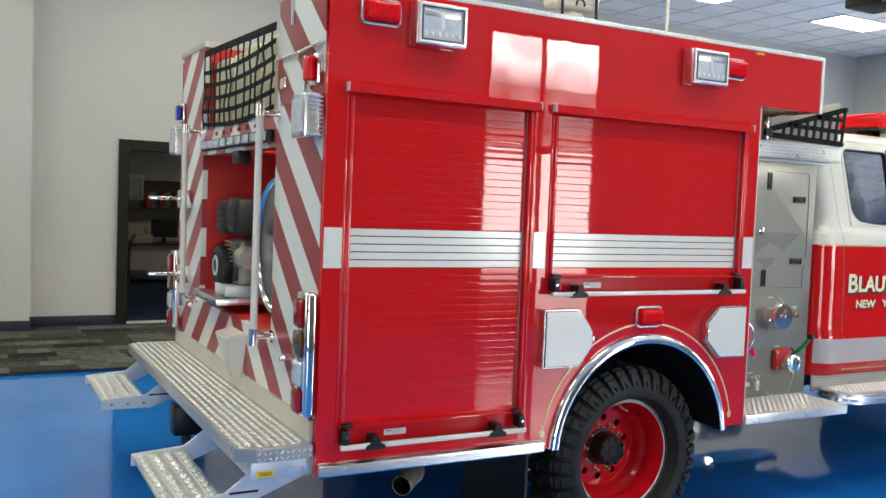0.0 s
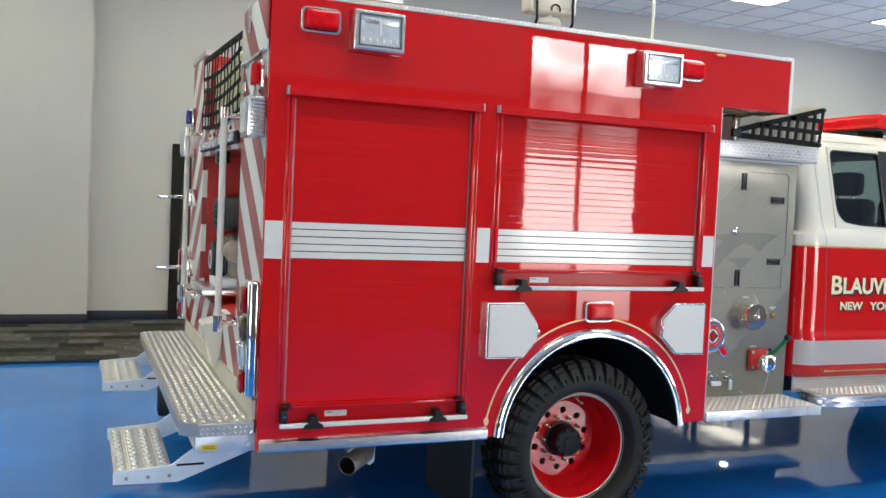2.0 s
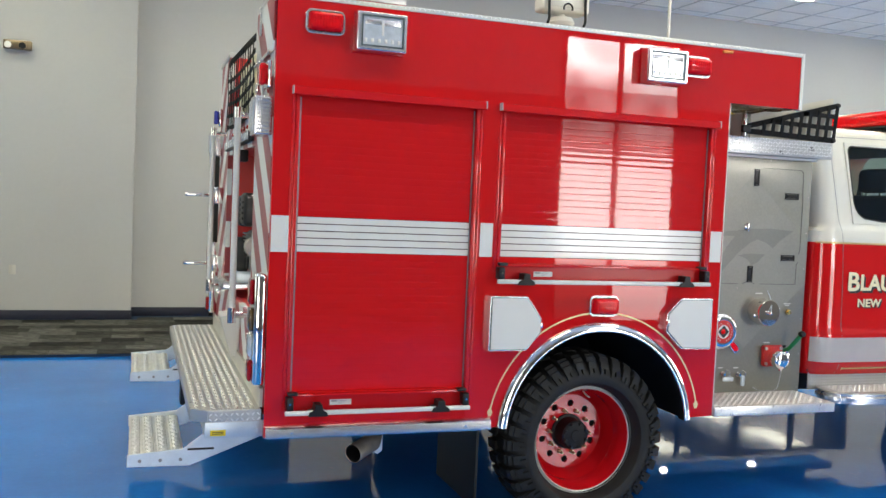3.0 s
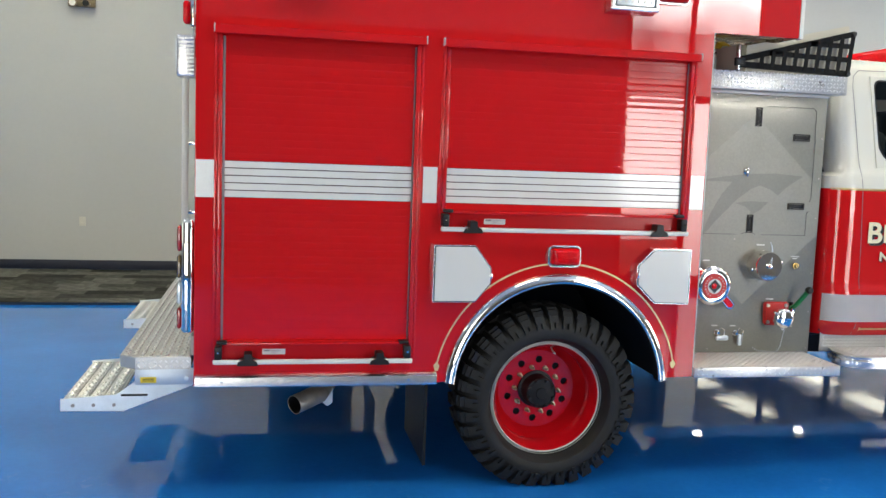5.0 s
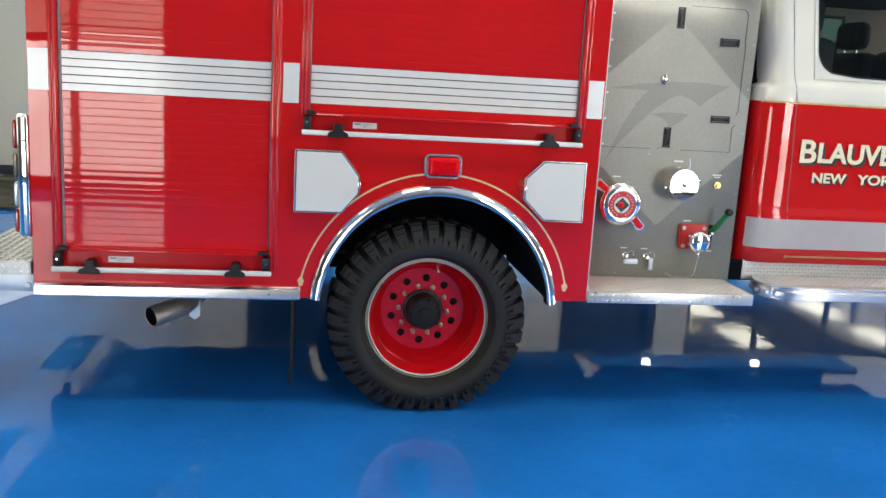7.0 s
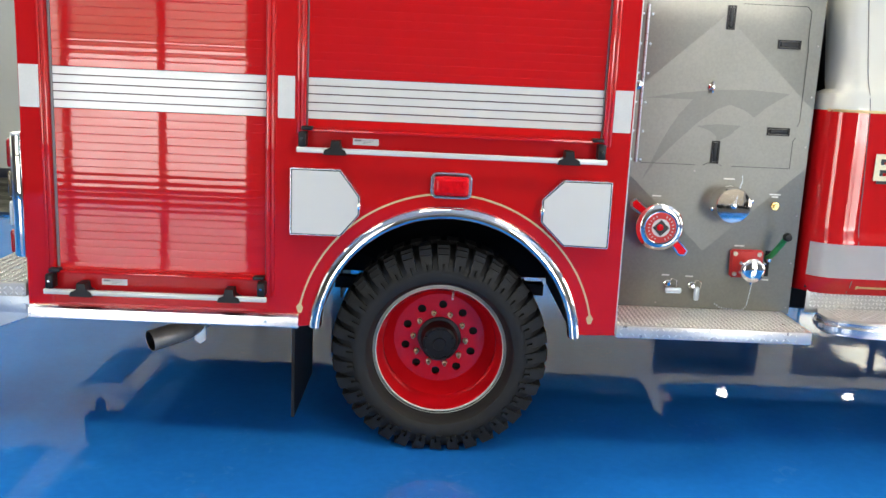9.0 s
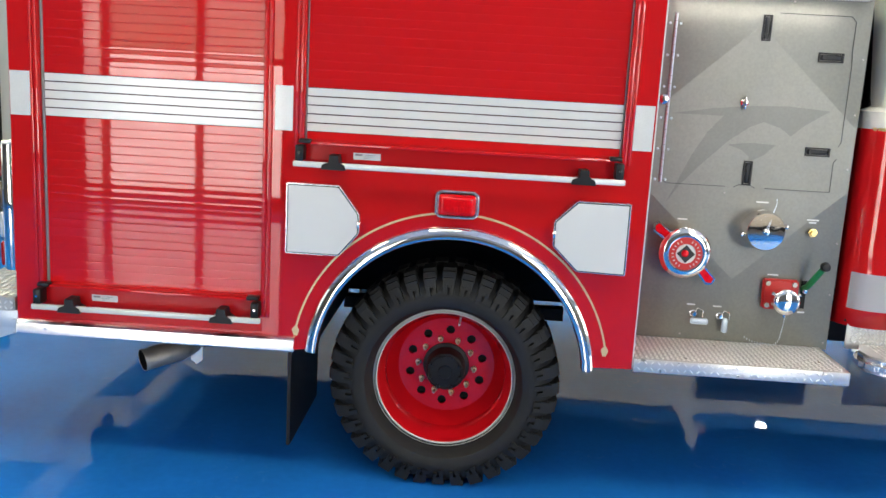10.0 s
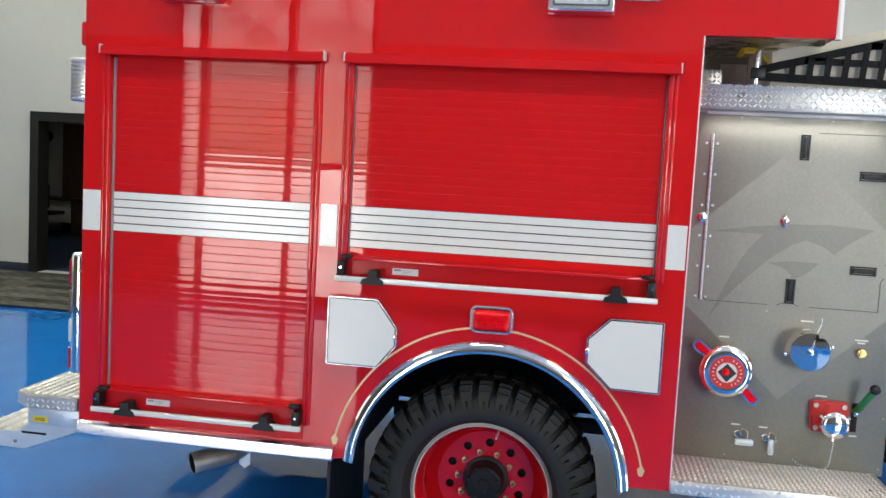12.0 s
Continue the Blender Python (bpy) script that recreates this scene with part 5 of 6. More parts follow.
def folding_step(y0, y1, z):
    """Drop-down step: two side plates and a grip tread between them."""
    t = None
    for y in (y0, y1):
        bm = B()
        prism(bm, [[(-0.585, z - 0.045), (-0.31, z - 0.05), (0.015, z + 0.075), (0.015, z + 0.12), (-0.24, z + 0.105), (-0.34, z + 0.03), (-0.585, z + 0.012)]], y - 0.005, y + 0.005)
        bmesh.ops.bevel(bm, geom=sharp(bm, 0.3), offset=0.002, segments=1, affect="EDGES")
        if t is None:
            t = part("folding_step", bm, GALV, truck, "galvanised folding step with grip tread")
        else:
            part("side_plate", bm, GALV, t)
        s = -1 if y == y0 else 1
        for x in (-0.53, -0.44, -0.35):
            bm = B()
            cyl(bm, (x, y + s * 0.005, z - 0.018), (x, y + s * 0.010, z - 0.018), 0.008, 10)
            part("bolt", bm, SEAL, t)
        bm = B()
        box(bm, -0.32, -0.20, y + s * 0.0055 - 0.001, y + s * 0.0055 + 0.001, z + 0.022, z + 0.032)
        part("slot", bm, DARK, t)
    bm = B()
    box(bm, -0.58, -0.335, y0 + 0.006, y1 - 0.006, z - 0.012, z + 0.004, 0.002)
    part("tread", bm, GRIP, t, "grip tread")
    n = int((y1 - y0 - 0.04) / 0.072)
    for k in range(4):
        x = -0.551 + 0.0615 * k
        bm = B()
        prism(bm, [[(x - 0.024, z + 0.0042), (x - 0.019, z + 0.009), (x + 0.019, z + 0.009), (x + 0.024, z + 0.0042)]], y0 + 0.012, y1 - 0.012)
        part("plank", bm, GRIP, t)
        bm = B()
        for i in range(n):
            yc = y0 + 0.056 + (y1 - y0 - 0.112) * i / (n - 1)
            rings = [[bm.verts.new((x + 0.016 * r * math.cos(q * math.pi / 5), yc + 0.027 * r * math.sin(q * math.pi / 5), z + 0.0085 + h)) for q in range(10)] for r, h in ((1.0, 0.0), (0.82, 0.006), (0.5, 0.0085), (0.38, 0.004))]
            for a, c in zip(rings, rings[1:]):
                for q in range(10):
                    bm.faces.new((a[q], a[(q + 1) % 10], c[(q + 1) % 10], c[q]))
            bm.faces.new(rings[-1])
        tagged(part("grip_pattern", bm, LUG, t), kind="stuff")


folding_step(0.10, 0.86, 0.445)
folding_step(1.92, 2.68, 0.470)

# ---- pump panel ----
PY = 0.325
bm = B()
box(bm, X1 + 0.001, 3.362, PY, PY + 0.02, 0.59, 2.05, 0.002)
panel = part("pump_panel", bm, STAINLESS, truck, "grey metal pump panel with caps and latches")
boxed("panel_back", (X1 + 0.001, 3.34, PY + 0.03, W - PY - 0.03, 0.62, 2.02), DARK, truck)
boxed("pump_panel_far", (X1 + 0.001, 3.362, W - PY - 0.02, W - PY, 0.59, 2.05), STAINLESS, truck)
# diamond emblem with a dark swoosh, printed tone on tone on the panel
PRINT_LIGHT = material("pale_grey_panel_print", (0.240, 0.234, 0.200), 0.42, metal=0.35, var=0.05, var_scale=4, fine=0.05, bump=0.0002, bump_scale=500)
PRINT_DARK = material("dark_grey_panel_print", (0.190, 0.186, 0.160), 0.42, metal=0.35, var=0.05, var_scale=4, fine=0.05, bump=0.0002, bump_scale=500)
bm = B()
ea, eb = X1 + 0.003, 3.358
prism(bm, [[(2.932, 1.916), (ea, 1.916 - 0.92 * (2.932 - ea)), (ea, 0.872 + 0.92 * (2.932 - ea)), (2.932, 0.872), (eb, 0.872 + 0.92 * (eb - 2.932)), (eb, 1.916 - 0.92 * (eb - 2.932))]], PY - 0.0004, PY + 0.001)
part("diamond_emblem", bm, PRINT_LIGHT, panel, "pale grey diamond emblem print")
bm = B()
prism(bm, [[(2.609, 1.548), (2.775, 1.577), (2.925, 1.595), (3.079, 1.601), (3.246, 1.590), (3.153, 1.529), (3.101, 1.481), (3.055, 1.512), (2.987, 1.533), (2.934, 1.511), (2.853, 1.450), (2.754, 1.350), (2.676, 1.261), (2.625, 1.183), (2.659, 1.264), (2.708, 1.380), (2.763, 1.479), (2.821, 1.549), (2.712, 1.549)]], PY - 0.0008, PY - 0.0002)
part("emblem_swoosh", bm, PRINT_DARK, panel)
bm = B()
prism(bm, [[(2.851, 1.434), (2.941, 1.446), (3.045, 1.443), (3.002, 1.399), (2.939, 1.365), (2.943, 1.388), (2.912, 1.414)]], PY - 0.0008, PY - 0.0002)
part("emblem_fin", bm, PRINT_DARK, panel)
# access door: seam, hinge, flush latches
bm = B()
seam = 0.0024
for a, b in (((2.600, 1.275), (2.615, 1.262)), ((2.615, 1.262), (2.86, 1.262)), ((3.02, 1.262), (3.285, 1.262)), ((3.285, 1.262), (3.285, 1.385)), ((3.285, 1.385), (3.296, 1.40)), ((3.296, 1.45), (3.305, 1.47)), ((3.305, 1.47), (3.305, 1.78)), ((3.305, 1.78), (3.30, 1.83)), ((3.28, 1.965), (3.30, 1.945)), ((3.28, 1.965), (3.0, 1.965)), ((2.895, 1.262), (2.915, 1.272)), ((2.915, 1.272), (2.96, 1.272)), ((2.96, 1.272), (2.98, 1.262)), ((3.30, 1.83), (3.30, 1.945))):
    strap(bm, (a[0], PY - 0.0012, a[1]), (b[0], PY - 0.0012, b[1]), seam, 0.002, up=(-(b[1] - a[1]), 0, b[0] - a[0]))
part("door_seam", bm, PANEL_GAP, panel)
bm = B()
for k in range(22):
    z = 1.265 + 0.031 * k
    cyl(bm, (2.592, PY - 0.006, z), (2.592, PY - 0.006, z + 0.029), 0.006, 8)
tagged(part("hinge", bm, GALV, panel, "piano hinge"), kind="stuff")
for k in range(6):
    for s in (-0.022, 0.020):
        bm = B()
        revolve(bm, [(0.0, -0.005), (0.004, -0.004), (0.006, -0.0005)], (2.592 + s, PY, 1.275 + 0.126 * k), 8)
        part("screw", bm, GALV, panel)


def latch(xc, zc, w, h):
    bm = B()
    prism(bm, [[(xc - w / 2, zc - h / 2), (xc + w / 2, zc - h / 2), (xc + w / 2, zc + h / 2), (xc - w / 2, zc + h / 2)], [(xc - w / 2 + 0.006, zc - h / 2 + 0.006), (xc - w / 2 + 0.006, zc + h / 2 - 0.006), (xc + w / 2 - 0.006, zc + h / 2 - 0.006), (xc + w / 2 - 0.006, zc - h / 2 + 0.006)]], PY - 0.006, PY - 0.0005)
    l = part("latch", bm, BLACK, panel, "black flush paddle latch")
    boxed("paddle", (xc - w / 2 + 0.008, xc + w / 2 - 0.008, PY - 0.004, PY - 0.0008, zc - h / 2 + 0.008, zc + h / 2 - 0.008), BLACK, l, 0.0015)
    bm = B()
    dx, dz = (0, -h / 2 + 0.022) if h > w else (-w / 2 + 0.022, 0)
    if zc < 1.4 and h > w:
        dz = -dz
    cyl(bm, (xc + dx, PY - 0.009, zc + dz), (xc + dx, PY - 0.004, zc + dz), 0.009, 14)
    part("key_lock", bm, BLACK, l)


latch(2.953, 1.905, 0.036, 0.102)
latch(3.219, 1.802, 0.100, 0.038)
latch(2.943, 1.322, 0.036, 0.100)
latch(3.215, 1.424, 0.100, 0.036)
# knobs
for x, z, r in ((2.573, 1.603, 0.020), (2.898, 1.606, 0.016)):
    bm = B()
    revolve(bm, [(0.0, -0.030), (r * 0.5, -0.028), (r * 0.6, -0.015), (r, -0.010), (r, -0.0005)], (x, PY, z), 18)
    if x > 2.8:
        box(bm, x - 0.004, x + 0.004, PY - 0.026, PY - 0.004, z - 0.026, z + 0.026, 0.003)
    part("knob", bm, CHROME, panel, "chrome quarter-turn knob")

# large suction cap with red handles
cx, cz = 2.707, 0.985
bm = B()
revolve(bm, [(0.088, -0.0005), (0.09, -0.02), (0.102, -0.03), (0.107, -0.045), (0.107, -0.08), (0.098, -0.092), (0.082, -0.098), (0.070, -0.096), (0.0, -0.096)], (cx, PY, cz), 44)
cap = part("suction_cap", bm, CHROME, panel, "large chrome suction cap with red handles")
bm = B()
revolve(bm, [(0.040, -0.0965), (0.041, -0.101), (0.067, -0.101), (0.069, -0.0965)], (cx, PY, cz), 40)
bm2 = B()
cyl(bm2, (cx, PY - 0.0985, cz), (cx, PY - 0.0958, cz), 0.041, 32)
part("cap_disc", bm2, LENS_WHITE, cap, "white centre disc")
part("ring", bm, RED_MATT, cap, "red ring")
bm = B()
prism(bm, [[(cx, cz - 0.037), (cx + 0.037, cz), (cx, cz + 0.037), (cx - 0.037, cz)]], PY - 0.1015, PY - 0.0986)
part("emblem_plate", bm, INK, cap, "dark square plate with a bolt")
bm = B()
revolve(bm, [(0.0, -0.1085), (0.010, -0.107), (0.015, -0.1016)], (cx - 0.004, PY, cz + 0.002), 18)
part("centre_bolt", bm, LAMP_RED, cap, "red centre bolt")
for k in range(22):
    t = 2 * math.pi * k / 22
    if abs(math.cos(t)) > 0.25:
        bm = B()
        c = Vector((cx + 0.0545 * math.cos(t), PY - 0.1013, cz + 0.0545 * math.sin(t)))
        d = Vector((math.cos(t), 0, math.sin(t))) * 0.0045
        strap(bm, c - d, c + d, 0.0035, 0.001, up=(-math.sin(t), 0, math.cos(t)))
        part("print", bm, REFLECTIVE, cap)
for s in (-1, 1):
    d = Vector((0.74, 0, -0.67)) * s
    e = Vector((0.67, 0, 0.74))
    c = Vector((cx, PY - 0.065, cz))
    handle = None
    for shape, y0, y1, mat in ((((0.090, -0.019), (0.158, -0.030), (0.178, -0.012), (0.172, 0.016), (0.090, 0.021)), -0.013, 0.013, CHROME), (((0.098, -0.012), (0.152, -0.021), (0.168, -0.008), (0.164, 0.010), (0.098, 0.014)), -0.0155, -0.0132, LAMP_RED)):
        bm = B()
        n = len(shape)
        q = [bm.verts.new(c + d * a + e * b + Vector((0, y, 0))) for y in (y0, y1) for a, b in shape]
        bm.faces.new(q[:n])
        bm.faces.new(q[n:][::-1])
        for i in range(n):
            bm.faces.new((q[i], q[(i + 1) % n], q[n + (i + 1) % n], q[n + i]))
        if handle is None:
            bmesh.ops.bevel(bm, geom=sharp(bm), offset=0.003, segments=2, affect="EDGES")
            handle = part("cap_handle", bm, mat, cap, "chrome cap handle with red inlay")
        else:
            part("handle_inlay", bm, mat, cap, "red inlay of the cap handle")
# chrome discharge cap with chain
cx, cz = 3.016, 1.098
bm = B()
revolve(bm, [(0.074, -0.0005), (0.076, -0.04), (0.083, -0.045), (0.081, -0.055), (0.081, -0.100), (0.075, -0.110), (0.0, -0.1108)], (cx, PY, cz), 40)
cap = part("discharge_cap", bm, CHROME, panel, "round chrome discharge cap")
bm = B()
revolve(bm, [(0.0, -0.134), (0.008, -0.132), (0.012, -0.122), (0.009, -0.112)], (cx, PY, cz), 16)
part("eye_bolt", bm, CHROME, cap)
for s in (-1, 1):
    bm = B()
    box(bm, cx + s * 0.088 - 0.006, cx + s * 0.088 + 0.006, PY - 0.09, PY - 0.06, cz + s * 0.02 - 0.008, cz + s * 0.02 + 0.008, 0.003)
    part("lug", bm, CHROME, cap)


def chain(bm, pts, r=0.0055):
    pts = [Vector(p) for p in pts]
    for a, b in zip(pts, pts[1:]):
        n = max(1, int((b - a).length / 0.011))
        for i in range(n):
            p = a + (b - a) * (i + 0.5) / n
            k = i % 2
            box(bm, p.x - (0.0018 if k else 0.0008), p.x + (0.0018 if k else 0.0008), p.y - (0.0008 if k else 0.0018), p.y + (0.0008 if k else 0.0018), p.z - 0.0040, p.z + 0.0040)


bm = B()
chain(bm, [(cx, PY - 0.128, cz), (cx + 0.02, PY - 0.10, cz + 0.07), (cx + 0.055, PY - 0.03, cz + 0.105), (cx + 0.06, PY - 0.006, cz + 0.125)])
part("chain", bm, GALV, cap)
# brass fitting
bm = B()
revolve(bm, [(0.0, -0.032), (0.010, -0.032), (0.012, -0.024), (0.012, -0.020)], (3.235, PY, 1.092), 12)
revolve(bm, [(0.0, -0.021), (0.019, -0.020), (0.019, -0.008), (0.012, -0.006), (0.012, -0.0005)], (3.235, PY, 1.092), 6)
part("brass_fitting", bm, BRASS, panel, "small brass fitting")
# red valve with blue-white cap, chain and green lever
bm = B()
prism(bm, [[(3.062, 0.758), (3.212, 0.758), (3.206, 0.888), (3.056, 0.888)]], PY - 0.026, PY - 0.0005)
bmesh.ops.bevel(bm, geom=sharp(bm), offset=0.008, segments=3, affect="EDGES")
valve = part("valve_flange", bm, RED_MATT, panel, "red valve flange with bolts")
for x, z in ((3.080, 0.777), (3.188, 0.777), (3.186, 0.870), (3.076, 0.870)):
    bm = B()
    cyl(bm, (x, PY - 0.034, z), (x, PY - 0.026, z), 0.011, 6)
    part("bolt", bm, EXHAUST, valve)
vx, vz = 3.136, 0.810
bm = B()
revolve(bm, [(0.042, -0.026), (0.044, -0.06), (0.052, -0.066), (0.054, -0.072), (0.054, -0.105), (0.047, -0.113), (0.036, -0.1165), (0.024, -0.1185), (0.012, -0.1195), (0.0, -0.120)], (vx, PY, vz), 32)
part("outlet_cap", bm, CHROME, valve, "chrome outlet cap")
for k in range(3):
    t = radians(30 + 120 * k)
    bm = B()
    cyl(bm, (vx + 0.05 * math.cos(t), PY - 0.09, vz + 0.05 * math.sin(t)), (vx + 0.066 * math.cos(t), PY - 0.09, vz + 0.066 * math.sin(t)), 0.007, 8)
    part("lug", bm, CHROME, valve)
bm = B()
chain(bm, [(vx, PY - 0.12, vz - 0.005), (vx - 0.001, PY - 0.10, 0.72), (vx - 0.006, PY - 0.085, 0.640), (vx - 0.02, PY - 0.06, 0.612), (vx - 0.10, PY - 0.02, 0.612), (vx - 0.13, PY - 0.008, 0.630)])
part("chain", bm, GALV, valve)
boxed("lever_slot", (3.222, 3.245, PY - 0.002, PY - 0.0005, 0.765, 0.885), DARK, panel)
bm = B()
tube(bm, [(3.232, PY - 0.004, 0.850), (3.236, PY - 0.04, 0.870), (3.250, PY - 0.08, 0.920), (3.266, PY - 0.10, 0.957)], 0.013, 12)
lever = part("valve_lever", bm, GREEN, panel, "green valve lever with black knob")
bm = B()
revolve(bm, [(0.0, -0.02), (0.016, -0.016), (0.021, 0.0), (0.016, 0.016), (0.0, 0.02)], (3.271, PY - 0.106, 0.968), 16)
part("knob", bm, BLACK, lever)
bm = B()
box(bm, 3.225, 3.243, PY - 0.03, PY - 0.002, 0.835, 0.87, 0.003)
part("lever_base", bm, CHROME, lever)
# drain valves
for x, z in ((2.786, 0.715), (2.898, 0.710)):
    bm = B()
    revolve(bm, [(0.0, -0.03), (0.008, -0.03), (0.012, -0.01), (0.016, -0.008), (0.016, -0.0005)], (x, PY, z), 14)
    dv = part("drain_valve", bm, CHROME, panel, "small chrome drain valve")
    bm = B()
    tube(bm, [(x, PY - 0.026, z + 0.005), (x + 0.012, PY - 0.03, z + 0.03), (x + 0.035, PY - 0.03, z + 0.02), (x + 0.035, PY - 0.03, z - 0.01)], 0.0025, 6)
    part("wire", bm, CHROME, dv)
    bm = B()
    if x < 2.85:
        box(bm, x - 0.015, x + 0.06, PY - 0.034, PY - 0.028, z - 0.040, z - 0.014, 0.008, 3)
    else:
        box(bm, x + 0.006, x + 0.03, PY - 0.034, PY - 0.028, z - 0.065, z - 0.002, 0.008, 3)
    part("tag", bm, GALV, dv, "small metal tag")
# printed legends, screws
for x, z, w in ((2.70, 1.115, 0.04), (3.02, 1.205, 0.05), (3.235, 1.143, 0.05), (3.235, 1.132, 0.03), (3.10, 0.902, 0.045), (3.235, 0.748, 0.03), (2.775, 0.752, 0.035), (2.885, 0.750, 0.035)):
    boxed("print", (x - w / 2, x + w / 2, PY - 0.0016, PY - 0.0004, z - 0.003, z + 0.003), REFLECTIVE, panel)
for x, z in ((2.86, 1.235), (2.70, 2.012), (3.05, 2.012), (3.345, 1.80), (3.345, 1.58), (3.345, 1.36), (3.345, 1.05), (3.345, 0.83), (2.74, 0.62), (3.345, 0.62)):
    bm = B()
    revolve(bm, [(0.0, -0.004), (0.003, -0.003), (0.0045, -0.0005)], (x, PY, z), 8)
    part("screw", bm, EXHAUST, panel)
# tread plate cap over the panel
bm = B()
box(bm, X1 + 0.003, 3.352, 0.150, W - 0.15, 2.03, 2.125, 0.004)
tc = part("panel_cap", bm, TREAD, truck, "tread plate cap over the pump panel")
bm = B()
lugs(bm, (X1 + 0.01, 0.1496, 2.038), (1, 0, 0), (0, 0, 1), 45, 5, 0.0186, 0.022, 0.0018, 0.0062)
lugs(bm, (X1 + 0.01, 0.155, 2.1252), (1, 0, 0), (0, 1, 0), 31, 6, 0.0272)
tagged(part("tread_pattern", bm, LUG, tc), kind="stuff")
bm = B()
box(bm, X1 + 0.06, 3.30, 0.215, 0.240, 2.016, 2.0295, 0.004)
strip = part("panel_light_strip", bm, LENS_WHITE, truck, "slim white work light under the cap")
glow = bpy.data.lights.new("panel_light", "AREA")
glow.shape, glow.size, glow.size_y, glow.energy, glow.color = "RECTANGLE", 0.72, 0.02, 1.2, (1.0, 0.97, 0.92)
new("panel_light", glow).matrix_world = pose((X1 + 3.36) / 2, 0.2275, 2.0145, 25, 0, 0)
# side step below the panel
bm = B()
box(bm, X1 + 0.001, 3.332, -0.015, PY + 0.001, 0.545, 0.600, 0.004)
ps = part("side_step", bm, TREAD, truck, "tread plate step below the pump panel")
bm = B()
lugs(bm, (X1 + 0.006, -0.008, 0.6002), (1, 0, 0), (0, 1, 0), 40, 16, 0.0204, 0.019, 0.0032, 0.0062)
tagged(part("tread_pattern", bm, LUG, ps), kind="stuff")
edge = boxed("step_edge", (X1 + 0.003, 3.330, -0.0180, -0.0148, 0.5465, 0.5985), POLISHED, ps, 0.001, "polished tread plate edge")
bm = B()
lugs(bm, (X1 + 0.010, -0.0179, 0.547), (1, 0, 0), (0, 0, 1), 30, 2, 0.0257, 0.0195, 0.0030, 0.0065)
tagged(part("tread_pattern", bm, LUG, edge), kind="stuff")
boxed("side_step", (X1 + 0.001, 3.332, W - PY - 0.001, W + 0.015, 0.545, 0.600), TREAD, truck, 0.004)
# cross-lay bed: sheet metal dividers, hose, net
bed = boxed("cross_lay_bed", (2.719, 2.726, 0.16, 0.40, 2.126, 2.262), TARP, truck, label="bare sheet metal hose bed dividers")
boxed("divider", (2.728, 3.05, 0.36, 0.368, 2.126, 2.285), TARP, bed)
boxed("divider", (2.728, 3.05, 1.1, 1.108, 2.126, 2.285), TARP, bed)
boxed("back_sheet", (2.610, 2.716, 0.40, 0.408, 2.126, 2.235), TARP, bed)
bm = B()
box(bm, X1 + 0.006, 2.606, 0.30, 0.40, 2.1265, 2.198, 0.003)
block = part("tread_block", bm, TREAD, bed, "tread plate corner block")
bm = B()
lugs(bm, (X1 + 0.008, 0.2996, 2.128), (1, 0, 0), (0, 0, 1), 6, 4, 0.017, 0.017, 0.0022, 0.007)
tagged(part("tread_pattern", bm, LUG, block), kind="stuff")
bm = B()
loop = [(2.662, 0.30, 2.250), (2.680, 0.30, 2.276), (2.715, 0.31, 2.282), (2.752, 0.32, 2.272), (2.778, 0.33, 2.245), (2.782, 0.34, 2.215)]
for p, q in zip(loop, loop[1:]):
    strap(bm, p, q, 0.05, 0.006, up=(0, 1, 0.5))
part("yellow_strap", bm, HOSE_YELLOW, bed, "yellow webbing strap")
for ya in (0.178, W - 0.185):
    bm = B()
    prism(bm, [[(2.77, 2.126), (3.355, 2.126), (3.355, 2.392), (3.345, 2.395), (2.956, 2.303), (2.956, 2.283), (2.87, 2.283), (2.77, 2.26)]], ya, ya + 0.007)
    part("side_sheet", bm, SHEET, bed)
boxed("divider", (X1 + 0.004, 2.744, 0.52, 0.53, 2.127, 2.28), STAINLESS, bed)
bm = B()
cyl(bm, (2.80, 0.55, 2.18), (2.80, 0.75, 2.18), 0.075, 20)
cyl(bm, (2.88, 0.60, 2.15), (2.88, 0.80, 2.15), 0.06, 20)
pieces("rolled_hose", bm, HOSE_YELLOW, bed, "rolled yellow hose")
NY = 0.150
tl, tr, bl, br_ = Vector((2.712, NY, 2.182)), Vector((3.365, NY, 2.350)), Vector((2.712, NY, 2.160)), Vector((3.345, NY, 2.142))
net = part("side_net", (lambda b: (strap(b, tl, tr, 0.030), b)[1])(B()), WEB, truck, "black webbing net over the cross-lay bed")
for a, b, w in ((bl, br_, 0.032), (tr, br_, 0.024), (bl.lerp(br_, 0.27) + Vector((0, 0, 0.070)), br_ + Vector((0, 0, 0.072)), 0.026), (bl.lerp(br_, 0.64) + Vector((0, 0, 0.138)), br_ + Vector((0, 0, 0.143)), 0.026)):
    bm = B()
    strap(bm, a, b, w, up=(0, 0, 1) if a is not tr else (1, 0, 0))
    part("strap", bm, WEB, net)
for f in (0.20, 0.30, 0.40, 0.50, 0.60, 0.70, 0.80, 0.90):
    bm = B()
    strap(bm, bl.lerp(br_, f) + Vector((0, -0.0045, 0)), tl.lerp(tr, f) + Vector((0, -0.0045, 0)), 0.023, up=(1, 0, 0))
    part("strap", bm, WEB, net)
bm = B()
box(bm, 2.690, 2.745, NY - 0.015, NY + 0.01, 2.150, 2.192, 0.006)
part("buckle", bm, BLACK, net)
for p in (tr, br_):
    bm = B()
    revolve(bm, [(0.0, -0.014), (0.012, -0.012), (0.016, 0.0), (0.012, 0.012), (0.0, 0.014)], p, 12)
    part("corner_knob", bm, BLACK, net)
bm = B()
box(bm, 2.704, 2.717, NY - 0.01, NY + 0.02, 2.126, 2.258, 0.003)
part("net_post", bm, ALU, truck)

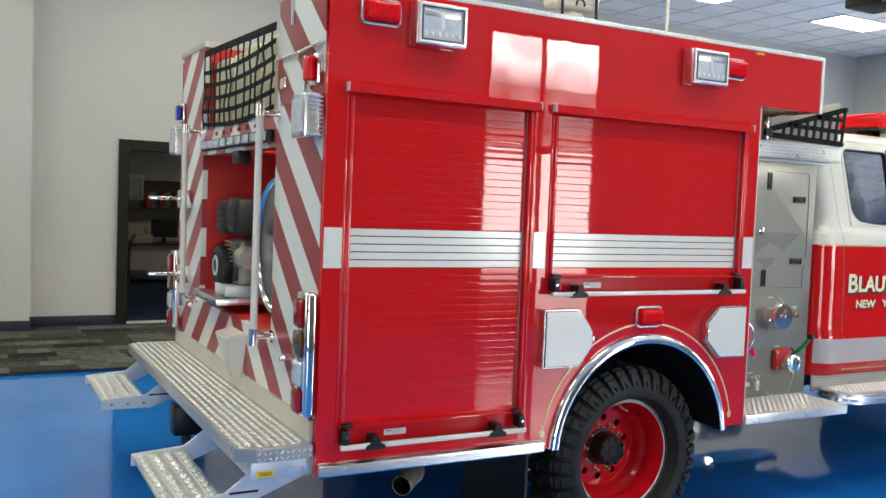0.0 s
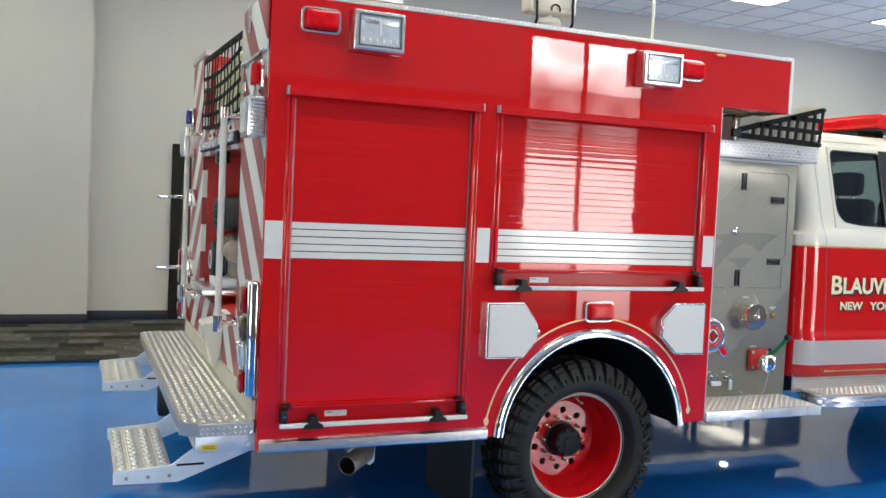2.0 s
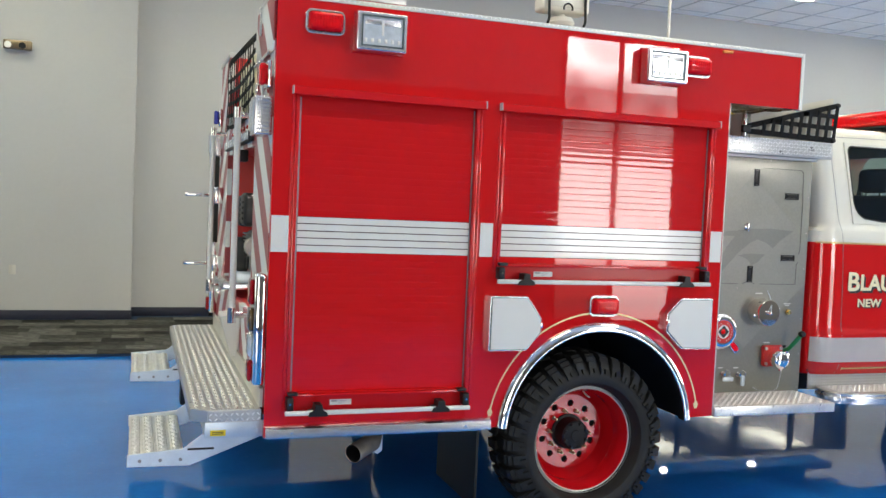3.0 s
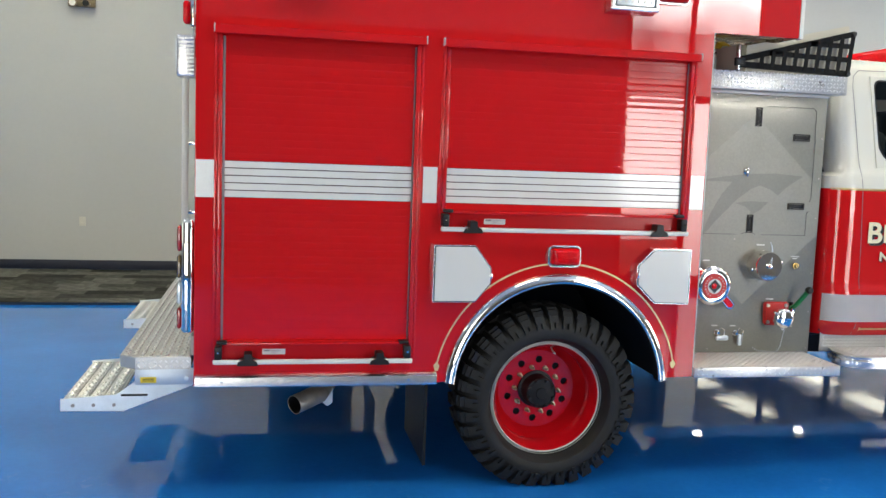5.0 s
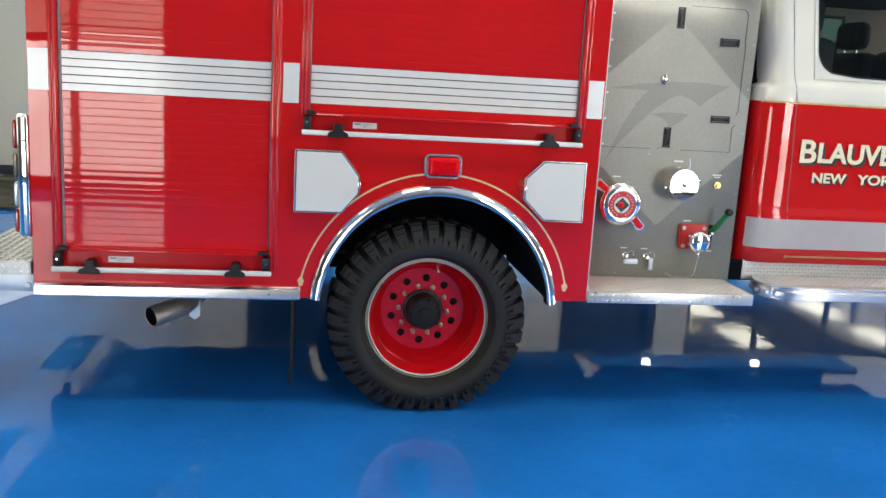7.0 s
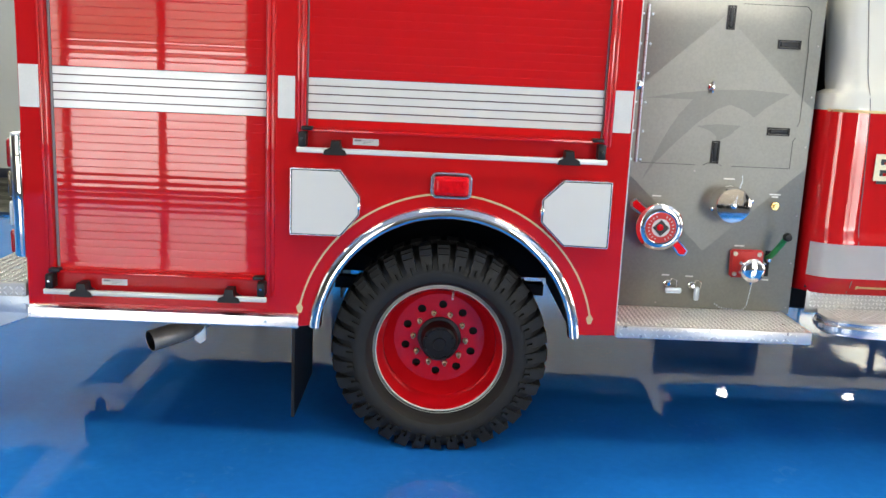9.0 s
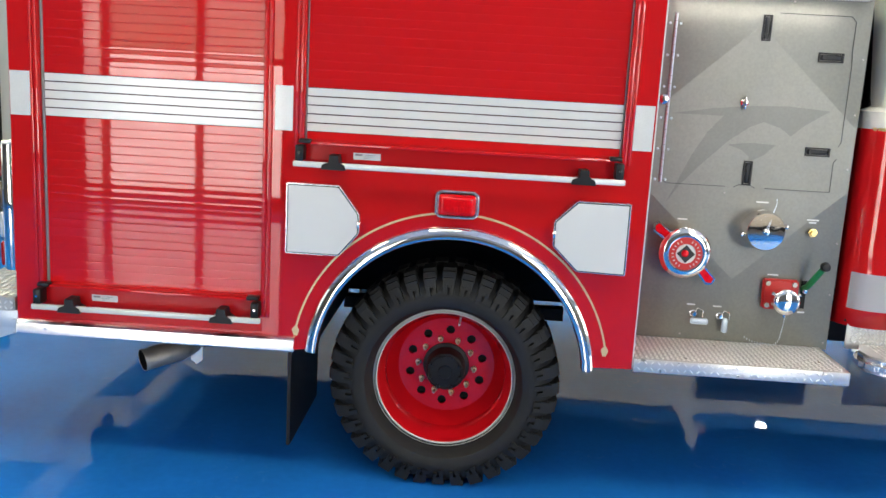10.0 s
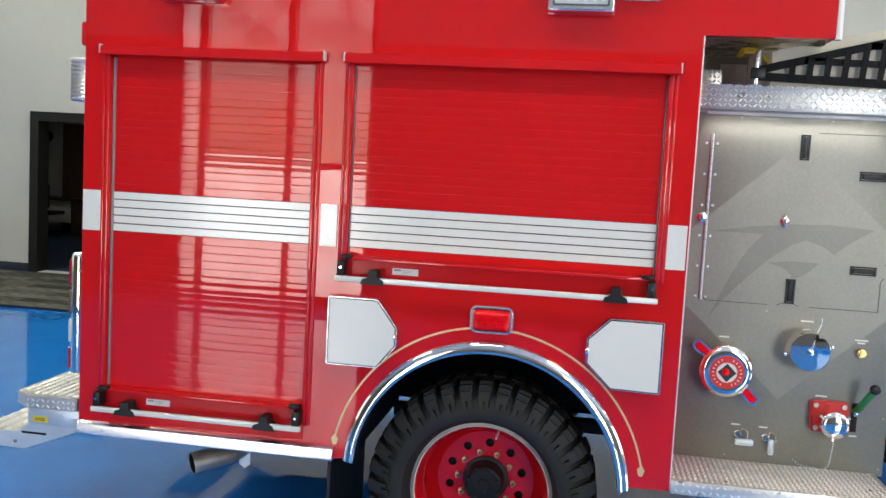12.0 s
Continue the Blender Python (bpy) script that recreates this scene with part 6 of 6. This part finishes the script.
# ---- cab ----
CX0, CX1 = 3.395, 5.75
CAB_PROFILE = [(0.70, 0.300), (0.735, 0.268), (0.78, 0.250), (0.80, 0.2485), (0.945, 0.2470), (0.965, 0.250), (0.990, 0.259), (1.02, 0.263), (1.25, 0.262), (1.53, 0.268), (1.60, 0.278), (1.622, 0.2885), (1.655, 0.305), (1.75, 0.328), (1.90, 0.362), (2.05, 0.398), (2.165, 0.428), (2.205, 0.448), (2.24, 0.485), (2.268, 0.55), (2.29, 0.68), (2.305, 0.95), (2.31, 1.40)]


def corner(x):
    """How far the rear corner of the cab turns inwards at x."""
    r = 0.15
    if x >= CX0 + r:
        return 0.0
    s = (CX0 + r - x) / r
    return 0.15 * (1 - math.sqrt(max(0.0, 1 - s * s)))


CAB_XS = [CX0, CX0 + 0.0015, CX0 + 0.006, CX0 + 0.014, CX0 + 0.025, CX0 + 0.042, CX0 + 0.065, CX0 + 0.10, CX0 + 0.15, 3.60, 3.685, 3.9, 4.125, 4.315, 4.70, 5.10, CX1]


def cab_shell(lo, hi, mat, label):
    prof = [(z, y) for z, y in CAB_PROFILE if lo - 1e-6 <= z <= hi + 1e-6]
    for mirror in (False, True):
        bm = B()
        grid = {}
        for i, x in enumerate(CAB_XS):
            for j, (z, y) in enumerate(prof):
                yy = y + corner(x)
                yy = min(yy, 1.4)
                xx = x + 0.055 * max(0.0, min(1.0, (z - 1.60) / 0.02)) * max(0.0, 1 - (x - CX0) / 0.15)
                grid[i, j] = bm.verts.new((xx, W - yy if mirror else yy, z))
        for i in range(len(CAB_XS) - 1):
            for j in range(len(prof) - 1):
                x, z = CAB_XS[i], prof[j][0]
                if 1.65 < z < 2.16 and (3.68 < x < 4.12 or 4.31 < x < 5.05):
                    continue
                f = [grid[i, j], grid[i + 1, j], grid[i + 1, j + 1], grid[i, j + 1]]
                bm.faces.new(f if not mirror else f[::-1])
        part("cab_shell", bm, mat, truck, label, 50, recalc=False)


cab_shell(0.70, 1.53, RED, "red lower cab side")
cab_shell(1.53, 2.31, WHITE, "white upper cab side and roof")
# cab's rear wall coloured black, standing for the shade in the gap
bm = B()
box(bm, CX0 + 0.09, CX0 + 0.12, 0.55, W - 0.55, 0.72, 2.24)
part("cab_back", bm, DARK, truck)
# black box added behind the gap so that it looks shaded
boxed("cab_gap_filler", (3.37, 3.50, 0.62, W - 0.62, 0.80, 2.02), DARK, truck)
boxed("cab_floor", (CX0 + 0.03, CX1 - 0.02, 0.33, W - 0.33, 0.72, 0.78), DARK, truck)
# windscreen, bonnet and front of the truck
bm = B()
prism(bm, [[(0.262, 0.72), (W - 0.262, 0.72), (W - 0.268, 1.53), (W - 0.33, 1.70), (0.33, 1.70), (0.268, 1.53)]], CX1 - 0.02, CX1, "yz")
part("cab_front", bm, WHITE, truck)
bm = B()
box(bm, CX1 + 0.001, 7.40, 0.36, W - 0.36, 0.78, 1.42, 0.10, 4)
part("bonnet", bm, RED, truck, "red bonnet")
bm = B()
box(bm, 7.41, 7.62, 0.30, W - 0.30, 0.45, 0.78, 0.03, 3)
part("front_bumper", bm, CHROME, truck, "chrome front bumper")

# glass, seals, pillar, seats
for mirror in (False, True):
    s = (lambda y: W - y) if mirror else (lambda y: y)
    yb, yt = 0.307, 0.428
    slope = lambda z: yb + (yt - yb) * (z - 1.655) / (2.165 - 1.655)
    for xa, xb in ((3.685, 4.125), (4.315, 5.10)):
        ring_in = arc(xb - 0.02, 2.16 - 0.03, 0.02, 0, 90, 4) + arc(xa + 0.055, 2.16 - 0.05, 0.04, 90, 180, 5) + [(xa + 0.016, 1.83)] + arc(xa + 0.13, 1.79, 0.114, 180, 250, 6) + [(xa + 0.22, 1.668), (xb - 0.004, 1.664)]
        ring_out = [(xb + 0.002, 2.168), (xa - 0.002, 2.168), (xa - 0.002, 1.652), (xb + 0.002, 1.652)]
        bm = B()
        prism(bm, [ring_out, ring_in[::-1]], -0.006, 0.006)
        for v in bm.verts:
            v.co.y = s(slope(v.co.z) + v.co.y - 0.004)
        # body-coloured filler round the glass
        fr = part("window_surround", bm, WHITE, truck, "white painted window surround")
        bm = B()
        cx_, cz_ = (xa + xb) / 2, 1.92
        prism(bm, [[(cx_ + (x - cx_) * 1.0, cz_ + (z - cz_) * 1.0) for x, z in ring_in], [(cx_ + (x - cx_) * 0.965, cz_ + (z - cz_) * 0.965) for x, z in ring_in][::-1]], -0.008, 0.010)
        for v in bm.verts:
            v.co.y = s(slope(v.co.z) + v.co.y - 0.004)
        part("window_seal", bm, BLACK, fr, "black rubber window seal")
        bm = B()
        q = [bm.verts.new((x, s(slope(z) + 0.002), z)) for x, z in ((xa, 1.655), (xb, 1.655), (xb, 2.165), (xa, 2.165))]
        bm.faces.new(q)
        bmesh.ops.solidify(bm, geom=bm.faces[:], thickness=0.004)
        pane = part("window_glass", bm, CAB_GLASS, fr, "tinted side glass")
        pane.visible_shadow = False
    bm = B()
    q = [bm.verts.new((x, s(slope(z) - 0.005), z)) for x, z in ((4.118, 1.655), (4.322, 1.655), (4.322, 2.168), (4.118, 2.168))]
    bm.faces.new(q)
    bmesh.ops.solidify(bm, geom=bm.faces[:], thickness=0.004)
    part("door_pillar", bm, PILLAR, truck, "dark grey pillar trim") if not mirror else part("door_pillar", bm, BLACK, truck)
for x in (3.80, 4.85):
    for y in (0.58, 1.16, 1.74):
        bm = B()
        box(bm, x, x + 0.55, y, y + 0.48, 0.90, 1.10, 0.06, 3)
        seat = part("seat", bm, SEAT, truck, "dark cloth seat with headrest")
        bm = B()
        box(bm, x, x + 0.17, y, y + 0.48, 1.101, 1.88, 0.06, 3)
        part("backrest", bm, SEAT, seat)
        bm = B()
        box(bm, x + 0.02, x + 0.14, y + 0.10, y + 0.38, 1.90, 2.09, 0.05, 3)
        part("headrest", bm, SEAT, seat)
        for sx in (0.17, 0.31):
            bm = B()
            cyl(bm, (x + 0.07, y + sx, 1.84), (x + 0.07, y + sx, 1.93), 0.008, 8)
            part("headrest_post", bm, CHROME, seat)
boxed("headliner", (CX0 + 0.1, CX1 - 0.55, 0.62, W - 0.62, 2.20, 2.23), SEAT, truck)

# door seams, stripe, pinstripe
def on_cab(x, z, out=0.002):
    ys = [(zz, yy) for zz, yy in CAB_PROFILE]
    for (z0, y0), (z1, y1) in zip(ys, ys[1:]):
        if z0 <= z <= z1:
            return Vector((x, y0 + (y1 - y0) * (z - z0) / (z1 - z0) + corner(x) - out, z))
    return Vector((x, ys[0][1] + corner(x) - out, z))


def cab_line(pts, w, mat, name, label="", out=0.0015, thick=0.002):
    """A thin band laid along the cab's skin through (x, z) points."""
    bm = B()
    fine = []
    for (xa, za), (xb, zb) in zip(pts, pts[1:]):
        n = max(2, int(max(abs(xb - xa), abs(zb - za)) / 0.03))
        fine += [(xa + (xb - xa) * i / n, za + (zb - za) * i / n) for i in range(n)]
    fine.append(pts[-1])
    rows_ = []
    for i, (x, z) in enumerate(fine):
        xa, za = fine[max(i - 1, 0)]
        xb, zb = fine[min(i + 1, len(fine) - 1)]
        L = math.hypot(xb - xa, zb - za)
        nx, nz = -(zb - za) / L * w / 2, (xb - xa) / L * w / 2
        rows_.append([bm.verts.new(on_cab(x + nx, z + nz, out)), bm.verts.new(on_cab(x - nx, z - nz, out))])
    for a, b in zip(rows_, rows_[1:]):
        bm.faces.new((a[0], a[1], b[1], b[0]))
    bmesh.ops.solidify(bm, geom=bm.faces[:], thickness=thick)
    return part(name, bm, mat, truck, label)


def stripe_sheet(x0, x1, z0, z1, mat, label):
    """Film that follows the curve of the cab."""
    bm = B()
    xs = [x0] + [x for x in CAB_XS if x0 < x < x1] + [x1]
    zs = [z0] + [z for z, _ in CAB_PROFILE if z0 < z < z1] + [z1]
    g = [[bm.verts.new(on_cab(x, z, 0.002)) for z in zs] for x in xs]
    for i in range(len(xs) - 1):
        for j in range(len(zs) - 1):
            bm.faces.new((g[i][j], g[i + 1][j], g[i + 1][j + 1], g[i][j + 1]))
    bmesh.ops.solidify(bm, geom=bm.faces[:], thickness=0.001)
    return part("stripe", bm, mat, truck, label, 50)


stripe_sheet(CX0 + 0.022, CX1 - 0.01, 0.785, 0.940, CAB_FILM, "white reflective stripe")
cab_line([(CX0 + 0.004, 1.53), (CX1 - 0.01, 1.53)], 0.012, GOLD, "gold_line", "gold pinstripe between the colours")
cab_line([(3.64, 0.742), (CX1 - 0.05, 0.742)], 0.010, GOLD, "gold_line", "gold pinstripe")
cab_line([(3.628, 0.748), (3.645, 0.742), (3.628, 0.736)], 0.010, GOLD, "gold_line_tip")
cab_line([(3.600, 0.71), (3.606, 0.95), (3.598, 1.2), (3.585, 1.54), (3.575, 1.70), (3.57, 2.10), (3.58, 2.165), (3.62, 2.20), (4.15, 2.21)], 0.0045, SEAL, "door_seam", "grey door gap", 0.0008)
cab_line([(4.30, 0.71), (4.315, 0.80), (4.335, 0.86), (4.335, 1.5), (4.26, 1.66), (4.22, 2.16)], 0.006, SEAL, "door_seam", "", 0.0008)
# lettering on the rear door
for dx, dz, mat, y, nm in ((0.017, -0.014, INK, 0.2560, "letter_shade"), (0.0, 0.0, CREAM, 0.2535, "lettering")):
    lettering(nm, "B", 3.632 + dx, 3.722 + dx, 1.232 + dz, 1.350 + dz, y, mat, truck, 0.001, 0.022)
    lettering(nm, "LAUVELT", 3.731 + dx, 4.300 + dx, 1.234 + dz, 1.338 + dz, y, mat, truck, 0.001, 0.030)
    lettering(nm, "NEW", 3.715 + dx * 0.7, 3.905 + dx * 0.7, 1.132 + dz * 0.6, 1.184 + dz * 0.6, y, mat, truck, 0.001, 0.030)
    lettering(nm, "YORK", 3.965 + dx * 0.7, 4.220 + dx * 0.7, 1.132 + dz * 0.6, 1.184 + dz * 0.6, y, mat, truck, 0.001, 0.030)
# cab running board
bm = B()
nose = [(3.50, 0.34), (3.44, 0.25), (3.44, 0.16), (3.49, 0.10), (3.60, 0.06), (3.80, 0.045), (5.70, 0.045), (5.70, 0.34)]
prism(bm, [nose], 0.555, 0.615, "xy")
bmesh.ops.bevel(bm, geom=sharp(bm, 0.5), offset=0.02, segments=4, affect="EDGES")
rb = part("running_board", bm, ALU, truck, "rounded bright running board with tread plate")
bm = B()
prism(bm, [[(3.50, 0.335), (3.465, 0.25), (3.47, 0.17), (3.52, 0.12), (3.62, 0.09), (3.80, 0.075), (5.67, 0.075), (5.67, 0.335)]], 0.6155, 0.622, "xy")
part("tread", bm, TREAD, rb, "tread plate top")
bm = B()
lugs(bm, (3.52, 0.125, 0.6222), (1, 0, 0), (0, 1, 0), 62, 10, 0.0204, 0.019, 0.0032, 0.0062)
lugs(bm, (3.455, 0.3337, 0.624), (1, 0, 0), (0, 0, 1), 68, 5, 0.0182, 0.019, 0.0025, 0.0062)
tagged(part("tread_pattern", bm, LUG, rb), kind="stuff")
boxed("kick_plate", (3.44, 5.4, 0.334, 0.34, 0.60, 0.715), TREAD, rb)
bm = B()
prism(bm, [[(x, W - y) for x, y in nose][::-1]], 0.555, 0.615, "xy")
part("running_board", bm, ALU, truck)
boxed("kick_plate", (3.44, 5.4, W - 0.34, W - 0.334, 0.60, 0.725), TREAD, truck)
# round lamps that light the floor below the far running board
for gx in (3.873, 4.805):
    bm = B()
    revolve(bm, [(0.0, 0.556), (0.046, 0.556), (0.046, 0.540), (0.042, 0.534), (0.036, 0.534)], (gx, 2.49, 0), 20, axis="z")
    lamp_body = part("ground_light", bm, BLACK, truck, "small round floor lamp below the running board")
    bm = B()
    revolve(bm, [(0.036, 0.536), (0.034, 0.524), (0.026, 0.513), (0.014, 0.508), (0.0, 0.507)], (gx, 2.49, 0), 20, axis="z")
    part("lens", bm, GROUND_LENS, lamp_body, "lit white lens")
# light bar on the cab roof
bm = B()
box(bm, 4.35, 4.70, 0.62, W - 0.62, 2.35, 2.455, 0.03, 3)
lb = part("roof_light_bar", bm, LAMP_RED, truck, "red light bar across the cab roof")
bm = B()
for y in (0.8, W - 0.86):
    box(bm, 4.42, 4.60, y, y + 0.06, 2.29, 2.35)
box(bm, 4.36, 4.69, 0.65, W - 0.65, 2.335, 2.349)
pieces("mount", bm, BLACK, lb)
# roof floodlight on the body and aerial
fx, fy, fz = 1.93, 1.0, 2.89
bm = B()
box(bm, fx - 0.165, fx + 0.165, fy - 0.07, fy + 0.07, fz, fz + 0.24, 0.025, 3)
fl = part("roof_floodlight", bm, LENS_WHITE, truck, "white floodlight with black wire bracket on the roof")
boxed("lens", (fx - 0.13, fx + 0.13, fy - 0.078, fy - 0.0705, fz + 0.03, fz + 0.21), REFLECTIVE, fl, 0.003)
for x in (fx - 0.125, fx + 0.125):
    bm = B()
    tube(bm, [(x, fy - 0.085, fz + 0.22), (x - 0.006, fy - 0.09, fz + 0.06), (x + 0.004, fy - 0.08, fz - 0.05), (x + 0.012, fy - 0.03, fz - 0.085)], 0.009, 8)
    part("wire_bracket", bm, BLACK, fl)
bm = B()
tube(bm, [(fx - 0.113, fy - 0.03, fz - 0.085), (fx, fy - 0.02, fz - 0.09), (fx + 0.137, fy - 0.03, fz - 0.085)], 0.009, 8)
part("cross_bar", bm, BLACK, fl)
bm = B()
tube(bm, arc3((fx, fy - 0.092, fz + 0.02), 0.030, 200, -20, 10), 0.006, 8)
part("carry_handle", bm, BLACK, fl)
bm = B()
cyl(bm, (fx, fy, ZT - 0.37), (fx, fy, fz - 0.001), 0.022, 16)
revolve(bm, [(0.0, 0.0), (0.075, 0.0), (0.085, 0.02), (0.07, 0.05), (0.0, 0.055)], (fx, fy, fz - 0.075), 20, axis="z")
part("pedestal", bm, LENS_WHITE, fl)
bm = B()
cyl(bm, (2.78, 1.1, ZT - 0.37), (2.78, 1.1, 4.0), 0.010, 10)
part("aerial", bm, LENS_WHITE, truck, "thin white radio aerial")

# ---- small things of the room ----
def wall_lamp(x, y, z):
    """Emergency light: slim bronze housing with a bright head and a dark one."""
    t = thing("emergency_light", "bronze twin-head emergency light high on the grey wall", "wall lamp", at=(x, y, z))
    bm = B()
    box(bm, -0.16, 0.16, -0.075, -0.001, -0.05, 0.06, 0.012, 2)
    part("housing", bm, BRONZE, t)
    for xh, lens in ((-0.10, LENS_WHITE), (0.06, BLACK)):
        bm = B()
        revolve(bm, [(0.028, 0.0), (0.048, -0.04), (0.052, -0.075), (0.044, -0.080), (0.0, -0.080)], (xh, -0.06, -0.012), 20)
        head = part("head", bm, BRONZE, t)
        bm = B()
        cyl(bm, (xh, -0.1445, -0.012), (xh, -0.1405, -0.012), 0.040, 18)
        part("lens", bm, lens, head)


wall_lamp(-2.0, NORTH, 3.38)
t = thing("wall_outlet", "small beige wall outlet plate", "outlet", at=(-2.02, NORTH, 0.62))
boxed("plate", (-0.04, 0.04, -0.006, -0.0005, -0.06, 0.06), TARP, t, 0.002)
bm = B()
for z in (-0.025, 0.025):
    box(bm, -0.014, 0.014, -0.009, -0.0062, z - 0.012, z + 0.012, 0.003)
pieces("socket", bm, TARP, t)


def desk(x, y, turn=0):
    t = thing("office_desk", "dark laminate office desk with a cream return", "desk", at=(x, y, 0))
    boxed("desktop", (-0.75, 0.75, -0.38, 0.38, 0.715, 0.75), WOOD, t, 0.004)
    for s in (-1, 1):
        boxed("side_panel", (s * 0.72 - 0.015, s * 0.72 + 0.015, -0.35, 0.35, 0.0, 0.715), WOOD, t)
    boxed("modesty_panel", (-0.70, 0.70, -0.30, -0.28, 0.25, 0.714), TARP, t)
    return t


desk(2.02, 13.55)
t = thing("monitor", "black flat computer monitor standing on the desk", "monitor", at=(1.95, 13.5, 0.7505))
boxed("screen", (-0.24, 0.24, -0.02, 0.02, 0.10, 0.42), BLACK, t, 0.006)
boxed("stand", (-0.03, 0.03, -0.015, 0.03, 0.01, 0.12), BLACK, t)
boxed("base", (-0.12, 0.12, -0.09, 0.09, 0.0, 0.012), BLACK, t, 0.004)
t = thing("paper_stack", "untidy stack of cream papers on the desk", "papers", at=(1.52, 13.4, 0.7505))
for k in range(7):
    boxed("sheet_pile", (-0.17 + 0.01 * k, 0.15 + 0.006 * k, -0.12 - 0.007 * k, 0.12 - 0.004 * k, 0.022 * k, 0.022 * k + 0.021), HOSE, t)
t = thing("desk_box", "small cream cardboard box on the desk", "box", at=(1.70, 13.62, 0.7505))
boxed("body", (-0.07, 0.07, -0.08, 0.08, 0.0, 0.26), HOSE, t, 0.004)
t = thing("wall_shelf", "dark red-brown wall shelf with binders", "shelf", at=(1.9, 14.19, 1.35))
boxed("board", (-0.75, 0.75, -0.32, 0.0, 0.0, 0.03), WOOD, t, 0.003)
boxed("back_panel", (-0.28, 0.75, -0.02, 0.0, 0.031, 0.55), WOOD, t, 0.003)
for k in range(9):
    boxed("binder", (-0.2 + 0.09 * k, -0.125 + 0.09 * k, -0.26, -0.021, 0.031, 0.30 + 0.03 * (k % 3)), RED_MATT if k % 3 == 0 else (SEAL if k % 3 == 1 else WOOD), t, 0.003)
t = thing("picture_frame", "white-framed print on the office wall", "picture", at=(1.50, 14.19, 1.76))
bm = B()
prism(bm, [[(-0.18, -0.24), (0.18, -0.24), (0.18, 0.24), (-0.18, 0.24)], [(-0.13, -0.19), (-0.13, 0.19), (0.13, 0.19), (0.13, -0.19)]], -0.03, -0.001)
part("frame", bm, LENS_WHITE, t)
boxed("print", (-0.13, 0.13, -0.012, -0.002, -0.19, 0.19), PAPER, t)
desk(-9.0, 13.6)
t = thing("office_chair", "black office chair at the desk", "chair", at=(-8.6, 12.9, 0))
boxed("seat", (-0.25, 0.25, -0.25, 0.25, 0.44, 0.52), BLACK, t, 0.03)
boxed("backrest", (-0.22, 0.22, -0.29, -0.23, 0.58, 1.05), BLACK, t, 0.03)
bm = B()
cyl(bm, (0, 0, 0.07), (0, 0, 0.44), 0.03, 12)
part("column", bm, BLACK, t)
for k in range(5):
    bm = B()
    a = 2 * math.pi * k / 5
    cyl(bm, (0, 0, 0.09), (0.28 * math.cos(a), 0.28 * math.sin(a), 0.06), 0.02, 8)
    cyl(bm, (0.28 * math.cos(a), 0.28 * math.sin(a) - 0.02, 0.03), (0.28 * math.cos(a), 0.28 * math.sin(a) + 0.02, 0.03), 0.03, 12)
    pieces("foot", bm, BLACK, t)
t = thing("wall_clock", "round black clock on the office wall", "clock", at=(-9.45, 14.19, 2.03))
bm = B()
revolve(bm, [(0.0, -0.03), (0.09, -0.03), (0.11, -0.04), (0.12, -0.02), (0.12, -0.001)], (0, 0, 0), 32)
part("face", bm, BLACK, t)
t = thing("tall_cabinet", "dark tall office cabinet against the wall", "cabinet", at=(-8.75, 14.0, 0))
boxed("body", (-0.09, 0.25, -0.2, 0.19, 0.0, 2.3), WOOD, t, 0.004)
boxed("door", (-0.08, 0.24, -0.222, -0.202, 0.05, 2.28), WOOD, t, 0.003)
# plain black hanging box of unknown use
t = thing("hanging_speaker", "black box fixture hanging below the tile ceiling", "speaker", at=(9.5, 4.5, 4.55))
boxed("cabinet", (-0.30, 0.30, -0.28, 0.28, 0.0, 0.25), BLACK, t, 0.02)
bm = B()
cyl(bm, (0, 0, 0.25), (0, 0, 0.348), 0.02, 10)
part("bracket", bm, BLACK, t)

# carpet planks, one by one
plank_meshes = {}
rng = random.Random(5)
y = 5.405
row = 0
while y < NORTH + BACK - 0.2:
    x = -8.2 - rng.random() * 0.6
    while x < 3.5:
        L = rng.choice((0.3, 0.45, 0.6))
        x1 = x + L
        if not (y + 0.25 > NORTH - 0.02 and x < JOG):
            me = plank_meshes.get(L)
            if me is None:
                bm = B()
                box(bm, 0.001, L - 0.001, 0.001, 0.249, -0.003, 0.003)
                bmesh.ops.recalc_face_normals(bm, faces=bm.faces[:])
                me = bpy.data.meshes.new("carpet_plank")
                bm.to_mesh(me)
                bm.free()
                me.materials.append(CARPET)
                plank_meshes[L] = me
            ob = new("carpet_plank", me)
            ob.parent = carpet
            ob.location = (x, y, 0)
        x = x1
    y += 0.25
    row += 1
